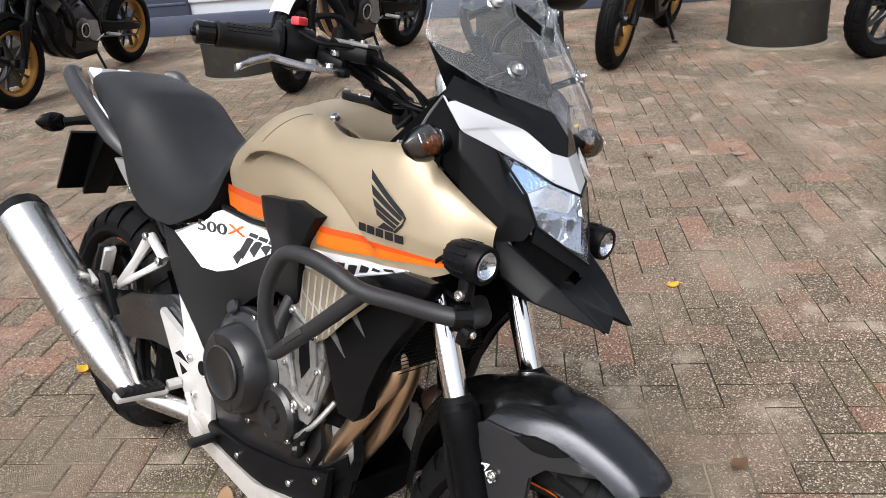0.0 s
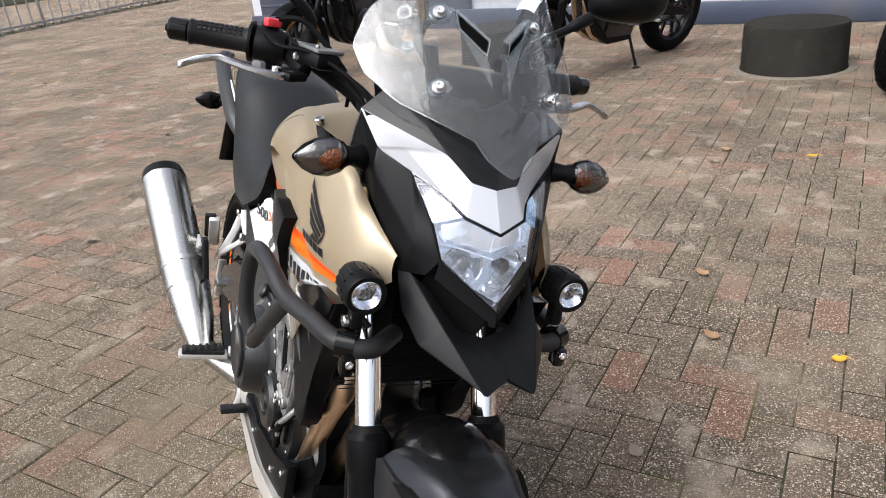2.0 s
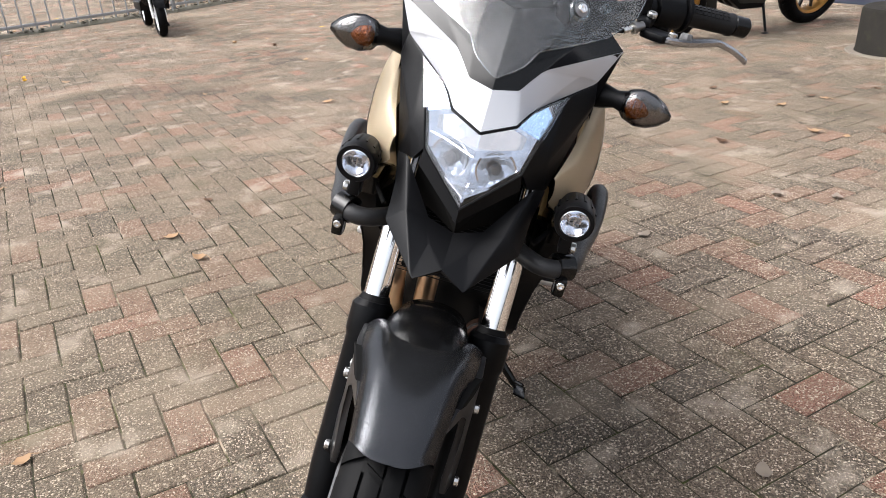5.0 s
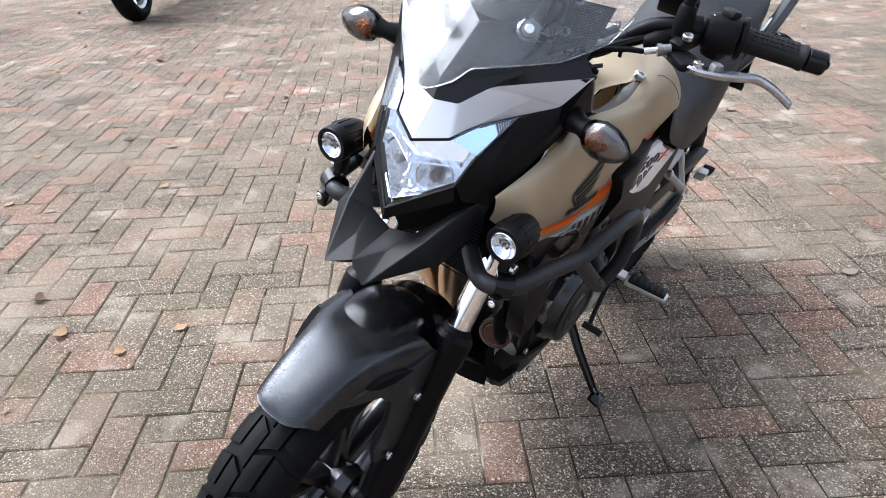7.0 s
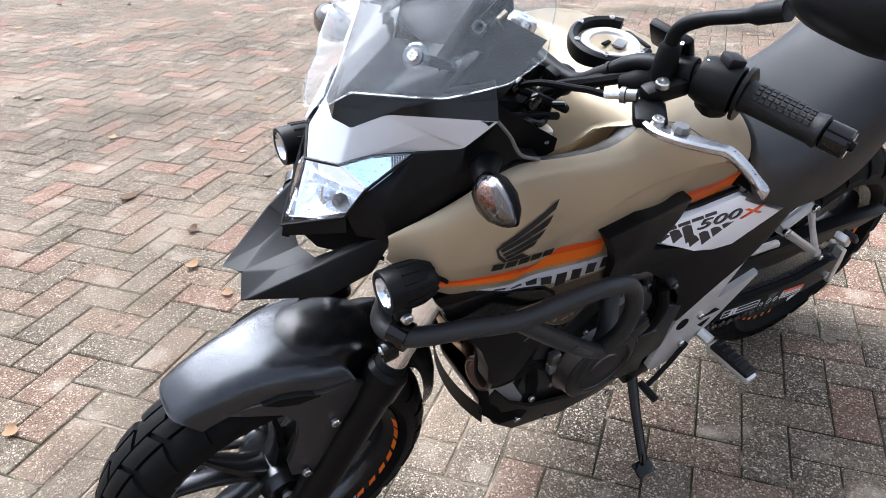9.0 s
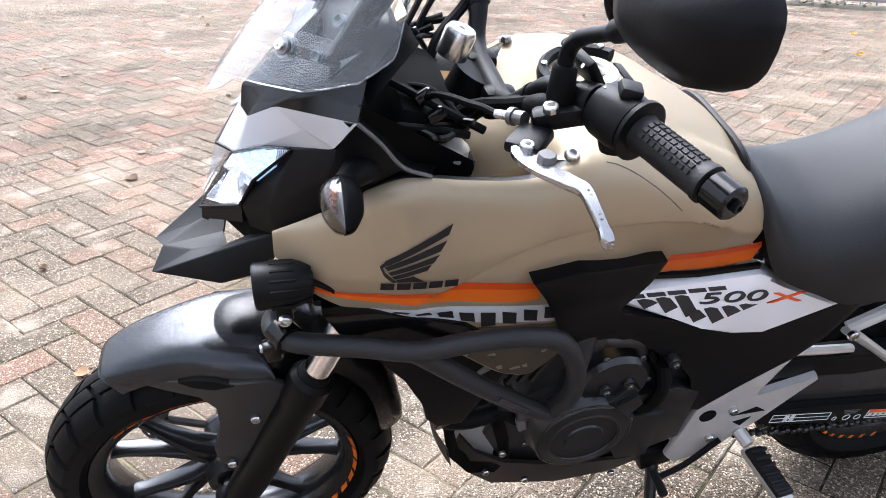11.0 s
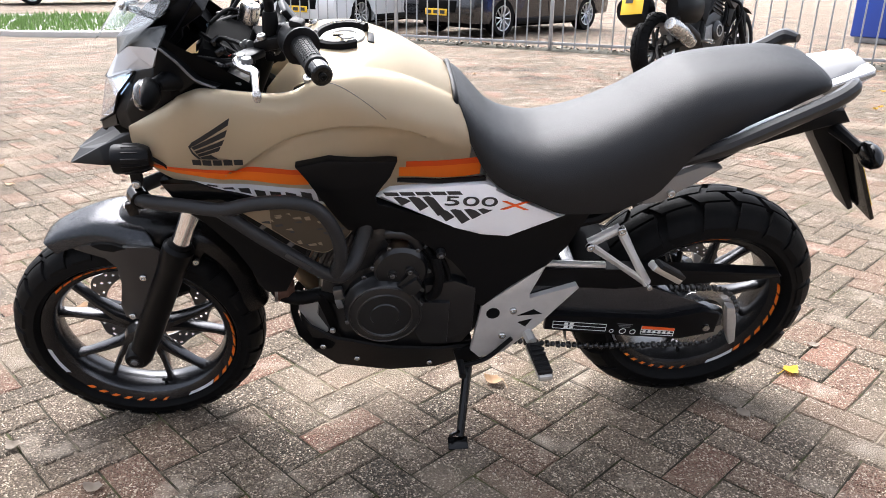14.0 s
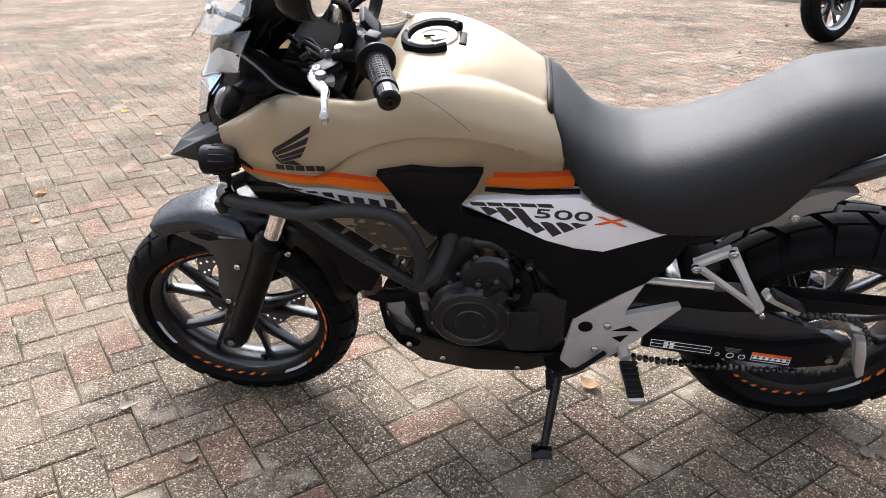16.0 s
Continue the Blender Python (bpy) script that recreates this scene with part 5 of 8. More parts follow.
for s in (1, -1):
    def along(y):
        k = max(i for i in range(len(BAR) - 1) if BAR[i][1] <= y)
        f = (y - BAR[k][1]) / (BAR[k + 1][1] - BAR[k][1])
        return Vector((BAR[k][0] + f * (BAR[k + 1][0] - BAR[k][0]), s * y, BAR[k][2] + f * (BAR[k + 1][2] - BAR[k][2])))
    g0, g1 = along(0.262), along(0.352)
    axis = (g1 - g0).normalized()
    grip = part("grip", tube(B(), [g0, g0 + axis * 0.003, g0 + axis * 0.006, g0 + axis * 0.012, g1 - axis * 0.008, g1 - axis * 0.006, g1 - axis * 0.001, g1], [0.020, 0.0205, 0.0195, 0.0178, 0.0178, 0.0192, 0.0192, 0.0175], 22), GRIP, bar, "chequered black rubber grip")
    part("grip_pattern", grip_blocks(g0, axis, s), GRIP, grip)
    end = part("bar_end", tube(B(), [g1 + axis * 0.001, g1 + axis * 0.003, g1 + axis * 0.027, g1 + axis * 0.030], [0.0155, 0.017, 0.017, 0.0145], 22), GLOSS, bar, "black bar-end weight")
    bolt("end_screw", g1 + axis * 0.0295, axis, 0.006, BLACK, end)
    sw = part("switch_housing", tube(B(), [along(0.212), along(0.214), along(0.222), along(0.245), along(0.256), along(0.258)], [0.017, 0.0225, 0.025, 0.0265, 0.025, 0.020], 20, squash=1.12), BLACK, bar, "rounded black switch housing")
    part("switch_ring", tube(B(), [along(0.2595), along(0.261), along(0.2655), along(0.267)], [0.026, 0.031, 0.031, 0.026], 24), BLACK, sw)
    part("switch_skirt", box(B(), along(0.236) + Vector((-0.004, 0, -0.026)), (0.034, 0.036, 0.026), (0, 0, -s * 17), 0.010), BLACK, sw)
    part("rocker", box(B(), along(0.238) + Vector((-0.004, 0, 0.030)), (0.022, 0.022, 0.012), (0, -8, -s * 17), 0.003), GRIP, sw)
    part("thumb_switch", box(B(), along(0.232) + Vector((-0.026, 0, -0.004)), (0.012, 0.020, 0.012), (0, 0, -s * 17), 0.003), GRIP, sw)
    part("horn_button", lathe(B(), [(0.009, 0), (0.009, 0.006), (0.007, 0.008), (0.0001, 0.008)], along(0.240) + Vector((-0.022, 0, -0.018)), (-1, 0, 0.1), 14), GRIP, sw)
    for k in range(3):
        part("switch_mark", box(B(), along(0.220 + 0.006 * k) + Vector((0.0065 - 0.002 * k, 0, 0.0243 + 0.0003 * k)), (0.002, 0.003, 0.0006), (0, 14, -s * 17), 0), LABEL, sw)
    if s < 0:
        part("kill_switch", box(B(), along(0.238) + Vector((0.006, 0, 0.034)), (0.016, 0.024, 0.013), (0, 0, 17), 0.003), RED, sw, "red kill switch")
    # lever perch with its clamp
    perch = part("lever_perch", box(B(), (1.006, s * 0.203, 1.104), (0.058, 0.024, 0.022), (0, 16, -s * 14), 0.007), BLACK, bar, "black lever perch clamped to the bar")
    part("perch_clamp", lathe(B(), [(0.0128, -0.011), (0.0185, -0.011), (0.0195, -0.009), (0.0195, 0.009), (0.0185, 0.011), (0.0128, 0.011)], along(0.2), along(0.21) - along(0.19), 20, closed=True), BLACK, perch)
    bolt("perch_bolt", (1.019, s * 0.207, 1.113), (0.2, 0, 1), 0.0082, STEEL, perch)
    part("perch_horn", box(B(), (1.042, s * 0.222, 1.090), (0.038, 0.046, 0.014), (0, 6, -s * 40), 0.005), BLACK, perch)
    if s < 0:
        part("brake_reservoir", box(B(), (1.035, -0.180, 1.118), (0.062, 0.044, 0.026), (0, 4, 20), 0.009), BLACK, bar)
        part("reservoir_lid", box(B(), (1.035, -0.180, 1.133), (0.064, 0.046, 0.006), (0, 4, 20), 0.002), INK_GREY, bar)
        for dx in (-0.022, 0.022):
            bolt("lid_screw", (1.035 + dx, -0.180 - dx * 0.36, 1.1355), (0, 0, 1), 0.004, STEEL, bar)
    lv = [(1.046, 0.222, 1.090), (1.054, 0.243, 1.089), (1.046, 0.272, 1.092), (1.030, 0.302, 1.097), (1.022, 0.320, 1.100), (1.020, 0.342, 1.096), (1.017, 0.362, 1.088), (1.015, 0.374, 1.082)]
    line = rounded([(x, s * y, z) for x, y, z in lv], 5)
    rings = []
    for i, p in enumerate(line):
        d = (line[min(i + 1, len(line) - 1)] - line[max(i - 1, 0)]).normalized()
        side = d.cross(Vector((0, 0, 1))).normalized()
        w = hermite(i / (len(line) - 1), ((0, 0.010), (0.15, 0.0125), (0.45, 0.0085), (0.62, 0.0062), (0.82, 0.0052), (0.93, 0.0068), (1, 0.0045)))
        rings.append([p + side * (w * a) + Vector((0, 0, 0.0052 * b)) for a, b in ((-1, -0.5), (-0.7, -1), (0.7, -1), (1, -0.5), (1, 0.5), (0.7, 1), (-0.7, 1), (-1, 0.5))])
    lever = part("lever", loft(B(), rings), LEVER, bar, "machined silver lever with black slots")
    part("lever_slot", loft(B(), [[q + (p - q) * 0.45 + Vector((0, 0, 0.0012)) for q in r] for p, r in list(zip(line, rings))[11:17]]), INK, lever)
    part("lever_hole", loft(B(), [[q + (p - q) * 0.42 + Vector((0, 0, 0.001)) for q in r] for p, r in list(zip(line, rings))[31:34]]), INK, lever)
    for k in range(7):
        c = line[21].lerp(line[28], k / 6)
        part("lever_mark", box(B(), c + Vector((0, 0, 0.0056)), (0.0022, 0.0022, 0.0008), (0, 0, 20), 0), INK_GREY, lever)
    bolt("lever_pivot", (1.052, s * 0.243, 1.0945), (0, 0, 1), 0.0075, STEEL, lever)
    part("lever_adjuster", lathe(B(), [(0.010, 0), (0.010, 0.006), (0.008, 0.009), (0.0001, 0.009)], (1.040, s * 0.266, 1.095), (0, 0, 1), 8), INK_GREY, lever)
    # mirror
    stem = part("mirror_stem", tube(B(), rounded([(1.005, s * 0.191, 1.128), (1.005, s * 0.187, 1.160), (1.005, s * 0.196, 1.180), (1.005, s * 0.222, 1.200), (1.005, s * 0.256, 1.219), (1.005, s * 0.300, 1.247)], 5), [0.0085] * 14 + [0.0075] * 8 + [0.011] * 4, 12), BLACK, bar)
    part("stem_boot", tube(B(), [(1.005, s * 0.192, 1.112), (1.005, s * 0.191, 1.120), (1.005, s * 0.188, 1.150), (1.005, s * 0.188, 1.154)], [0.0125, 0.0145, 0.0125, 0.010], 16), RUBBER, stem)
    part("stem_nut", lathe(B(), [(0.0125, 0), (0.0125, 0.008), (0.010, 0.009), (0.010, 0)], (1.005, s * 0.1915, 1.106), (0, 0, 1), 6, closed=True), BLACK, stem)
    c0 = Vector((1.003, s * 0.372, 1.292))
    rings = [[c0 + Vector((d, s * 0.078 * q * math.copysign(abs(math.cos(a)) ** 0.75, math.cos(a)), 0.044 * q * math.copysign(abs(math.sin(a)) ** 0.75, math.sin(a)) + 0.010 * math.cos(a) * q)) for a in (2 * math.pi * k / 28 for k in range(28))] for d, q in ((-0.012, 0.9), (-0.010, 0.98), (0.0, 1.0), (0.02, 0.94), (0.036, 0.72), (0.046, 0.35))]
    mir = part("mirror", loft(B(), rings), BLACK, bar, "black oval mirror on a stem")
    part("mirror_glass", loft(B(), [[p + Vector((-0.001 * j, 0, 0)) for p in [c0 + Vector((-0.013, s * 0.070 * math.copysign(abs(math.cos(a)) ** 0.75, math.cos(a)), 0.038 * math.copysign(abs(math.sin(a)) ** 0.75, math.sin(a)) + 0.009 * math.cos(a))) for a in (2 * math.pi * k / 24 for k in range(24))]] for j in (0, 1)]), CHROME, mir)
# clutch side: cable adjuster, clamps and their screws; throttle side: cable guides
adj = part("cable_adjuster", tube(B(), [(1.040, 0.196, 1.098), (1.046, 0.186, 1.094)], 0.0075, 12), DISC, bar, "knurled silver cable adjuster")
part("adjuster_wheel", tube(B(), [(1.0465, 0.1855, 1.0938), (1.0495, 0.1805, 1.092)], 0.0095, 14), DISC, adj)
part("adjuster_screw", tube(B(), [(1.0495, 0.1805, 1.092), (1.060, 0.166, 1.086)], 0.005, 10), STEEL, adj)
part("clutch_switch", tube(B(), rounded([(0.992, 0.182, 1.090), (1.010, 0.168, 1.092), (1.022, 0.150, 1.086)], 4), [0.010, 0.013, 0.015, 0.015, 0.0155, 0.015, 0.013, 0.011, 0.008], 14), RUBBER, bar, "black rubber switch boot")
for y in (0.115, -0.115):
    part("cable_tie", lathe(B(), [(0.0128, -0.003), (0.0148, -0.003), (0.0148, 0.003), (0.0128, 0.003)], (1.004, y * 1.04, 1.078), (-0.2, 1, 0.85 if y > 0 else -0.85), 14, closed=True), BLACK, bar)
    part("tie_tail", box(B(), (1.014, y * 1.04, 1.060), (0.004, 0.006, 0.026), (0, 15, 0), 0.001), BLACK, bar)
# cables
for pts, r in (([(1.015, -0.215, 1.135), (1.045, -0.175, 1.115), (1.085, -0.12, 1.085), (1.12, -0.075, 1.035), (1.12, -0.05, 0.96)], 0.0045), ([(0.995, -0.205, 1.125), (1.035, -0.16, 1.105), (1.08, -0.115, 1.065), (1.105, -0.085, 1.01), (1.10, -0.06, 0.94)], 0.0045),
               ([(0.985, -0.25, 1.14), (1.02, -0.235, 1.128), (1.05, -0.19, 1.125), (1.095, -0.13, 1.09), (1.125, -0.09, 1.03)], 0.0035), ([(0.99, -0.19, 1.11), (1.02, -0.13, 1.075), (1.07, -0.08, 1.04), (1.1, -0.05, 0.94)], 0.0075),
               ([(1.060, 0.166, 1.086), (1.078, 0.140, 1.082), (1.115, 0.085, 1.060), (1.13, 0.04, 0.97)], 0.0042), ([(0.99, 0.19, 1.115), (1.02, 0.12, 1.07), (1.07, 0.07, 1.03), (1.1, 0.05, 0.94)], 0.0075),
               ([(0.96, 0.22, 1.115), (0.99, 0.16, 1.09), (1.03, 0.10, 1.06), (1.09, 0.06, 0.98)], 0.0045), ([(1.0, -0.235, 1.165), (1.015, -0.205, 1.168), (1.03, -0.175, 1.145), (1.05, -0.14, 1.105)], 0.0045)):
    part("cable", tube(B(), rounded(pts, 8), r, 8), RUBBER, bike)
sock = part("usb_socket", box(B(), (0.975, 0.165, 1.140), (0.012, 0.058, 0.040), (0, 35, 10), 0.004), BLACK, bar, "black accessory box with silver screws")
for y, z in ((0.142, 1.150), (0.188, 1.150)):
    bolt("box_screw", (0.985, y, z), (1, 0, 0.7), 0.0028, STEEL, sock)
part("warning_label", box(B(), (1.092, 0.088, 1.022), (0.016, 0.002, 0.026), (0, 25, 0), 0), RUST_RED, bike)
part("ignition_lock", lathe(B(), [(0.02, -0.03), (0.02, 0.0), (0.017, 0.006), (0.004, 0.006), (0.004, 0.003), (0.0001, 0.003)], (1.06, 0, 1.095), (-0.3, 0, 1), 18), STEEL, bike)

# added dark box that fills the gap behind the wiring with shade
part("dark_backing", box(B(), (1.125, 0, 0.985), (0.09, 0.19, 0.12), (0, -20, 0), 0.02), DARK, bike)
rc = random.Random(17)
for k in range(12):
    side = 1 if k % 2 else -1
    a = Vector((1.05 + rc.uniform(-0.02, 0.03), side * rc.uniform(0.06, 0.12), 1.01 + rc.uniform(0, 0.06)))
    b = Vector((1.15 + rc.uniform(-0.02, 0.02), side * rc.uniform(0.02, 0.11), 1.00 + rc.uniform(0, 0.07)))
    mid = a.lerp(b, 0.5) + Vector((0, side * rc.uniform(-0.01, 0.02), rc.uniform(-0.01, 0.035)))
    part("wiring", tube(B(), rounded([a, mid, b], 6), rc.uniform(0.003, 0.0055), 8), RUBBER if k % 3 else GLOSS, bike)
for x, y, z in ((1.108, 0.104, 1.048), (1.118, 0.080, 1.058), (1.098, -0.098, 1.045), (1.14, 0.095, 1.020)):
    part("wire_plug", box(B(), (x, y, z), (0.022, 0.012, 0.014), (20, 30, 15), 0.003), GLOSS, bike)
for s in (1, -1):
    rim = rounded([(1.204, s * 0.158, 1.076), (1.178, s * 0.155, 1.048), (1.152, s * 0.152, 1.014), (1.118, s * 0.150, 0.997)], 6)
    part("inner_fairing", loft(B(), [[p, p + Vector((-0.012, -s * 0.030, -0.004)), p + Vector((-0.016, -s * 0.058, -0.020)), p + Vector((0.012, -s * 0.058, -0.020)), p + Vector((0.012, -s * 0.004, -0.002))] for p in rim]), BLACK, bike, "matt black inner fairing panel")
    part("fairing_edge", tube(B(), rim, 0.0024, 6), INK_GREY, bike)

# ---- crash bars and lamps on them ----
for s in (1, -1):
    up = rounded([(1.26, s * 0.085, 0.772), (1.305, s * 0.135, 0.772), (1.285, s * 0.175, 0.774), (1.20, s * 0.195, 0.772), (1.13, s * 0.212, 0.772), (1.07, s * 0.222, 0.790), (1.00, s * 0.228, 0.797), (0.945, s * 0.228, 0.778), (0.912, s * 0.228, 0.720), (0.905, s * 0.224, 0.655), (0.918, s * 0.212, 0.606)], 6)
    cbar = part("crash_bar", tube(B(), up, 0.0140, 16), POWDER, bike, "black tubular steel crash bar")
    low = rounded([(1.135, s * 0.211, 0.771), (1.03, s * 0.215, 0.68), (0.93, s * 0.212, 0.602), (0.895, s * 0.195, 0.592), (0.868, s * 0.165, 0.625), (0.85, s * 0.12, 0.68)], 6)
    part("bar_brace", tube(B(), low, 0.0140, 16), POWDER, cbar)
    part("maker_mark", box(B(), (0.99, s * 0.2295, 0.653), (0.06, 0.003, 0.010), (0, -38, 0), 0.001), INK, cbar)
    c = Vector((1.308, s * 0.158, 0.857))
    fog = part("spot_lamp", lathe(B(), [(0.010, -0.055), (0.020, -0.052), (0.026, -0.038), (0.0285, -0.012), (0.0285, 0.012), (0.027, 0.015), (0.0215, 0.015), (0.020, 0.004), (0.0001, 0.002)], c, (1, 0, -0.06), 32), BLACK, cbar, "round black spot lamp on the crash bar")
    for k in range(14):
        a = 2 * math.pi * k / 14
        d = Vector((0, math.cos(a), math.sin(a)))
        part("cooling_fin", tube(B(), [c + Vector((-0.052, 0, 0)) + d * 0.020, c + Vector((-0.03, 0, 0)) + d * 0.0275, c + Vector((-0.004, 0, 0)) + d * 0.0285], 0.0022, 6), BLACK, fog)
    part("lamp_reflector", lathe(B(), [(0.0205, 0.014), (0.0195, 0.0145), (0.0165, 0.009), (0.009, 0.004), (0.007, 0.006), (0.0001, 0.006), (0.0001, 0.0), (0.02, 0.003)], c, (1, 0, -0.06), 24, closed=True), REFLECTOR, fog)
    for k in range(4):
        a = math.pi / 4 + math.pi / 2 * k
        part("led", box(B(), c + Vector((0.009, 0.0055 * math.cos(a), 0.0055 * math.sin(a))), (0.002, 0.005, 0.005), (0, 0, 0), 0.0005), INK_GREY, fog)
    part("lamp_glass", lathe(B(), [(0.021, 0.0), (0.021, 0.0012), (0.0001, 0.002)], c + Vector((0.0125, 0, -0.001)), (1, 0, -0.06), 24), LENS, fog)
    part("lamp_foot", box(B(), c + Vector((-0.018, 0, -0.042)), (0.022, 0.018, 0.036), (0, 0, 0), 0.005), BLACK, fog)
    part("lamp_clamp", lathe(B(), [(0.0142, -0.013), (0.0205, -0.013), (0.0205, 0.013), (0.0142, 0.013)], (1.292, s * 0.165, 0.774), (-0.5, s * 0.85, 0), 18, closed=True), GLOSS, fog)
    part("clamp_ear", box(B(), (1.308, s * 0.168, 0.752), (0.022, 0.018, 0.03), (0, 10, 0), 0.004), GLOSS, fog)
    bolt("clamp_screw", (1.318, s * 0.168, 0.757), (1, 0, 0), 0.006, CHROME, fog)
    bolt("lamp_screw", c + Vector((-0.018, s * 0.010, -0.05)), (0, s, 0), 0.008, STEEL, fog)
    part("lamp_wire", tube(B(), rounded([c + Vector((-0.054, 0, 0)), c + Vector((-0.080, 0, -0.02)), c + Vector((-0.08, -s * 0.02, -0.06)), c + Vector((-0.06, -s * 0.04, -0.08))], 6), 0.004, 8), RUBBER, fog)

# ---- radiator, engine, exhaust ----
rad = part("radiator", box(B(), (1.075, 0, 0.70), (0.035, 0.24, 0.20), (0, -20, 0), 0.006), DARK, bike)
for k in range(32):
    part("radiator_fin", box(B(), (1.0965 - 0.0021 * (k - 16), 0, 0.70 + (k - 15.5) * 0.0058), (0.003, 0.22, 0.0012), (0, -20, 0), 0), BLACK, rad)
for s in (1, -1):
    part("radiator_shroud", slab(B(), [(1.215, 0.775), (1.12, 0.765), (1.01, 0.722), (0.962, 0.680), (0.980, 0.610), (1.030, 0.506), (1.070, 0.506), (1.090, 0.530), (1.098, 0.572), (1.124, 0.642), (1.165, 0.692), (1.205, 0.735)], s * 0.115, s * 0.150, 0.006, lambda x, z: s * 0.018 * max(0, (x - 1.05) / 0.15) * max(0, (z - 0.5) / 0.25)), BLACK, bike, "matt black radiator shroud")
    part("shroud_scoop", slab(B(), [(1.245, 0.812), (1.18, 0.812), (1.06, 0.770), (1.03, 0.745), (1.12, 0.742), (1.225, 0.775)], s * 0.135, s * 0.178, 0.008), GLOSS, bike, "gloss black air scoop")
    for k in range(2):
        part("shroud_cut", slab(B(), [(1.03 - 0.05 * k, 0.735 - 0.05 * k), (1.01 - 0.05 * k, 0.715 - 0.05 * k), (1.09 - 0.05 * k, 0.665 - 0.05 * k)], s * 0.150, s * 0.1535, 0.001), INK_GREY, bike)
    part("beige_lower", slab(B(), [(0.99, 0.70), (0.925, 0.69), (0.90, 0.735), (0.93, 0.76), (1.02, 0.735)], s * 0.12, s * 0.144, 0.004), BEIGE, bike)
block = part("crankcase", slab(B(), [(0.95, 0.53), (0.97, 0.40), (0.92, 0.30), (0.78, 0.27), (0.62, 0.29), (0.56, 0.38), (0.57, 0.50), (0.66, 0.57), (0.80, 0.60)], -0.13, 0.115, 0.012), ENGINE, bike, "black engine crankcase")
cyl = part("cylinder_block", box(B(), (0.895, -0.005, 0.625), (0.16, 0.25, 0.20), (0, 24, 0), 0.014), ENGINE, bike, "black cast cylinder block")
part("cylinder_head", box(B(), (0.94, -0.005, 0.735), (0.15, 0.24, 0.08), (0, 24, 0), 0.014), ENGINE, bike)
part("frame_tube", tube(B(), rounded([(0.845, 0.125, 0.70), (0.862, 0.150, 0.640), (0.885, 0.185, 0.604), (0.915, 0.205, 0.596)], 5), 0.017, 14), POWDER, bike)
for s in (1, -1):
    part("frame_spar", tube(B(), rounded([(1.08, s * 0.06, 0.93), (0.95, s * 0.10, 0.82), (0.75, s * 0.108, 0.68), (0.60, s * 0.105, 0.52), (0.56, s * 0.10, 0.36)], 5), 0.024, 10), BLACK, bike)
    part("sub_frame", tube(B(), [(0.56, s * 0.10, 0.60), (0.33, s * 0.108, 0.66), (0.05, s * 0.09, 0.85)], 0.014, 10), BLACK, bike)
    for k in range(5):
        tube_b = tube(B(), [(0.965 - 0.02 * k + 0.03, s * 0.121, 0.55 + 0.01), (0.905 - 0.02 * k + 0.03, s * 0.121, 0.69)], 0.006, 6)
        part("cylinder_rib", tube_b, ENGINE, cyl)
# left: generator cover, starter cover, sprocket cover
gen = part("generator_cover", lathe(B(), [(0.096, 0.0), (0.096, 0.022), (0.090, 0.030), (0.086, 0.045), (0.080, 0.052), (0.062, 0.056), (0.060, 0.053), (0.035, 0.053), (0.033, 0.056), (0.0001, 0.057)], (0.812, 0.110, 0.437), (0, 1, 0), 40), ENGINE, bike, "round black generator cover")
for k in range(8):
    a = 2 * math.pi * k / 8 + 0.3
    bolt("cover_bolt", (0.812 + 0.099 * math.cos(a), 0.128, 0.437 + 0.099 * math.sin(a)), (0, 1, 0), 0.0058, DISC, gen)
for k in range(2):
    part("cover_ridge", lathe(B(), [(0.083 - 0.02 * k, 0.0), (0.086 - 0.02 * k, 0.003), (0.083 - 0.02 * k, 0.005), (0.080 - 0.02 * k, 0.003)], (0.812, 0.1575 + 0.005 * k, 0.437), (0, 1, 0), 36, closed=True), ENGINE, gen)
part("cover_fang", slab(B(), [(0.775, 0.520), (0.742, 0.545), (0.728, 0.520), (0.742, 0.500), (0.758, 0.498)], 0.140, 0.168, 0.004), ENGINE, gen)
up = part("starter_cover", lathe(B(), [(0.062, 0.0), (0.062, 0.025), (0.055, 0.034), (0.03, 0.036), (0.0001, 0.036)], (0.775, 0.11, 0.548), (0, 1, 0), 28), ENGINE, bike, "black starter gear cover")
for k in range(6):
    a = 2 * math.pi * k / 6 + 0.1
    bolt("cover_bolt", (0.775 + 0.064 * math.cos(a), 0.132, 0.548 + 0.064 * math.sin(a)), (0, 1, 0), 0.0055, DISC, up)
part("water_pipe", tube(B(), rounded([(0.84, 0.10, 0.62), (0.80, 0.125, 0.645), (0.755, 0.125, 0.635), (0.735, 0.12, 0.60)], 6), 0.014, 12), ENGINE, bike)
part("thermostat_cap", lathe(B(), [(0.02, 0), (0.02, 0.015), (0.012, 0.018), (0.0001, 0.018)], (0.825, 0.115, 0.645), (0.1, 1, 0.2), 16), ENGINE, bike)
part("sprocket_cover", slab(B(), [(0.72, 0.505), (0.72, 0.38), (0.66, 0.33), (0.60, 0.36), (0.60, 0.49), (0.65, 0.515)], 0.10, 0.142, 0.010), ENGINE, bike, "black sprocket cover")
part("cover_web", slab(B(), [(0.800, 0.500), (0.752, 0.560), (0.735, 0.545), (0.740, 0.500), (0.760, 0.470)], 0.128, 0.158, 0.006), ENGINE, bike)
part("cover_step", slab(B(), [(0.748, 0.465), (0.661, 0.457), (0.662, 0.330), (0.724, 0.332), (0.748, 0.38)], 0.128, 0.152, 0.006), ENGINE, bike, "flat black sprocket cover panel")
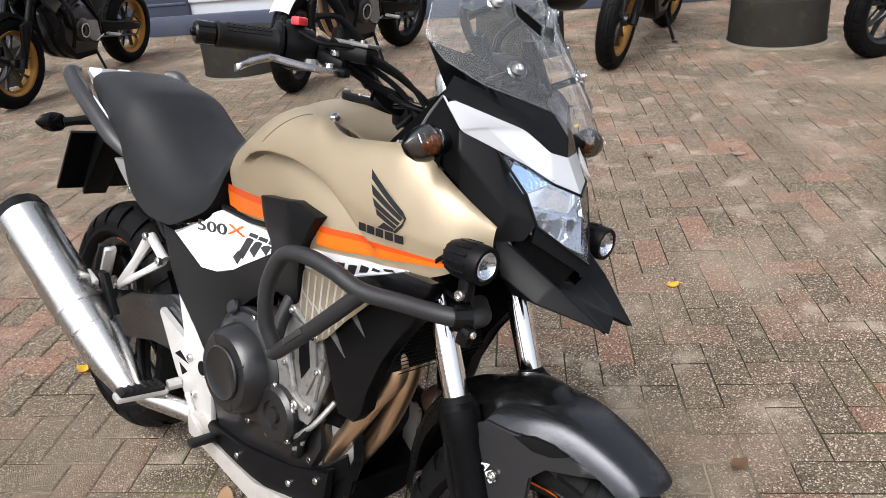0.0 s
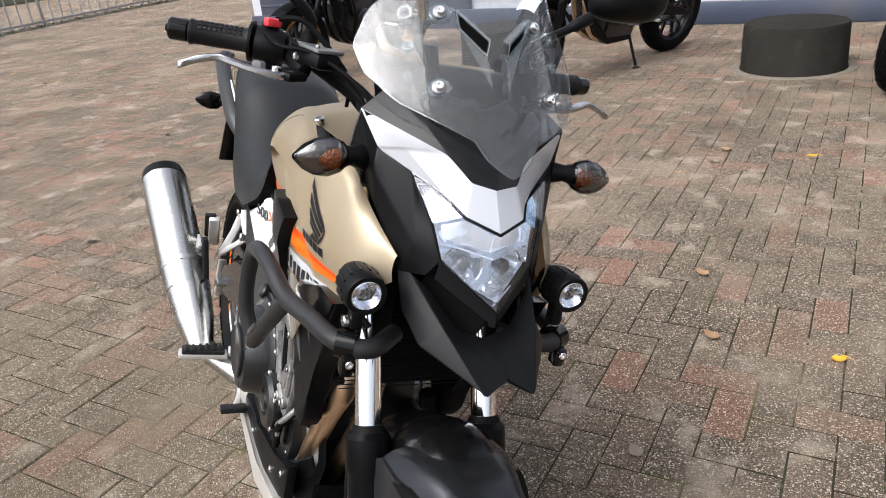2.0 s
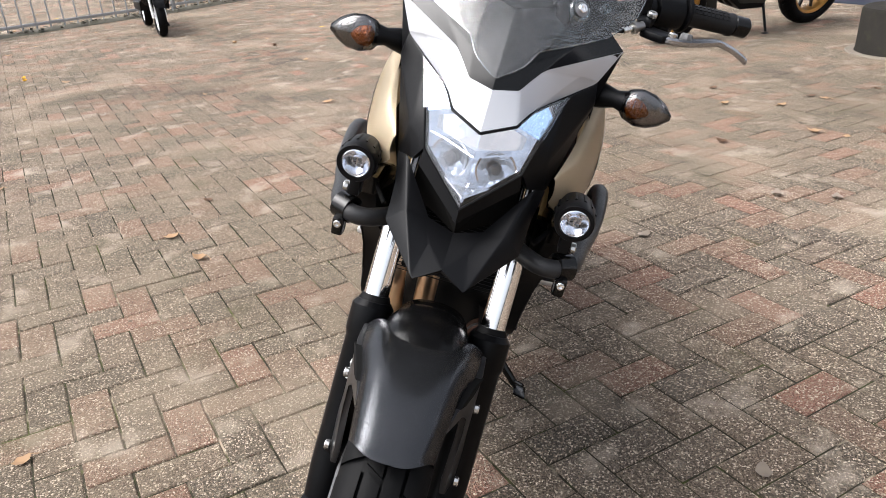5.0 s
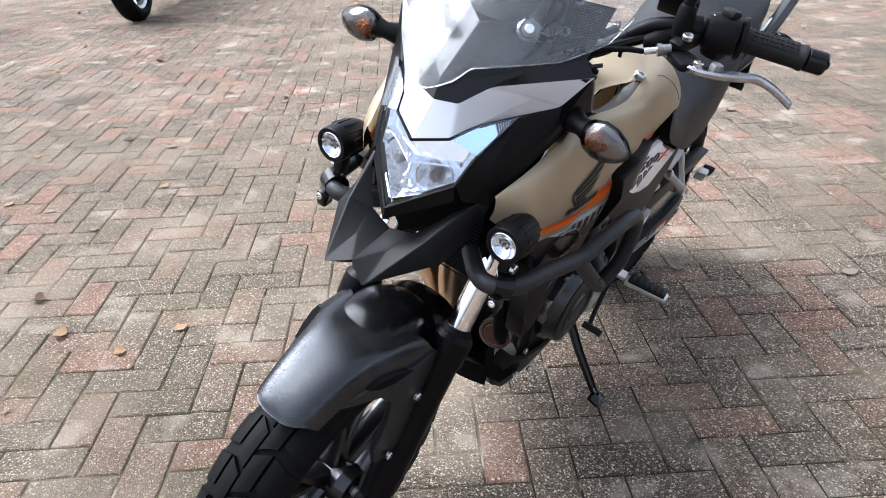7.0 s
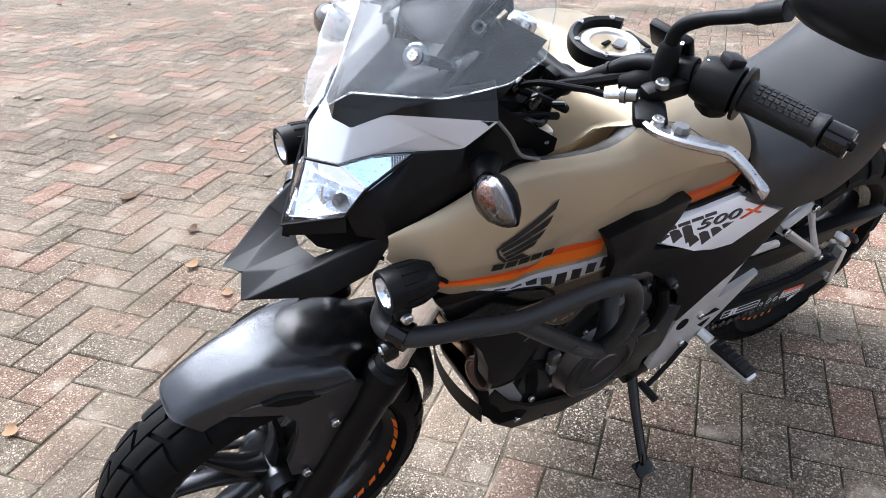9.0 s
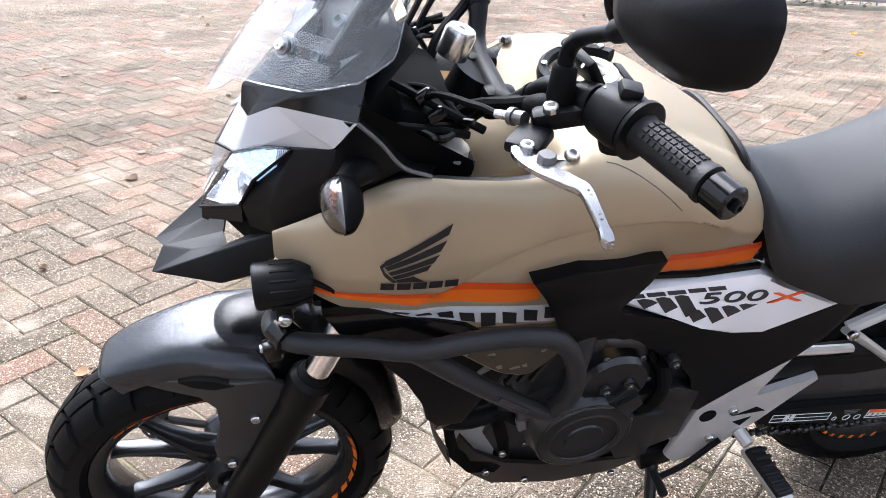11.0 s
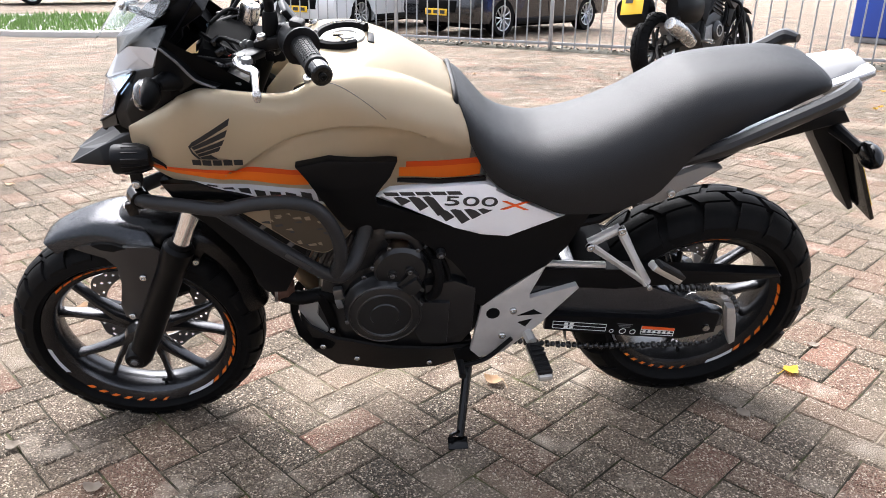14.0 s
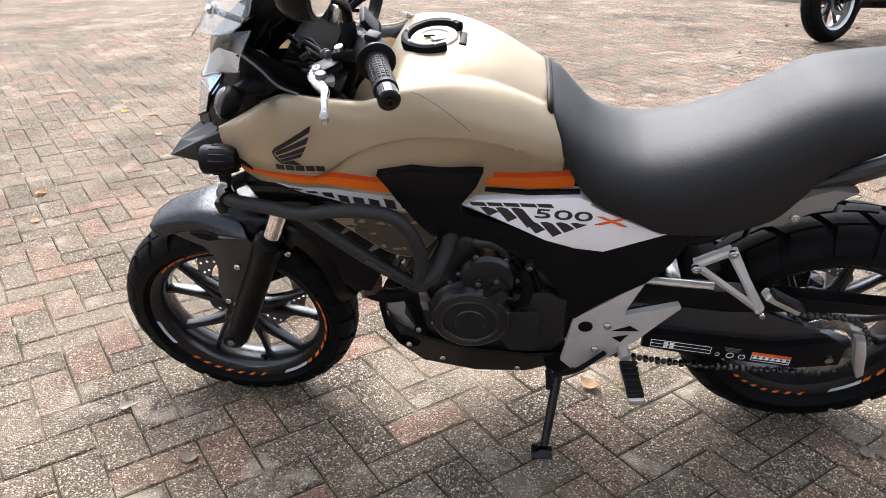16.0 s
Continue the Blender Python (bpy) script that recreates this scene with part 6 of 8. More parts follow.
for x, z in ((0.688, 0.598), (0.756, 0.556), (0.795, 0.546), (0.738, 0.517), (0.731, 0.462), (0.84, 0.497)):
    part("cover_boss", lathe(B(), [(0.0105, -0.02), (0.0105, 0.0), (0.009, 0.003), (0.0001, 0.003)], (x, 0.150, z), (0, 1, 0), 14), ENGINE, bike)
    bolt("cover_bolt", (x, 0.154, z), (0, 1, 0), 0.0055, DISC, bike)
part("cable_clip", tube(B(), rounded([(0.70, 0.14, 0.585), (0.69, 0.15, 0.54), (0.695, 0.148, 0.49), (0.71, 0.14, 0.47)], 5), 0.012, 10), RUBBER, bike)
plug = part("connector", box(B(), (0.917, 0.128, 0.480), (0.022, 0.018, 0.030), (0, 8, 0), 0.004), DISC, bike, "dull silver plug")
part("plug_clip", box(B(), (0.916, 0.128, 0.452), (0.016, 0.016, 0.028), (0, 14, 0), 0.003), INK_GREY, plug)
part("coolant_hose", tube(B(), rounded([(1.06, 0.09, 0.55), (1.055, 0.105, 0.475), (1.01, 0.105, 0.45), (0.945, 0.105, 0.46), (0.91, 0.10, 0.43)], 6), 0.017, 12), RUBBER, bike, "black coolant hose")
for k in range(3):
    part("harness", tube(B(), rounded([(0.70 + 0.02 * k, 0.12, 0.60), (0.67 + 0.015 * k, 0.13, 0.54), (0.66, 0.128, 0.48 - 0.01 * k), (0.62, 0.12, 0.44)], 5), 0.007, 8), RUBBER, bike)
# right: clutch cover, timing cover
clu = part("clutch_cover", lathe(B(), [(0.112, 0.0), (0.112, 0.02), (0.104, 0.028), (0.094, 0.03), (0.086, 0.062), (0.076, 0.072), (0.0001, 0.075)], (0.735, -0.125, 0.482), (0, -1, 0), 40), ENGINE, bike, "round black clutch cover")
for k in range(9):
    a = 2 * math.pi * k / 9
    bolt("cover_bolt", (0.735 + 0.112 * math.cos(a), -0.143, 0.482 + 0.112 * math.sin(a)), (0, -1, 0), 0.0065, STEEL, clu)
part("cover_face", lathe(B(), [(0.056, 0.0), (0.056, 0.004), (0.053, 0.006), (0.050, 0.004), (0.0001, 0.004)], (0.735, -0.1985, 0.482), (0, -1, 0), 36), ENGINE, clu)
for k in range(4):
    a = 0.5 + math.pi / 2 * k
    part("cover_web", box(B(), (0.735 + 0.066 * math.cos(a), -0.196, 0.482 + 0.066 * math.sin(a)), (0.024, 0.006, 0.004), (0, -math.degrees(a), 0), 0.001), ENGINE, clu)
part("cover_flange", lathe(B(), [(0.104, 0.0), (0.122, 0.0), (0.122, 0.012), (0.118, 0.015), (0.104, 0.015)], (0.735, -0.125, 0.482), (0, -1, 0), 44, closed=True), ENGINE, clu)
tim = part("timing_cover", lathe(B(), [(0.058, 0), (0.058, 0.03), (0.05, 0.038), (0.03, 0.038), (0.028, 0.033), (0.018, 0.033), (0.016, 0.04), (0.0001, 0.04)], (0.858, -0.125, 0.432), (0, -1, 0), 30), ENGINE, bike, "small round black timing cover")
for k in range(5):
    a = 2 * math.pi * k / 5 + 0.5
    bolt("cover_bolt", (0.858 + 0.056 * math.cos(a), -0.152, 0.432 + 0.056 * math.sin(a)), (0, -1, 0), 0.0065, STEEL, tim)
side = part("cylinder_flank", slab(B(), [(0.80, 0.60), (0.90, 0.668), (0.962, 0.640), (0.982, 0.545), (0.945, 0.440), (0.83, 0.440)], -0.143, -0.128, 0.006), CASTING, bike, "bright cast flank of the cylinder block")
part("water_jacket", slab(B(), [(0.885, 0.640), (0.950, 0.622), (0.962, 0.555), (0.935, 0.500), (0.905, 0.520), (0.895, 0.575)], -0.149, -0.142, 0.004), CASTING, side)
# dark plate on the casting stands for a shaded recess
part("recess_shade", slab(B(), [(0.905, 0.622), (0.935, 0.612), (0.944, 0.560), (0.922, 0.530), (0.912, 0.560)], -0.1505, -0.1488, 0.001), DARK, side)
for a, b in (((0.885, 0.655), (0.955, 0.625)), ((0.868, 0.590), (0.900, 0.500)), ((0.975, 0.585), (0.958, 0.500)), ((0.90, 0.49), (0.95, 0.47))):
    part("casting_rib", tube(B(), [(a[0], -0.146, a[1]), (b[0], -0.146, b[1])], 0.006, 8), CASTING, side)
for x, z in ((0.884, 0.652), (0.953, 0.622), (0.968, 0.560), (0.945, 0.478), (0.905, 0.470), (0.872, 0.545)):
    boss = part("casting_boss", lathe(B(), [(0.010, -0.012), (0.010, 0.004), (0.008, 0.006), (0.0001, 0.006)], (x, -0.146, z), (0, -1, 0), 14), CASTING, side)
    bolt("boss_bolt", (x, -0.151, z), (0, -1, 0), 0.006, STEEL, boss)
for k in range(4):
    part("small_hose", tube(B(), rounded([(0.985 - 0.012 * k, -0.118, 0.50 - 0.02 * k), (0.965 - 0.01 * k, -0.145, 0.455 - 0.01 * k), (0.935, -0.150, 0.425 - 0.014 * k), (0.905, -0.140, 0.40 - 0.012 * k)], 5), 0.0055 + 0.002 * (k % 2), 8), (CASTING, RUBBER)[k % 2], bike)
part("oil_filler", lathe(B(), [(0.016, 0), (0.016, 0.02), (0.013, 0.024), (0.0001, 0.024)], (0.68, -0.13, 0.585), (0, -1, 0.5), 14), ENGINE, bike)
for y, hp in ((-0.09, ((0.985, 0.67), (1.07, 0.655), (1.108, 0.60), (1.056, 0.523), (0.98, 0.407), (0.923, 0.315), (0.84, 0.262), (0.62, 0.25))),
              (-0.03, ((0.985, 0.66), (1.06, 0.64), (1.085, 0.59), (1.042, 0.468), (0.975, 0.362), (0.925, 0.285), (0.84, 0.255), (0.62, 0.25)))):
    hp = rounded([(x, y, z) for x, z in hp], 7)
    part("exhaust_header", tube(B(), hp, 0.0195, 16), BRONZE, bike, "heat-tinted exhaust header pipe")
part("mid_pipe", tube(B(), rounded([(0.62, -0.08, 0.25), (0.50, -0.12, 0.27), (0.42, -0.19, 0.30), (0.37, -0.225, 0.325)], 6), 0.026, 14), STEEL, bike)
MUF0, MUF1 = Vector((0.40, -0.222, 0.312)), Vector((-0.075, -0.30, 0.648))
md = (MUF1 - MUF0).normalized()
ml = (MUF1 - MUF0).length
muf = part("muffler", tube(B(), [MUF0 + md * k * ml for k in (0.30, 0.40, 0.43, 0.435, 0.93)], [0.056, 0.058, 0.059, 0.0605, 0.0605], 28, squash=1.05), STEEL, bike, "brushed steel silencer")
part("muffler_cone", tube(B(), [MUF0 + md * k * ml for k in (-0.02, 0.05, 0.15, 0.30, 0.41)], [0.028, 0.036, 0.048, 0.056, 0.058], 28), STEEL, muf)
part("muffler_band", tube(B(), [MUF0 + md * k * ml for k in (0.405, 0.41, 0.43, 0.435)], [0.058, 0.0625, 0.0625, 0.059], 28), STEEL, muf)
part("end_cap", tube(B(), [MUF0 + md * k * ml for k in (0.925, 0.93, 0.985, 1.0, 1.0)], [0.060, 0.062, 0.055, 0.045, 0.026], 28), BLACK, muf, "black silencer end cap")
part("heat_shield", slab(B(), [(0.29, 0.46), (0.23, 0.545), (0.20, 0.545), (0.245, 0.44)], -0.215, -0.20, 0.003), BLACK, muf)
part("muffler_bracket", slab(B(), [(0.20, 0.52), (0.15, 0.535), (0.125, 0.50), (0.155, 0.46), (0.19, 0.47)], -0.222, -0.212, 0.003), SILVER, muf)
# belly pan
pan = part("belly_pan", loft(B(), [[Vector((x, w * c, z + (0.0 if abs(c) < 0.9 else h))) for c in (-1, -0.8, 0.8, 1)] + [Vector((x, w * c * 0.97, z + 0.006 + (h if abs(c) > 0.9 else 0.0))) for c in (1, 0.8, -0.8, -1)] for x, w, z, h in ((1.01, 0.10, 0.325, 0.07), (0.985, 0.12, 0.27, 0.10), (0.93, 0.128, 0.225, 0.11), (0.80, 0.13, 0.198, 0.10), (0.68, 0.125, 0.198, 0.085), (0.58, 0.11, 0.225, 0.05))]), BLACK, bike, "black belly pan")
for sd in (1, -1):
    outer = [(1.028, 0.458), (0.990, 0.468), (0.950, 0.472), (0.930, 0.410), (0.918, 0.340), (0.940, 0.300), (0.985, 0.290), (1.022, 0.318), (1.034, 0.390)]
    inner = [(1.012, 0.438), (0.988, 0.446), (0.966, 0.450), (0.952, 0.405), (0.940, 0.362), (0.955, 0.345), (0.984, 0.336), (1.006, 0.348), (1.016, 0.390)]
    nb = B()
    lean = lambda x: 0.124 - 0.55 * max(0, x - 0.965) - 1.5 * max(0, x - 0.965) ** 2
    o, n = [nb.verts.new((x, sd * lean(x), z)) for x, z in outer], [nb.verts.new((x, sd * (lean(x) - 0.004), z)) for x, z in inner]
    fs = [nb.faces.new((o[k], o[(k + 1) % 9], n[(k + 1) % 9], n[k])) for k in range(9)]
    bmesh.ops.solidify(nb, geom=fs, thickness=0.008)
    bmesh.ops.bevel(nb, geom=nb.edges[:], offset=0.0015, segments=2, affect="EDGES")
    nose = part("pan_nose", nb, BLACK, pan, "black framed scoop of the belly pan", crease=50)
    part("pan_duct", sheet(B(), lambda u, v: Vector((1.014 - 0.068 * u, sd * (0.078 + 0.034 * u), 0.340 + 0.112 * v)), 6, 6, 0.003), SILVER, nose, "pale grey duct inside the scoop")
    bolt("nose_screw", (0.935, sd * 0.124, 0.362), (0, sd, 0), 0.007, STEEL, nose)
part("pan_lip", sheet(B(), lambda u, v: Vector((1.012 + 0.020 * (1 - (2 * u - 1) ** 2) + 0.012 * v, (2 * u - 1) * 0.092, 0.285 + 0.062 * v)), 14, 5, 0.006), BLACK, pan)
part("pan_side", slab(B(), [(1.01, 0.38), (0.90, 0.33), (0.72, 0.30), (0.60, 0.30), (0.58, 0.27), (0.72, 0.245), (0.90, 0.25), (1.0, 0.30)], -0.142, -0.122, 0.006), BLACK, pan)
part("pan_stripe", slab(B(), [(0.96, 0.285), (0.80, 0.245), (0.62, 0.262), (0.58, 0.30), (0.52, 0.30), (0.53, 0.245), (0.80, 0.20), (0.97, 0.245)], -0.152, -0.126, 0.006), PALE_METAL, pan, "pale silver belly stripe")
for x, z in ((0.98, 0.345), (0.90, 0.30), (0.72, 0.275)):
    bolt("pan_screw", (x, -0.142, z), (0, -1, 0), 0.007, STEEL, pan)
    bolt("pan_screw", (x - 0.02, 0.128, z - 0.03), (0, 1, 0), 0.007, STEEL, pan)

# ---- footrests, swing arm, chain, stand ----
for s in (1, -1):
    heel = part("heel_plate", slab(B(), [(0.437, 0.553), (0.582, 0.430), (0.60, 0.285), (0.575, 0.258), (0.515, 0.275), (0.435, 0.365), (0.352, 0.475), (0.36, 0.488), (0.47, 0.445), (0.475, 0.462)], s * 0.122, s * 0.136, 0.004), SILVER, bike, "silver painted heel plate")
    # dark plates on the heel plate stand for its shaded cut-outs
    part("heel_cut", slab(B(), [(0.494, 0.396), (0.455, 0.415), (0.431, 0.399)], s * 0.1355, s * 0.1372, 0.0005), DARK, heel)
    part("heel_hole", lathe(B(), [(0.0165, 0), (0.0165, 0.0015), (0.0001, 0.0015)], (0.553, s * 0.136, 0.407), (0, s, 0), 18), DARK, heel)
    part("heel_window", slab(B(), [(0.49, 0.375), (0.455, 0.385), (0.47, 0.36)], s * 0.1358, s * 0.1375, 0), DARK, heel)
    for x, z in ((0.505, 0.415), (0.525, 0.335)):
        bolt("heel_bolt", (x, s * 0.136, z), (0, s, 0), 0.009, STEEL, heel)
    peg = part("foot_peg", tube(B(), [(0.462, s * 0.135, 0.338), (0.455, s * 0.165, 0.334)], 0.013, 10), ALU, bike, "aluminium foot peg with rubber pad")
    part("peg_body", box(B(), (0.45, s * 0.225, 0.327), (0.034, 0.115, 0.016), (0, 0, s * 6), 0.005), ALU, peg)
    pb = B()
    box(pb, (0.45, s * 0.225, 0.338), (0.036, 0.10, 0.012), (0, 0, s * 6), 0.004)
    pad = part("peg_rubber", pb, GRIP, peg)
    for k in range(6):
        part("rubber_rib", box(B(), (0.45, s * (0.185 + 0.016 * k), 0.345), (0.034, 0.008, 0.006), (0, 0, s * 6), 0.002), GRIP, pad)
    br = part("rear_peg_hanger", tube(B(), [(0.345, s * 0.122, 0.598), (0.28, s * 0.125, 0.642)], 0.012, 10), SILVER, bike, "silver cast hanger of the rear footrest")
    part("hanger_arm", tube(B(), [(0.345, s * 0.124, 0.596), (0.27, s * 0.14, 0.548), (0.198, s * 0.157, 0.502)], [0.014, 0.011, 0.013], 10, squash=0.6), SILVER, br)
    part("hanger_arm", tube(B(), [(0.28, s * 0.126, 0.640), (0.24, s * 0.14, 0.572), (0.198, s * 0.157, 0.502)], [0.014, 0.011, 0.013], 10, squash=0.6), SILVER, br)
    for x, z in ((0.345, 0.597), (0.28, 0.641), (0.196, 0.499)):
        bolt("hanger_bolt", (x, s * 0.134 if z > 0.55 else s * 0.168, z), (0, s, 0), 0.010 if z > 0.55 else 0.007, STEEL, br)
    part("rear_peg", box(B(), (0.172, s * 0.18, 0.553), (0.105, 0.028, 0.018), (0, -58, s * 10) if s < 0 else (0, -35, 12), 0.005), ALU, br)
    part("rear_peg_rubber", box(B(), (0.168, s * 0.19, 0.568), (0.09, 0.03, 0.012), (0, -58, s * 10) if s < 0 else (0, -35, 12), 0.004), GRIP, br)
    arm = part("swing_arm", slab(B(), [(0.50, 0.475), (0.36, 0.515), (0.16, 0.465), (0.02, 0.385), (-0.05, 0.36), (-0.055, 0.315), (0.02, 0.30), (0.10, 0.325), (0.28, 0.385), (0.46, 0.385), (0.52, 0.43)], s * 0.085, s * 0.118, 0.010), FENDER, bike, "black box-section swing arm")
    part("axle_nut", lathe(B(), [(0.016, 0), (0.016, 0.014), (0.010, 0.016), (0.010, 0.024), (0.0001, 0.024)], (0, s * 0.118, 0.332), (0, s, 0), 6), STEEL, arm)
    part("chain_adjuster", slab(B(), [(-0.048, 0.385), (-0.072, 0.380), (-0.088, 0.330), (-0.104, 0.264), (-0.092, 0.252), (-0.076, 0.285), (-0.062, 0.335)], s * 0.100, s * 0.124, 0.004), ALU, arm, "pale cast end of the swing arm")
part("swing_arm_bridge", box(B(), (0.36, 0, 0.45), (0.06, 0.18, 0.06), (0, 15, 0), 0.012), FENDER, bike)
part("arm_top_trim", tube(B(), [(0.46, 0.105, 0.532), (0.36, 0.11, 0.528), (0.29, 0.11, 0.522)], 0.009, 8), ALU, bike, "silver edge of the chain guard")
part("chain_guard", slab(B(), [(0.47, 0.525), (0.30, 0.52), (0.06, 0.505), (-0.155, 0.487), (-0.165, 0.478), (-0.05, 0.462), (0.12, 0.472), (0.25, 0.455), (0.46, 0.475)], 0.088, 0.122, 0.006), BLACK, bike, "black chain guard")
low = part("chain_case", slab(B(), [(0.42, 0.395), (0.12, 0.36), (0.02, 0.385), (-0.03, 0.37), (-0.03, 0.31), (0.06, 0.292), (0.30, 0.325), (0.42, 0.345)], 0.119, 0.134, 0.004), BLACK, bike, "black chain cover with stickers")
def frame_lines(name, x0, x1, z, h, slope, t, extra=()):
    """A thin pale outline on the chain cover, from x0 back to x1, with inner lines at shares of its height."""
    at = lambda x, f: (x, z + slope * (x - x0) + h * f)
    lines = [((x0, 0), (x1, 0)), ((x0, 1), (x1, 1)), ((x0, 0), (x0, 1)), ((x1, 0), (x1, 1))] + [((x0, f), (x1, f)) for f in extra]
    for (a, f), (b, g) in lines:
        (xa, za), (xb, zb) = at(a, f), at(b, g)
        part(name, tube(B(), [(xa, 0.1345, za), (xb, 0.1345, zb)], t, 4), LABEL, low)


SLOPE = 0.137
frame_lines("sticker_line", 0.400, 0.262, 0.350, 0.022, SLOPE, 0.0007, (0.5,))
for x in (0.366, 0.352):
    for f in (0.25, 0.75):
        part("sticker_mark", box(B(), (x, 0.1348, 0.350 + SLOPE * (x - 0.40) + 0.022 * f), (0.010, 0.0008, 0.007), (0, -8, 0), 0.0003), LABEL, low)
for k in range(3):
    x = 0.214
    part("sticker_mark", box(B(), (x, 0.1348, 0.352 - 0.005 * k), (0.040 - 0.006 * k, 0.0008, 0.0022), (0, -8, 0), 0), INK_GREY, low)
for x, z, r in ((0.246, 0.331, 0.0055), (0.217, 0.329, 0.0090), (0.190, 0.325, 0.0080)):
    part("sticker_mark", lathe(B(), [(r * 0.78, 0), (r, 0), (r, 0.0008), (r * 0.78, 0.0008)], (x, 0.1348, z), (0, 1, 0), 22, closed=True), LABEL, low)
frame_lines("sticker_line", 0.168, 0.080, 0.316, 0.026, SLOPE, 0.0008, (0.30, 0.62))
part("sticker", slab(B(), [(0.168, 0.343), (0.080, 0.331), (0.080, 0.3225), (0.168, 0.3345)], 0.1345, 0.1353, 0), DEEP_ORANGE, low, "orange sticker head")
for k in range(6):
    x = 0.160 - 0.0135 * k
    part("sticker_mark", box(B(), (x, 0.1348, 0.326 + SLOPE * (x - 0.168)), (0.0075, 0.0008, 0.0085), (0, -8 + 9 * (k % 3), 0), 0.0003), LABEL, low)
ch = B()
spr = 0.095
round_end = [(spr * math.cos(a), 0.332 + spr * math.sin(a)) for a in (math.pi / 2 + math.pi * k / 18 for k in range(19))]
path = [(0.58 - 0.58 * k / 40, 0.452 - 0.025 * k / 40) for k in range(40)] + round_end + [(0.58 * k / 40, 0.237 + 0.055 * k / 40 - 0.02 * math.sin(math.pi * k / 40)) for k in range(1, 41)]
for i, (x, z) in enumerate(path):
    x2, z2 = path[min(i + 1, len(path) - 1)]
    ang = math.degrees(math.atan2(z2 - z, x2 - x)) if i < len(path) - 1 else 0
    box(ch, (x, 0.095, z), (0.0125, 0.018 if i % 2 else 0.012, 0.013), (0, -ang, 0), 0.003, 1)
part("chain", ch, ENGINE, bike, "dark drive chain")
sp = lathe(B(), [(0.06, -0.003), (0.092, -0.003), (0.092, 0.003), (0.06, 0.003)], (0, 0.095, 0.332), (0, 1, 0), 44, closed=True)
part("sprocket", sp, STEEL, bike)
part("rear_axle", tube(B(), [(0, -0.11, 0.332), (0, 0.11, 0.332)], 0.011, 10), ALU, bike)
part("rear_caliper", box(B(), (0.10, -0.085, 0.40), (0.09, 0.045, 0.05), (0, 25, 0), 0.01), BLACK, bike)
part("rear_hugger", sheet(B(), lambda u, v: Vector((0.345 * math.cos(radians(38 - 60 * u)), (2 * v - 1) * 0.078, 0.332 + 0.345 * math.sin(radians(38 - 60 * u)))), 16, 6, 0.003), BLACK, bike, "black inner mudguard")
part("shock_linkage", tube(B(), [(0.42, 0, 0.70), (0.40, 0, 0.42)], 0.035, 12), BLACK, bike)
stand = part("side_stand", tube(B(), [(0.595, 0.10, 0.235), (0.61, 0.165, 0.165), (0.628, 0.245, 0.092)], [0.013, 0.0115, 0.0105], 10), GLOSS, bike, "black side stand")
part("stand_foot", box(B(), (0.634, 0.258, 0.082), (0.05, 0.034, 0.008), (-16, 0, 0), 0.003), GLOSS, stand)
part("stand_spur", tube(B(), [(0.625, 0.235, 0.103), (0.655, 0.26, 0.115)], 0.005, 8), GLOSS, stand)
part("stand_bracket", box(B(), (0.60, 0.105, 0.25), (0.07, 0.03, 0.06), (0, 15, 0), 0.008), BLACK, bike)
part("shift_lever", tube(B(), rounded([(0.50, 0.14, 0.325), (0.56, 0.15, 0.27), (0.625, 0.165, 0.262)], 5), 0.006, 8), BLACK, bike)
part("shift_rubber", tube(B(), [(0.625, 0.15, 0.262), (0.625, 0.20, 0.262)], 0.009, 10), GRIP, bike)
part("brake_pedal", tube(B(), rounded([(0.50, -0.14, 0.325), (0.56, -0.15, 0.28), (0.62, -0.17, 0.275)], 5), 0.007, 8), ALU, bike)
part("brake_pedal_pad", box(B(), (0.63, -0.175, 0.278), (0.025, 0.06, 0.014), (0, 0, 0), 0.004), GRIP, bike)
MORTAR = material("crumbling_mortar", (0.12, 0.10, 0.078), 0.9, scale=60, vary=0.35, bump=0.8, dirt=0.5, dirt_color=(0.1, 0.085, 0.06))

# ---- the yard ----
ROW = Vector((0.76, 0.65, 0)).normalized()
OUT = Vector((-0.65, 0.76, 0)).normalized()
ROW_DEG = math.degrees(math.atan2(ROW.y, ROW.x))


def on_row(s, n, z=0.0):
    p = ROW * s + OUT * n
    return (p.x, p.y, z)


PANEL_WHITE = material("white_wall_panel", (0.5, 0.52, 0.56), 0.4, scale=3, vary=0.06, dirt=0.15)
BLUE_GREY = material("blue_grey_metal", (0.045, 0.055, 0.085), 0.4, 0.2, scale=5, vary=0.2, dirt=0.2)
GALV = material("galvanised_steel", (0.36, 0.37, 0.38), 0.45, 0.7, scale=60, vary=0.2, dirt=0.15)
CAR_BLACK = material("black_car_paint", (0.012, 0.012, 0.014), 0.2, 0.2, scale=4, coat=0.6)
CAR_WHITE = material("white_car_paint", (0.72, 0.73, 0.75), 0.25, scale=4, vary=0.03, coat=0.5)
BLUE = material("blue_container_paint", (0.02, 0.06, 0.32), 0.4, scale=6, vary=0.2)
GRASS = material("grass_blades", (0.09, 0.17, 0.03), 0.7, scale=30, vary=0.4)
SOIL = material("dark_soil", (0.05, 0.045, 0.03), 0.95, scale=20, vary=0.4, bump=0.6)
KERB = material("pale_kerb", (0.5, 0.48, 0.45), 0.8, scale=30, vary=0.15)
PLATE = material("yellow_plate_paint", (0.8, 0.5, 0.02), 0.4)
GOLD = material("gold_rim", (0.30, 0.15, 0.03), 0.42, 0.6, scale=60)
ALLOY = material("bright_alloy", (0.6, 0.6, 0.6), 0.3, 0.8, scale=60)
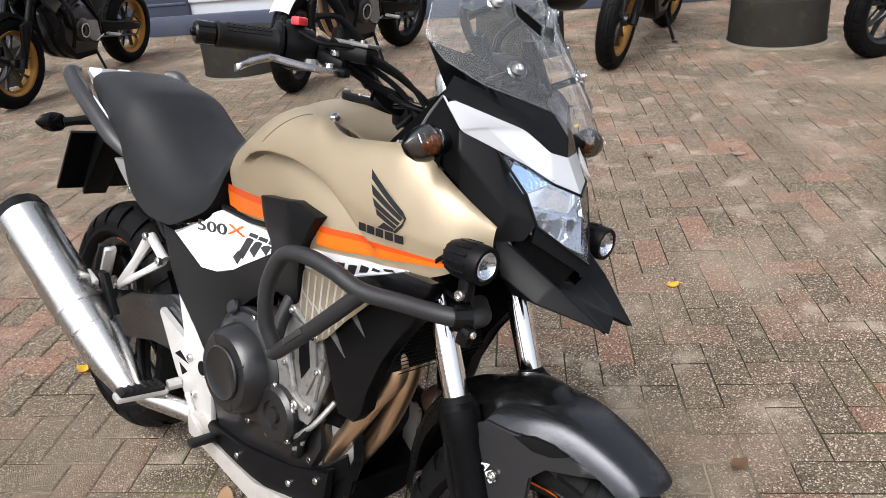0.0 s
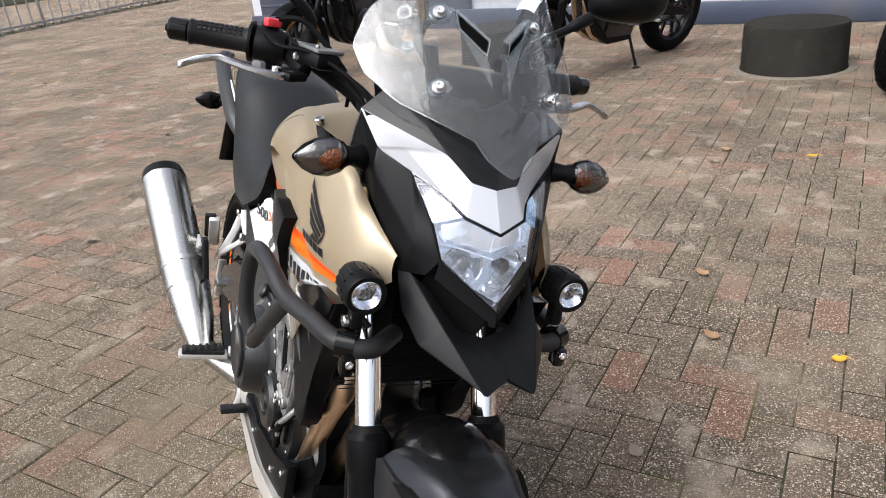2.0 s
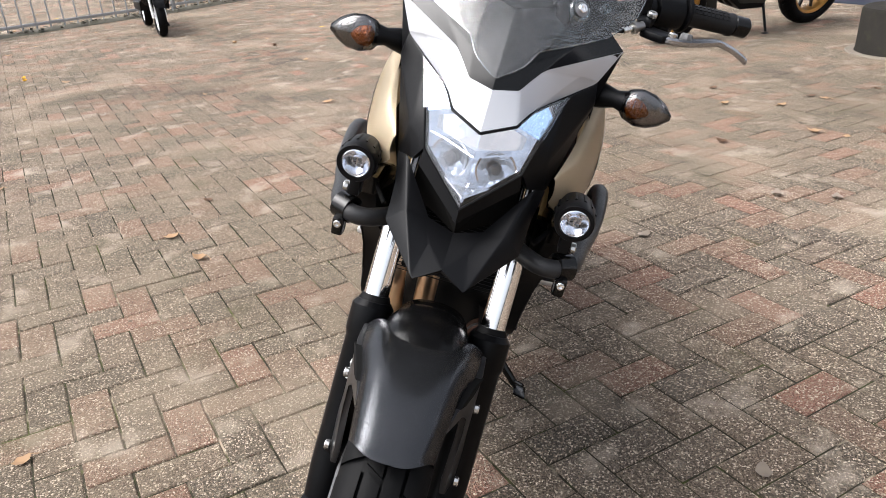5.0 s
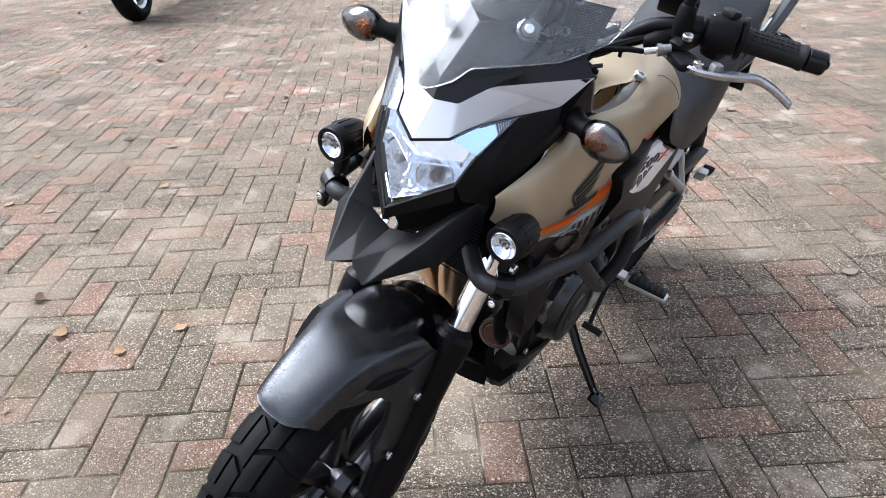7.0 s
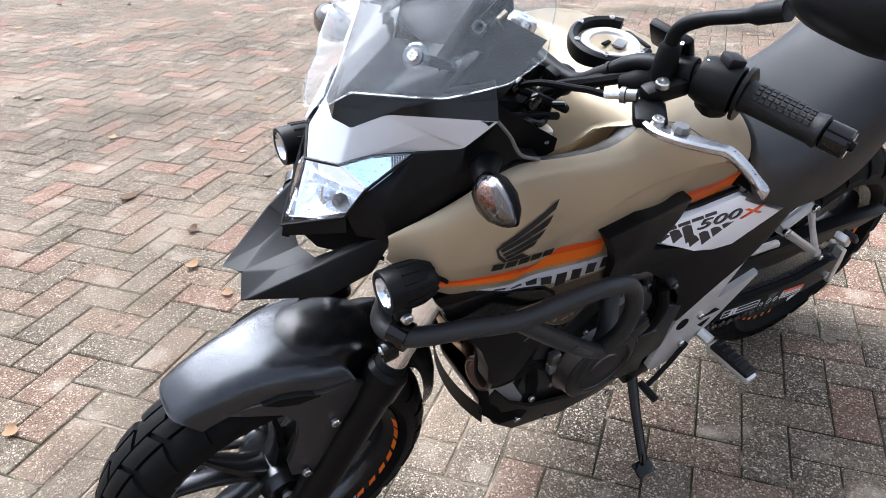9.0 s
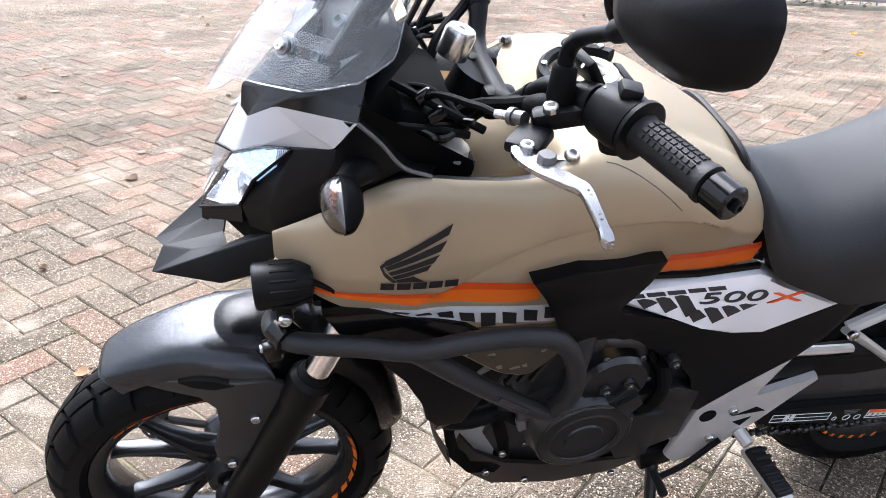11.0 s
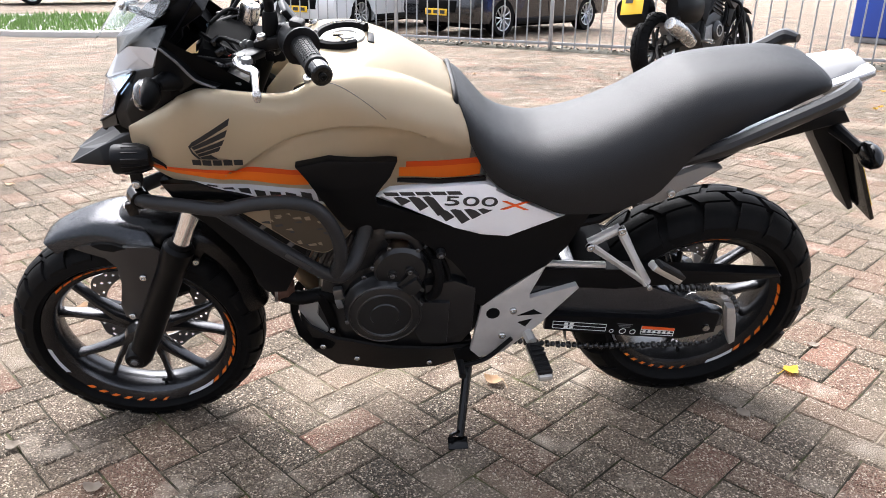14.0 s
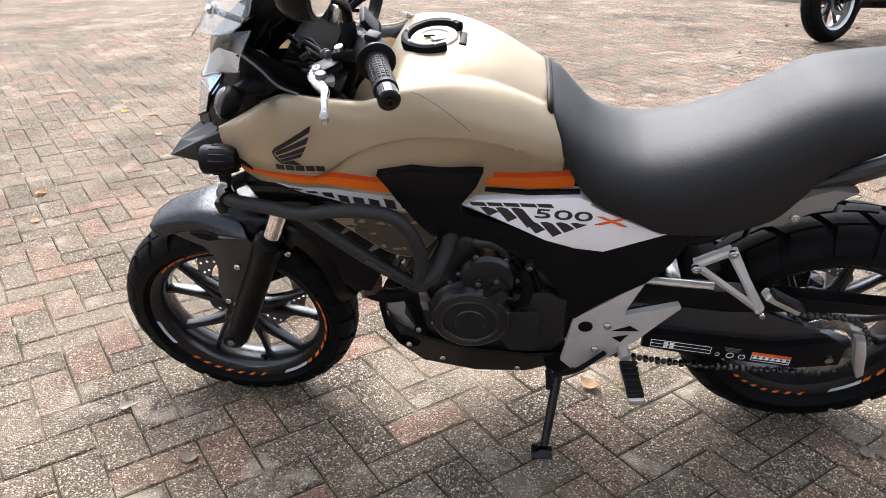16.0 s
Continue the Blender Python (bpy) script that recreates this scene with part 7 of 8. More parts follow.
WALL_SITE = pose(*on_row(0, 6.75), 0, 0, ROW_DEG)
wall = tagged(part("wall_north", box(B(), (4, 0.15, 1.6), (21, 0.3, 3.2), (0, 0, 0), 0.01), PANEL_WHITE, None), "white-clad showroom wall", "wall", kind="structure")
wall.matrix_world = WALL_SITE
plinth = tagged(part("wall_plinth", box(B(), (4, -0.03, 0.11), (21, 0.06, 0.22), (0, 0, 0), 0.01), BLUE_GREY, None), "dark blue-grey metal plinth along the wall", "plinth", kind="structure")
plinth.matrix_world = WALL_SITE
for k, x in enumerate((-4.6, 2.2, 6.9)):
    gate = tagged(part("door_%d" % (k + 1), box(B(), (x, -0.025, 1.3), (3.4, 0.05, 2.3), (0, 0, 0), 0.01), BLUE_GREY, None), "dark blue-grey sectional door in the wall", "door", kind="structure")
    gate.matrix_world = WALL_SITE
    for j in range(4):
        part("door_rib", box(B(), (x, -0.055, 0.35 + 0.5 * j), (3.36, 0.012, 0.03), (0, 0, 0), 0.004), BLUE_GREY, gate)
poster = thing("wall_poster", WALL_SITE, "white banner with red shapes and a yellow bar", "poster")
part("banner", box(B(), (-2.2, -0.02, 1.2), (4.6, 0.02, 1.7), (0, 0, 0), 0.002), PANEL_WHITE, poster)
part("red_shape", slab(B(), [(-1.1, 0.75), (-0.55, 0.45), (-0.05, 0.42), (-0.05, 0.52), (-0.35, 0.62), (-0.05, 0.72), (-0.05, 0.84), (-0.5, 0.80)], -0.036, -0.031, 0), RUST_RED, poster)
part("red_shape", slab(B(), [(-1.9, 0.60), (-1.2, 0.60), (-1.2, 0.70), (-1.9, 0.72)], -0.036, -0.031, 0), RUST_RED, poster)
part("yellow_bar", slab(B(), [(-0.8, 0.57), (-0.25, 0.57), (-0.25, 0.65), (-0.8, 0.65)], -0.040, -0.037, 0), PLATE, poster)

# round concrete column feet between the parked motorcycles
for s in (-3.95, -1.5, 0.92, 2.95, 5.1):
    foot = thing("column_foot", pose(*on_row(s, 4.72)), "round dark weathered concrete column foot", "column foot", "column feet")
    part("drum", lathe(B(), [(0.385, -0.02), (0.375, 0.0), (0.365, 0.02), (0.358, 0.31), (0.345, 0.33), (0.0001, 0.335)], (0, 0, 0), (0, 0, 1), 48), CONCRETE, foot)
    part("mortar_skirt", lathe(B(), [(0.36, 0.004), (0.43, 0.006), (0.45, -0.01), (0.36, -0.012)], (0, 0, 0), (0, 0, 1), 40, closed=True), MORTAR, foot, "pale crumbling mortar round the foot")


# ---- parked motorcycles ----
def parked_bike(place, paint, rim, label, lean=9, front_plate=False, size=1.12, steer=0):
    """A road or adventure motorcycle on its side stand: wheels, fork, engine, tank, seat, exhaust."""
    pb = thing("parked_motorcycle", place @ pose(0, 0, 0, -lean, 0, 0) @ Matrix.Diagonal((size, size, size, 1)), label, "motorcycle", "parked motorcycles")
    ahead = wheel(pb, 1.45, 0.315, 0.32, 0.11, 0.045, rim, stripe=False, blocks=30, disc_r=0.15, full=False, spokes=ENGINE)
    wheel(pb, 0.0, 0.315, 0.32, 0.15, 0.055, rim, stripe=False, blocks=28, disc_r=0.12, full=False, spokes=ENGINE)
    d = Vector((-0.40, 0, 0.90)).normalized()
    for s in (1, -1):
        a = Vector((1.44, s * 0.095, 0.31))
        part("fork_leg", tube(B(), [a - d * 0.02, a + d * 0.30, a + d * 0.31, a + d * 0.75], [0.028, 0.03, 0.022, 0.022], 12), BLACK, pb)
        part("swing_arm", slab(B(), [(0.52, 0.46), (0.05, 0.36), (-0.05, 0.33), (-0.03, 0.29), (0.48, 0.36)], s * 0.09, s * 0.12, 0.008), BLACK, pb)
        part("foot_peg", box(B(), (0.50, s * 0.21, 0.36), (0.03, 0.12, 0.018), (0, 0, 0), 0.004), ALU, pb)
        part("frame_spar", tube(B(), rounded([(1.15, s * 0.07, 0.92), (0.85, s * 0.13, 0.80), (0.60, s * 0.12, 0.55), (0.55, s * 0.11, 0.38)], 4), 0.026, 8), BLACK, pb)
        part("shroud", slab(B(), [(1.28, 0.90), (0.95, 0.98), (0.80, 0.88), (0.95, 0.72), (1.10, 0.62), (1.18, 0.68)], s * 0.13, s * 0.17, 0.01), paint, pb)
        part("grip", tube(B(), [(1.0, s * 0.05, 1.08), (0.98, s * 0.25, 1.12), (0.92, s * 0.40, 1.11)], 0.016, 8), GRIP, pb)
        part("radiator_guard", slab(B(), [(1.19, 0.66), (1.08, 0.70), (1.03, 0.50), (1.09, 0.46)], s * 0.10, s * 0.13, 0.008), BLACK, pb)
    part("crankcase", slab(B(), [(0.98, 0.56), (0.99, 0.38), (0.88, 0.27), (0.62, 0.25), (0.55, 0.38), (0.60, 0.55), (0.80, 0.62)], -0.13, 0.13, 0.015), ENGINE, pb)
    part("cylinder", box(B(), (0.88, 0, 0.68), (0.18, 0.24, 0.22), (0, 18, 0), 0.015), ENGINE, pb)
    for s in (1, -1):
        cov = part("engine_cover", lathe(B(), [(0.09, 0), (0.09, 0.03), (0.075, 0.045), (0.05, 0.05), (0.045, 0.042), (0.02, 0.042), (0.018, 0.052), (0.0001, 0.052)], (0.80, s * 0.125, 0.44), (0, s, 0), 24), ENGINE, pb)
        part("cover_ring", lathe(B(), [(0.045, 0.05), (0.055, 0.05), (0.055, 0.053), (0.045, 0.053)], (0.80, s * 0.125, 0.44), (0, s, 0), 24, closed=True), ALU, cov)
    for k in range(6):
        part("cylinder_fin", box(B(), (0.85 + 0.012 * k, 0, 0.59 + 0.034 * k), (0.20, 0.27, 0.010), (0, 18, 0), 0.003), ENGINE, pb)
    for s in (1, -1):
        part("coolant_hose", tube(B(), rounded([(1.06, s * 0.10, 0.68), (0.98, s * 0.14, 0.60), (0.94, s * 0.14, 0.50), (0.86, s * 0.13, 0.46)], 5), 0.016, 10), RUBBER, pb)
        part("side_fairing", slab(B(), [(0.86, 0.80), (0.60, 0.82), (0.44, 0.74), (0.50, 0.60), (0.60, 0.50), (0.66, 0.60), (0.80, 0.70)], s * 0.11, s * 0.145, 0.008), BLACK, pb)
        part("gear_lever", tube(B(), [(0.55, s * 0.15, 0.36), (0.68, s * 0.16, 0.33), (0.69, s * 0.19, 0.335)], 0.007, 8), STEEL, pb)
        part("lower_cover", slab(B(), [(0.72, 0.50), (0.60, 0.48), (0.58, 0.36), (0.66, 0.32), (0.72, 0.36)], s * 0.12, s * 0.15, 0.01), CASTING, pb)
        part("crash_bar", tube(B(), rounded([(1.02, s * 0.13, 0.72), (1.06, s * 0.24, 0.66), (1.03, s * 0.25, 0.52), (0.95, s * 0.16, 0.34)], 5), 0.014, 8), BLACK, pb)
        part("fork_guard", slab(B(), [(1.42, 0.58), (1.36, 0.60), (1.40, 0.40), (1.45, 0.36)], s * 0.10, s * 0.125, 0.008), BLACK, pb)
    part("shock", tube(B(), [(0.42, 0, 0.42), (0.46, 0, 0.70)], 0.035, 12), ENGINE, pb)
    part("belly_guard", slab(B(), [(1.05, 0.42), (0.98, 0.30), (0.86, 0.22), (0.62, 0.215), (0.60, 0.25), (0.86, 0.27), (0.95, 0.36)], -0.12, 0.12, 0.008), BLACK, pb)
    for y in (-0.05, 0.05):
        part("exhaust_header", tube(B(), rounded([(0.96, y, 0.66), (1.05, y, 0.62), (1.06, y, 0.50), (1.0, y, 0.34), (0.88, y, 0.25), (0.6, y * 0.6 - 0.04, 0.24)], 5), 0.02, 10), BRONZE if rim is ENGINE else BLACK, pb)
    part("muffler", tube(B(), [(0.42, -0.17, 0.34), (0.30, -0.20, 0.40), (-0.12, -0.24, 0.58), (-0.14, -0.24, 0.59)], [0.03, 0.055, 0.055, 0.035], 16), BLACK, pb)
    part("fuel_tank", loft(B(), [[Vector((x, w * math.cos(a), z + h * math.sin(a))) for a in (2 * math.pi * k / 16 for k in range(16))] for x, w, z, h in ((0.58, 0.07, 0.84, 0.06), (0.72, 0.14, 0.90, 0.11), (0.90, 0.17, 0.95, 0.13), (1.08, 0.14, 0.97, 0.09), (1.15, 0.06, 0.97, 0.04))]), paint, pb)
    part("seat", loft(B(), [[Vector((x, w * math.cos(a), z + h * math.sin(a))) for a in (2 * math.pi * k / 14 for k in range(14))] for x, w, z, h in ((0.62, 0.08, 0.86, 0.04), (0.45, 0.14, 0.83, 0.05), (0.25, 0.14, 0.86, 0.05), (0.0, 0.11, 0.93, 0.05), (-0.2, 0.08, 0.96, 0.03))]), VINYL, pb)
    part("tail", slab(B(), [(0.3, 0.78), (-0.1, 0.92), (-0.28, 0.97), (-0.26, 0.90), (0.1, 0.78), (0.3, 0.68)], -0.08, 0.08, 0.01), paint, pb)
    part("front_fender", sheet(B(), lambda u, v: Vector((1.45 + 0.345 * math.cos(radians(50 + 100 * u)), (2 * v - 1) * 0.065, 0.315 + (0.345 - 0.02 * (2 * v - 1) ** 2) * math.sin(radians(50 + 100 * u)))), 20, 8, 0.004), paint if front_plate else BLACK, pb)
    part("headlamp", box(B(), (1.30, 0, 1.0), (0.14, 0.2, 0.18), (0, 15, 0), 0.04), BLACK, pb)
    part("headlamp_glass", box(B(), (1.365, 0, 0.99), (0.02, 0.15, 0.12), (0, 15, 0), 0.01), LENS, pb)
    part("side_stand", tube(B(), [(0.62, 0.10, 0.27), (0.64, 0.22, 0.05)], 0.011, 8), BLACK, pb)
    part("stand_foot", box(B(), (0.645, 0.235, 0.038), (0.06, 0.04, 0.01), (-lean, 0, 0), 0.003), BLACK, pb)
    part("chain", tube(B(), [(0.6, 0.10, 0.40), (0.0, 0.10, 0.40), (-0.08, 0.10, 0.33), (0.0, 0.10, 0.25), (0.6, 0.10, 0.34)], 0.008, 6), ENGINE, pb)
    swing = pose(1.40, 0, 0, 0, 0, steer) @ pose(-1.40, 0, 0)
    for ob in [ahead] + [c for c in pb.children if c.name.split(".")[0] in ("fork_leg", "fork_guard", "front_fender")]:
        ob.matrix_local = swing
    return pb


def facing(front, rear, size=1.12):
    """The place of a motorcycle whose wheels stand at front and rear."""
    dx, dy = front[0] - rear[0], front[1] - rear[1]
    k = math.hypot(dx, dy)
    return pose(front[0] - 1.45 * size * dx / k, front[1] - 1.45 * size * dy / k, 0, 0, 0, math.degrees(math.atan2(dy, dx)))


PAINT_DARK = material("dark_grey_paint", (0.03, 0.031, 0.034), 0.3, scale=20, coat=0.3)
parked_bike(facing((-4.80, 0.85), (-5.75, 2.10)), PAINT_DARK, GOLD, "black adventure motorcycle with gold rims beside the wall")
parked_bike(facing((-3.12, 2.42), (-3.66, 3.92)), WHITE, ENGINE, "white and black motorcycle with knobbly tyres beside the wall", front_plate=True, steer=17)
parked_bike(facing((-1.40, 4.12), (-1.90, 5.50)), PAINT_DARK, GOLD, "black motorcycle with gold rims beside the wall")
parked_bike(facing((0.02, 5.22), (0.50, 6.60)), PAINT_DARK, ENGINE, "black motorcycle with black cast wheels beside the wall")
tourer = parked_bike(facing((-3.05, -7.12), (-1.80, -6.02), 1.18), PAINT_DARK, ALLOY, "black touring motorcycle with side cases near the fence", lean=6, size=1.18)
for s in (1, -1):
    part("side_case", loft(B(), [[Vector((x, s * (0.24 + 0.10 * w * math.cos(a)), 0.66 + 0.15 * w * math.sin(a))) for a in (2 * math.pi * k / 14 for k in range(14))] for x, w in ((0.30, 0.4), (0.22, 0.95), (-0.05, 1.0), (-0.15, 0.6))]), BLACK, tourer)
part("muffler_shell", tube(B(), [(0.25, -0.20, 0.36), (0.0, -0.24, 0.46), (-0.16, -0.25, 0.52), (-0.19, -0.25, 0.535)], [0.05, 0.068, 0.068, 0.05], 18), STEEL, tourer)
tp = part("number_plate", box(B(), (-0.365, 0, 0.70), (0.006, 0.21, 0.16), (0, 15, 0), 0.004), PLATE, tourer, "yellow number plate")
for dz, dy, w in ((0.035, 0.02, 0.07), (-0.03, 0.0, 0.15)):
    part("plate_bar", box(B(), (-0.369 - dz * 0.25, dy, 0.70 + dz), (0.004, w, 0.045), (0, 15, 0), 0), INK, tp)
part("plate_guard", slab(B(), [(-0.1, 0.92), (-0.30, 0.88), (-0.375, 0.62), (-0.33, 0.55), (-0.30, 0.60), (-0.2, 0.82)], -0.10, 0.10, 0.01), BLACK, tourer)


# ---- scooter by the fence ----
def scooter():
    sc = thing("scooter", facing((-5.85, -4.85), (-6.9, -5.75), 1.0), "black and white scooter parked by the fence", "scooter")
    for x in (1.25, 0.0):
        c = (x + 0.2, 0, 0.21)
        w = tagged(new("wheel"), "white-rimmed scooter wheel")
        w.parent = sc
        part("tyre", lathe(B(), [(0.15, -0.04), (0.19, -0.05), (0.21, -0.02), (0.213, 0), (0.21, 0.02), (0.19, 0.05), (0.15, 0.04)], c, n=32, closed=True), RUBBER, w)
        part("rim", lathe(B(), [(0.15, -0.035), (0.135, -0.03), (0.135, 0.03), (0.15, 0.035)], c, n=32, closed=True), WHITE, w)
        for k in range(5):
            a = 2 * math.pi * k / 5
            part("spoke", tube(B(), [c, (c[0] + 0.14 * math.cos(a), 0, c[2] + 0.14 * math.sin(a))], 0.018, 8), WHITE, w)
    for s in (1, -1):
        part("fork_leg", tube(B(), [(1.45, s * 0.07, 0.21), (1.33, s * 0.07, 0.50)], 0.016, 8), ALU, sc)
    part("front_apron", loft(B(), [[Vector((x + 0.05 * math.sin(a), w * math.cos(a), z)) for a in (2 * math.pi * k / 14 for k in range(14))] for x, w, z in ((1.30, 0.12, 0.34), (1.28, 0.2, 0.5), (1.24, 0.22, 0.75), (1.18, 0.15, 1.0))]), GLOSS, sc)
    part("white_apron", box(B(), (1.36, 0, 0.62), (0.03, 0.2, 0.2), (0, -12, 0), 0.01), WHITE, sc)
    part("front_fender", sheet(B(), lambda u, v: Vector((1.45 + 0.24 * math.cos(radians(30 + 120 * u)), (2 * v - 1) * 0.06, 0.21 + 0.24 * math.sin(radians(30 + 120 * u)))), 14, 6, 0.004), GLOSS, sc)
    part("floorboard", slab(B(), [(1.25, 0.40), (1.2, 0.28), (0.6, 0.26), (0.55, 0.36), (1.1, 0.36)], -0.17, 0.17, 0.015), BLACK, sc)
    part("rear_body", loft(B(), [[Vector((x, w * math.cos(a), z + h * math.sin(a))) for a in (2 * math.pi * k / 14 for k in range(14))] for x, w, z, h in ((0.65, 0.12, 0.5, 0.2), (0.4, 0.17, 0.6, 0.2), (0.0, 0.12, 0.68, 0.12), (-0.15, 0.05, 0.7, 0.05))]), WHITE, sc)
    part("seat", box(B(), (0.35, 0, 0.82), (0.65, 0.25, 0.09), (0, 0, 0), 0.03), VINYL, sc)
    part("side_stand", tube(B(), [(0.6, 0.1, 0.28), (0.62, 0.2, 0.01)], 0.012, 8), BLACK, sc)


scooter()

# ---- fence along the yard: three straight runs ----
bars = {}


def fence_run(a, b, gap, height):
    """Galvanised panels of upright bars between two rails, from a to b."""
    d = (b - a).normalized()
    count = max(1, round((b - a).length / 2.55))
    step = (b - a).length / count
    for k in range(count):
        o = a + d * step * k
        fence = thing("fence_panel", pose(o.x, o.y, 0, 0, 0, math.degrees(math.atan2(d.y, d.x))), "galvanised steel bar fence panel beside the road", "fence", "fence panels")
        part("post", box(B(), (0, 0, height / 2 + 0.05), (0.05, 0.05, height + 0.1), (0, 0, 0), 0.005), GALV, fence)
        for z in (0.10, height - 0.05):
            part("rail", box(B(), (step / 2, 0, z), (step, 0.012, 0.04), (0, 0, 0), 0.002), GALV, fence)
        n = round(step / gap)
        for q in range(1, n):
            if height not in bars:
                ob = part("bar", tube(B(), [(0, 0, 0.04), (0, 0, height)], 0.011 if height < 1.3 else 0.014, 8), GALV, fence)
                bars[height] = ob.data
            else:
                ob = new("bar", bars[height])
                ob.parent = fence
            ob.location = (step * q / n, 0, 0)


CORNERS = [Vector(p) for p in ((3.4, -12.0, 0), (-8.3, -6.2, 0), (-12.9, -4.75, 0), (-17.5, -0.8, 0), (-20.5, 3.5, 0))]
fence_run(CORNERS[0], CORNERS[1], 0.182, 1.15)
for a, b in zip(CORNERS[1:], CORNERS[2:]):
    fence_run(a, b, 0.25, 1.6)
verge = B()
rv = random.Random(11)
for a, b in zip(CORNERS, CORNERS[1:]):
    d, n = (b - a), (b - a).normalized()
    side = Vector((-n.y, n.x, 0))
    sheet(verge, lambda u, v: a + d * u + side * (0.45 * v - 0.12 + 0.06 * math.sin(40 * u + a.x) * v) + Vector((0, 0, -0.004 + 0.03 * math.sin(math.pi * v))), 60, 4)
    for _ in range(int(d.length * 60)):
        p = a + d * rv.random() + side * rv.gauss(0.05, 0.16)
        t, w = rv.uniform(0, 6.3), rv.uniform(0.02, 0.05)
        e1, e2 = Vector((math.cos(t) * w, math.sin(t) * w, rv.uniform(-0.02, 0.02))), Vector((-math.sin(t) * w, math.cos(t) * w, rv.uniform(-0.02, 0.02)))
        c = Vector((p.x, p.y, 0.035))
        verge.faces.new([verge.verts.new(c - e1), verge.verts.new(c + e2 * 0.6), verge.verts.new(c + e1), verge.verts.new(c - e2 * 0.6)])
tagged(part("verge", verge, SOIL, None), "strip of dark soil and leaf litter under the fence", "soil", kind="stuff")


# ---- cars beyond the fence ----
def car(place, paint, label, plate=False, wheel_rim=ALLOY):
    """A saloon or hatchback seen from low: sills, arches, wheels, bumpers, windows."""
    c = thing("car", place, label, "car", "parked cars")
    prof = [(-0.75, 0.32), (-0.80, 0.50), (-0.76, 0.72), (-0.70, 0.92), (-0.2, 1.0), (0.35, 1.42), (1.6, 1.46), (2.25, 1.02), (3.3, 0.86), (3.48, 0.68), (3.52, 0.45), (3.45, 0.25), (3.06, 0.22)]
    arch = [(2.70 + 0.37 * math.cos(a), 0.32 + 0.37 * math.sin(a)) for a in (math.radians(d) for d in range(-15, 200, 18))]
    arch2 = [(0.37 * math.cos(a), 0.32 + 0.37 * math.sin(a)) for a in (math.radians(d) for d in range(-15, 200, 18))]
    body = part("body", slab(B(), prof + arch + [(2.3, 0.2), (0.4, 0.2)] + arch2, -0.86, 0.86, 0.05), paint, c)
    part("wheel_well", box(B(), (1.35, 0, 0.4), (3.6, 1.4, 0.5), (0, 0, 0), 0.02), DARK, c)
    for s in (1, -1):
        part("side_glass", slab(B(), [(0.0, 1.0), (0.42, 1.36), (1.5, 1.40), (2.05, 1.03)], s * 0.862, s * 0.868, 0), GLASS, body)
        part("sill", box(B(), (1.35, s * 0.865, 0.26), (1.9, 0.03, 0.10), (0, 0, 0), 0.01), BLACK, body)
        part("door_line", box(B(), (1.35, s * 0.862, 0.62), (0.008, 0.004, 0.7), (0, 0, 0), 0), DARK, body)
        part("head_lamp", box(B(), (3.40, s * 0.66, 0.68), (0.14, 0.3, 0.12), (0, 0, -s * 18), 0.03), LENS, body)
        for x in (0.0, 2.70):
            w = tagged(new("wheel"), "alloy car wheel with black tyre")
            w.parent = c
            cc = (x, s * 0.76, 0.32)
            part("tyre", lathe(B(), [(0.22, -0.10), (0.30, -0.105), (0.32, -0.07), (0.32, 0.07), (0.30, 0.105), (0.22, 0.10)], cc, n=36, closed=True), RUBBER, w)
            part("rim", lathe(B(), [(0.225, s * 0.10), (0.205, s * 0.095), (0.20, -s * 0.08), (0.225, -s * 0.09)], cc, n=36, closed=True), wheel_rim, w)
            for k in range(10):
                a = 2 * math.pi * k / 10
                part("spoke", tube(B(), [(x + 0.03 * math.cos(a), s * 0.83, 0.32 + 0.03 * math.sin(a)), (x + 0.205 * math.cos(a + 0.1), s * 0.85, 0.32 + 0.205 * math.sin(a + 0.1))], 0.014, 6), wheel_rim if wheel_rim is not WHITE else DARK, w)
    part("grille", box(B(), (3.50, 0, 0.52), (0.05, 0.9, 0.2), (0, 0, 0), 0.02), DARK, body)
    part("windscreen", slab(B(), [(1.66, 1.44), (2.24, 1.03), (2.25, 1.035), (1.67, 1.45)], -0.75, 0.75, 0), GLASS, body)
    if plate:
        p = part("number_plate", box(B(), (3.535, 0.0, 0.42), (0.012, 0.52, 0.11), (0, 0, 0), 0.003), PLATE, body, "yellow number plate")
        for k in (-1, 0, 1):
            part("plate_bar", box(B(), (3.543, 0.16 * k, 0.42), (0.004, 0.11, 0.06), (0, 0, 0), 0), INK, p)
    return c


def car_at(front_wheel, rear_wheel, side):
    """The place of a car whose wheels on one side stand at two points."""
    f, r = Vector((*front_wheel, 0)), Vector((*rear_wheel, 0))
    d = (f - r).normalized()
    o = r - Vector((-d.y, d.x, 0)) * side * 0.86
    return pose(o.x, o.y, 0, 0, 0, math.degrees(math.atan2(d.y, d.x)))


car(car_at((-0.82, -11.95), (-2.72, -13.85), 1), CAR_BLACK, "black saloon with alloy wheels parked beyond the fence", plate=True)
car(car_at((1.75, -12.6), (0.3, -14.9), 1), CAR_WHITE, "white hatchback parked beyond the fence", plate=True)
car(car_at((-10.3, -7.0), (-14.3, -5.6), 1) @ Matrix.Diagonal((1.4, 1.4, 1.4, 1)), CAR_BLACK, "black hatchback with bright wheel rims behind the fence", wheel_rim=WHITE)
car(car_at((9.5, -22.5), (11.8, -21.2), -1), CAR_BLACK, "dark car parked across the road")
car(car_at((13.5, -21.0), (15.8, -19.6), -1), CAR_WHITE, "white car parked across the road")

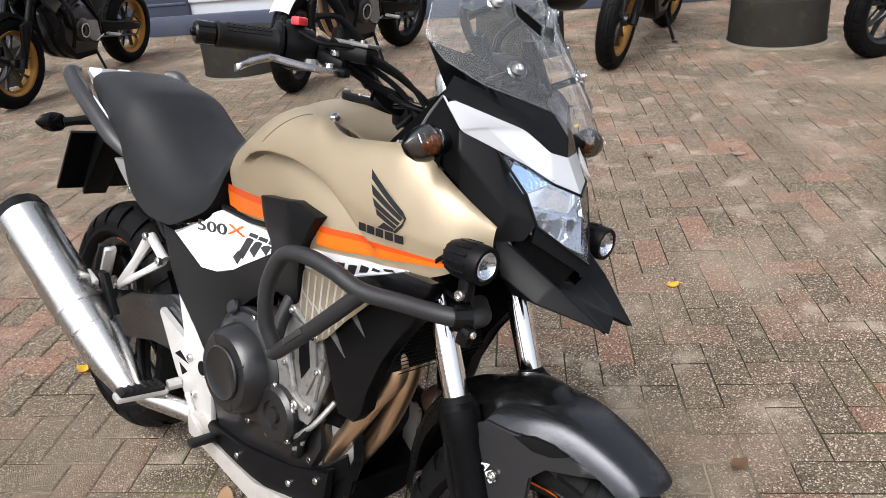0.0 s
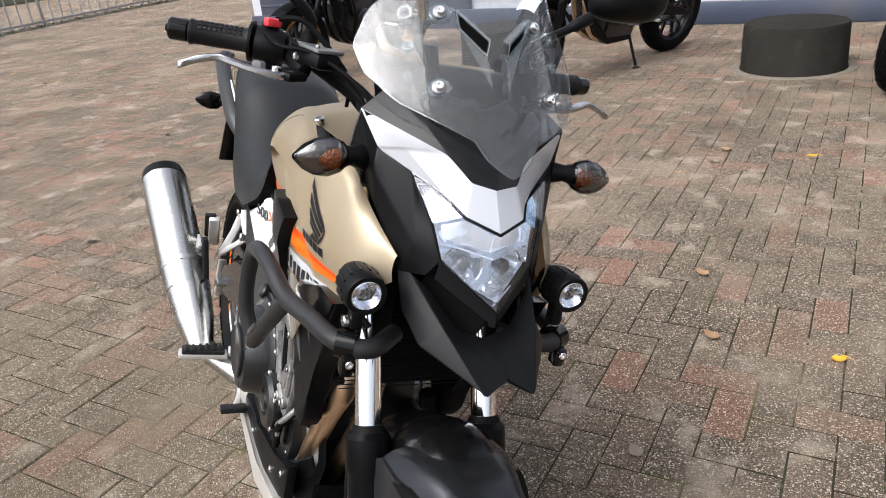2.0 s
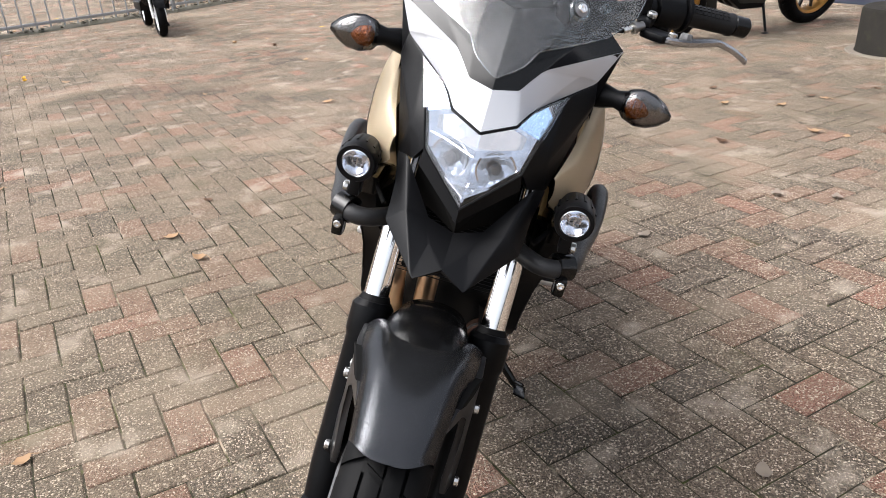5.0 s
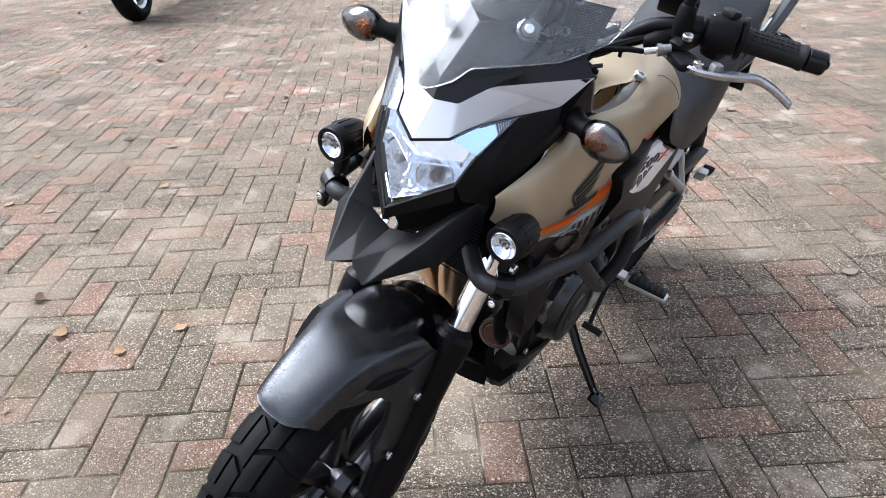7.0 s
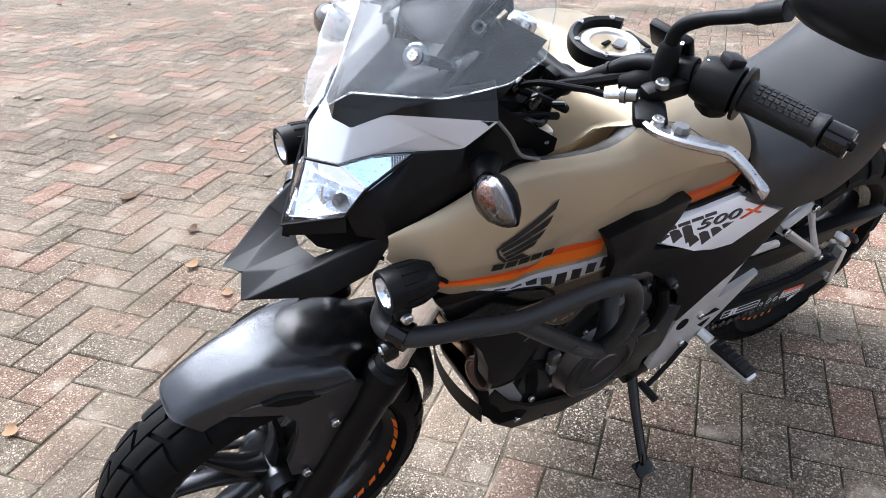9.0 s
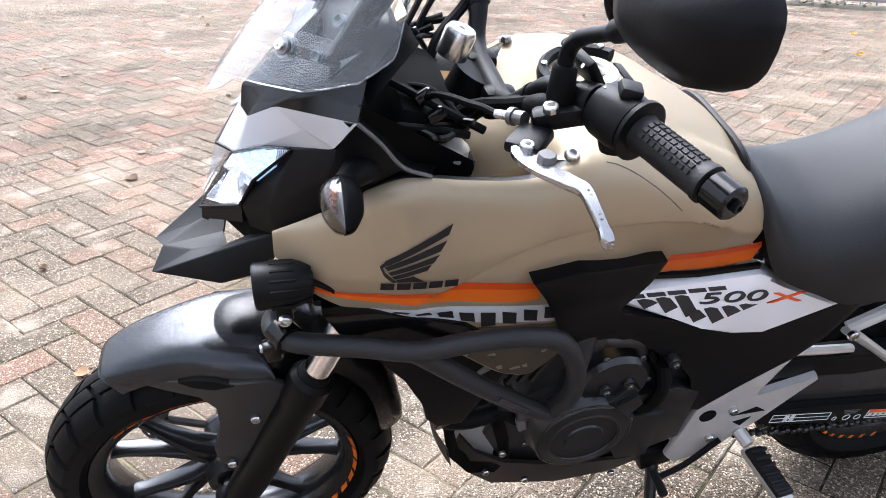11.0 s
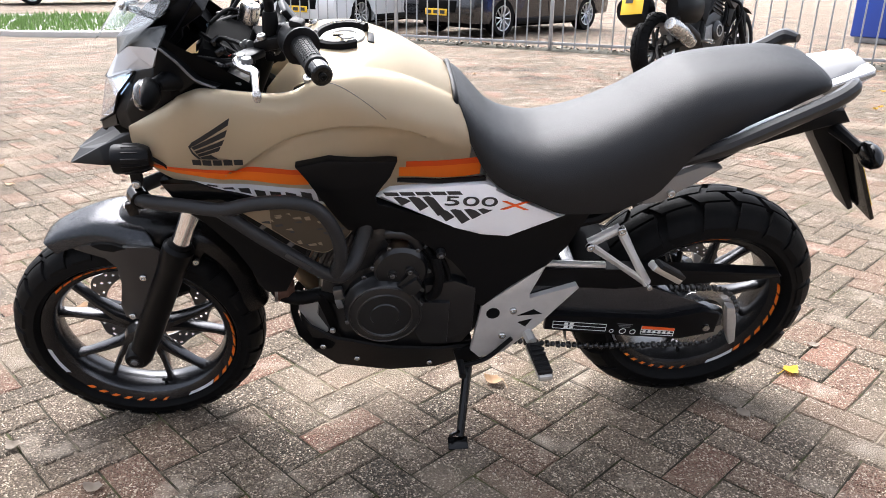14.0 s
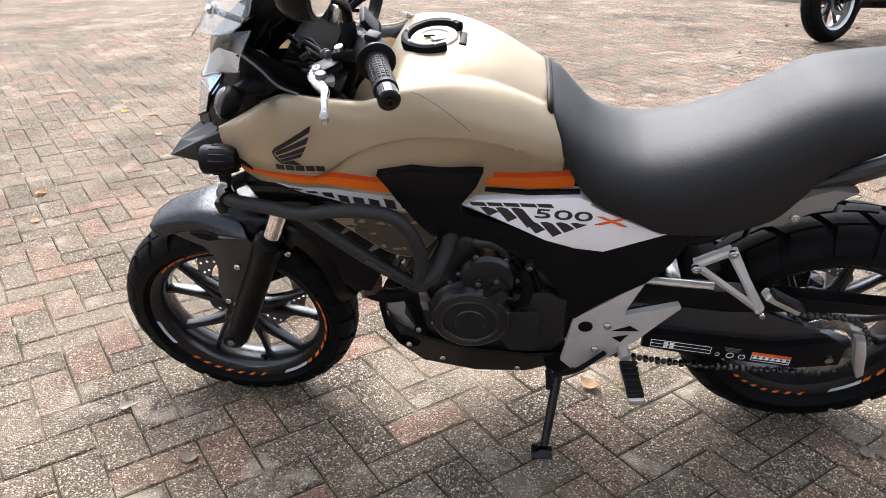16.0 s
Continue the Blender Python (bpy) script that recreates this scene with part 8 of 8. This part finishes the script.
# ---- grass island, blue container, trees' edge ----
isl = B()
ring = [Vector((7.2 + 2.9 * math.cos(a) + 0.6 * math.cos(2 * a), -13.6 + 2.6 * math.sin(a), 0)) for a in (2 * math.pi * k / 40 for k in range(40))]
loft(isl, [[p + Vector((0, 0, -0.02)) for p in ring], [p + Vector((0, 0, 0.08)) for p in ring], [p * 0.97 + Vector((0.216, -0.408, 0.09)) for p in ring], [p * 0.94 + Vector((0.432, -0.816, 0.06)) for p in ring]])
tagged(part("kerb", isl, KERB, None), "pale concrete kerb round the grass island", "kerb", kind="structure")
gr = B()
rg = random.Random(4)
for _ in range(5000):
    a, q = rg.uniform(0, 2 * math.pi), math.sqrt(rg.random())
    x, y = 7.2 + 2.6 * q * math.cos(a), -13.6 + 2.3 * q * math.sin(a)
    h, t, w = rg.uniform(0.05, 0.14), rg.uniform(0, 6.3), rg.uniform(0.008, 0.02)
    lx, ly = rg.uniform(-0.05, 0.05), rg.uniform(-0.05, 0.05)
    v = [gr.verts.new((x - w * math.cos(t), y - w * math.sin(t), 0.05)), gr.verts.new((x + w * math.cos(t), y + w * math.sin(t), 0.05)), gr.verts.new((x + lx, y + ly, 0.06 + h))]
    gr.faces.new(v)
tagged(part("grass", gr, GRASS, None), "short green grass on the island", "grass", kind="stuff")
bin_ = thing("container", pose(-7.7, -11.6, 0, 0, 0, 35), "blue steel container beyond the fence", "container")
part("container_body", box(B(), (0, 0, 0.85), (1.2, 0.9, 1.5), (0, 0, 0), 0.03), BLUE, bin_)
for x in (-0.45, 0.45):
    part("container_foot", box(B(), (x, 0, 0.06), (0.12, 0.8, 0.12), (0, 0, 0), 0.01), GALV, bin_)
MOSSY = material("mossy_concrete", (0.17, 0.17, 0.12), 0.9, scale=6, vary=0.3, bump=0.3, dirt=0.5, dirt_color=(0.06, 0.08, 0.03))
low = tagged(part("wall_west", box(B(), (0, 0, 0.38), (20, 0.3, 0.76), (0, 0, 0), 0.02), MOSSY, None), "low mossy concrete wall behind the fence", "wall", kind="structure")
low.matrix_world = pose(-27.5, -2.5, 0, 0, 0, 128)
litter = B()
rh = random.Random(8)
for _ in range(2600):
    near = rh.random() < 0.45
    x, y = (rh.uniform(-11, 3.5), rh.uniform(-9, 3.5)) if near else (rh.uniform(-26, -13.5), rh.uniform(-9, 6))
    if -0.6 < x < 2.4 and -0.8 < y < 2.2 or near and y > 3.2 + 0.7 * x and x < -1:
        continue
    t, w = rh.uniform(0, 6.3), rh.uniform(0.006, 0.016) if near else rh.uniform(0.03, 0.09)
    c = Vector((x, y, 0.006 if near else 0.03))
    e1 = Vector((math.cos(t), math.sin(t), rh.uniform(-0.15, 0.15))) * w
    e2 = Vector((-math.sin(t), math.cos(t), rh.uniform(-0.15, 0.15))) * w
    litter.faces.new([litter.verts.new(c - e1), litter.verts.new(c + e2 * 0.5), litter.verts.new(c + e1), litter.verts.new(c - e2 * 0.5)])
tagged(part("leaf_litter", litter, material("leaf_crumbs", (0.11, 0.08, 0.05), 0.8, scale=8, vary=0.6), None), "small brown leaf crumbs scattered over the paving", "leaf litter", kind="stuff")

# ---- fallen leaves ----
LEAF_COLOURS = [material("dry_leaf_%s" % n, c, 0.75, scale=60, vary=0.35, bump=0.3) for n, c in (("tan", (0.42, 0.27, 0.15)), ("brown", (0.16, 0.09, 0.05)), ("yellow", (0.7, 0.45, 0.04)), ("grey", (0.30, 0.25, 0.2)))]
rl = random.Random(21)


def leaf(x, y, size, mat, turn, curl):
    ob = thing("fallen_leaf", pose(x, y, 0.002, 0, 0, turn), "curled dry fallen leaf on the paving", "leaf", "fallen leaves")

    def fn(u, v):
        w = math.sin(math.pi * min(1, 0.04 + 0.96 * u)) ** 0.8 * 0.36 * (1 + 0.12 * math.sin(14 * u))
        c = 2 * v - 1
        return Vector((size * (u - 0.5), size * w * c, size * (curl * (u - 0.5) ** 2 * 1.4 + 0.35 * curl * c * c * w + 0.03 + 0.03 * math.sin(9 * u + 3 * c))))
    part("blade", sheet(B(), fn, 9, 6, 0.0006), mat, ob)
    part("stalk", tube(B(), [(-0.5 * size, 0, size * (0.35 * curl + 0.03)), (-0.72 * size, 0.06 * size, size * 0.2 * curl), (-0.85 * size, 0.14 * size, 0.004)], 0.0012, 5), mat, ob)


KNOWN = [(0.729 + 0.02, 1.59, 2), (1.36, 0.93, 1), (-0.07, 2.65, 1), (0.85, 0.855, 3), (0.48, 1.36, 0), (-0.67, -1.365, 1), (-0.057, -1.06, 0), (0.104, 1.60, 0), (1.345, -1.15, 0), (1.288, -1.418, 1), (1.10, -0.89, 0), (-0.639, -3.01, 1), (0.485, -1.96, 0), (-0.154, 0.147, 3), (0.511, -0.027, 0), (-0.39, -0.075, 2), (1.469, 0.434, 3), (1.729, 0.271, 3)]
for x, y, k in KNOWN:
    leaf(x, y, rl.uniform(0.045, 0.065), LEAF_COLOURS[k], rl.uniform(0, 360), rl.uniform(0.3, 0.9))
for _ in range(230):
    while True:
        x, y = rl.uniform(-11, 3.5), rl.uniform(-9, 4.0)
        if not (-0.3 < x < 2.4 and -0.5 < y < 2.2) and (y < 4 + 0.6 * x or x > -1):
            break
    leaf(x, y, rl.uniform(0.04, 0.075), LEAF_COLOURS[rl.choice((0, 0, 1, 3, 3, 2) if rl.random() < 0.6 else (0, 1, 3))], rl.uniform(0, 360), rl.uniform(0.2, 0.9))

# ---- ground: paving ----
def far_ground():
    b = B()
    for v in [(-90, -90), (90, -90), (90, 90), (-90, 90)]:
        b.verts.new((*v, -0.0065))
    b.faces.new(b.verts[:])
    return tagged(part("ground", b, PAVER_FAR, None), "weathered brick paving of the yard", "ground", kind="structure")


far_ground()
bj = B()
for k in range(64):
    bj.verts.new((8.55 * math.cos(2 * math.pi * k / 64) - 0.9, 8.55 * math.sin(2 * math.pi * k / 64), -0.0045))
bj.faces.new(bj.verts[:])
paving = tagged(part("pavement", bj, JOINT, None), "herringbone brick paving with mossy joints", "pavement", kind="structure")
U, GAP, CH = 0.105, 0.0048, 0.0034
LAY = radians(43)


def brick_form(lx, ly):
    """Corner points and faces of a brick with a worn top edge."""
    v = []
    for z, k in ((-0.03, 0), (-CH, 0), (0, CH)):
        v += [(-lx / 2 + k, -ly / 2 + k, z), (lx / 2 - k, -ly / 2 + k, z), (lx / 2 - k, ly / 2 - k, z), (-lx / 2 + k, ly / 2 - k, z)]
    f = [(8, 9, 10, 11)] + [(a + i, a + (i + 1) % 4, a + 4 + (i + 1) % 4, a + 4 + i) for a in (0, 4) for i in range(4)]
    return v, f


bv, bf = brick_form(2 * U - GAP, U - GAP)
brick_mesh = bpy.data.meshes.new("brick")
brick_mesh.from_pydata(bv, [], bf)
brick_mesh.materials.append(PAVER)
rest_v, rest_f, near = [], [], []
rb = random.Random(3)
N = 85
for c in range(-N, N):
    for r in range(-N, N):
        d = (c - r) % 4
        if d not in (0, 3):
            continue
        gx, gy = ((c + 1) * U, (r + 0.5) * U) if d == 0 else ((c + 0.5) * U, (r + 1) * U)
        x, y = gx * math.cos(LAY) - gy * math.sin(LAY) - 0.9, gx * math.sin(LAY) + gy * math.cos(LAY)
        if math.hypot(x + 0.9, y) > 8.6:
            continue
        turn = LAY + (0 if d == 0 else math.pi / 2) + rb.uniform(-0.012, 0.012)
        z, tx, ty = rb.uniform(-0.002, 0.0015), rb.uniform(-0.006, 0.006), rb.uniform(-0.006, 0.006)
        place = Matrix.LocRotScale((x, y, z), Euler((tx, ty, turn)), None)
        if 0.0 < x < 2.0 and 0.3 < y < 3.2 and len(near) < 300 or 0.9 < x < 2.2 and -0.6 < y < 0.3 and len(near) < 300:
            near.append(place)
        else:
            n = len(rest_v)
            rest_v += [tuple(place @ Vector(p)) for p in bv]
            rest_f += [tuple(i + n for i in f) for f in bf]
for place in near:
    ob = new("brick", brick_mesh)
    ob.parent = paving
    ob.matrix_local = place
rest = bpy.data.meshes.new("brick_field")
rest.from_pydata(rest_v, [], rest_f)
rest.materials.append(PAVER_REST)
ob = new("brick_field", rest)
ob.parent = paving
tagged(ob, "rest of the herringbone bricks", kind="stuff")
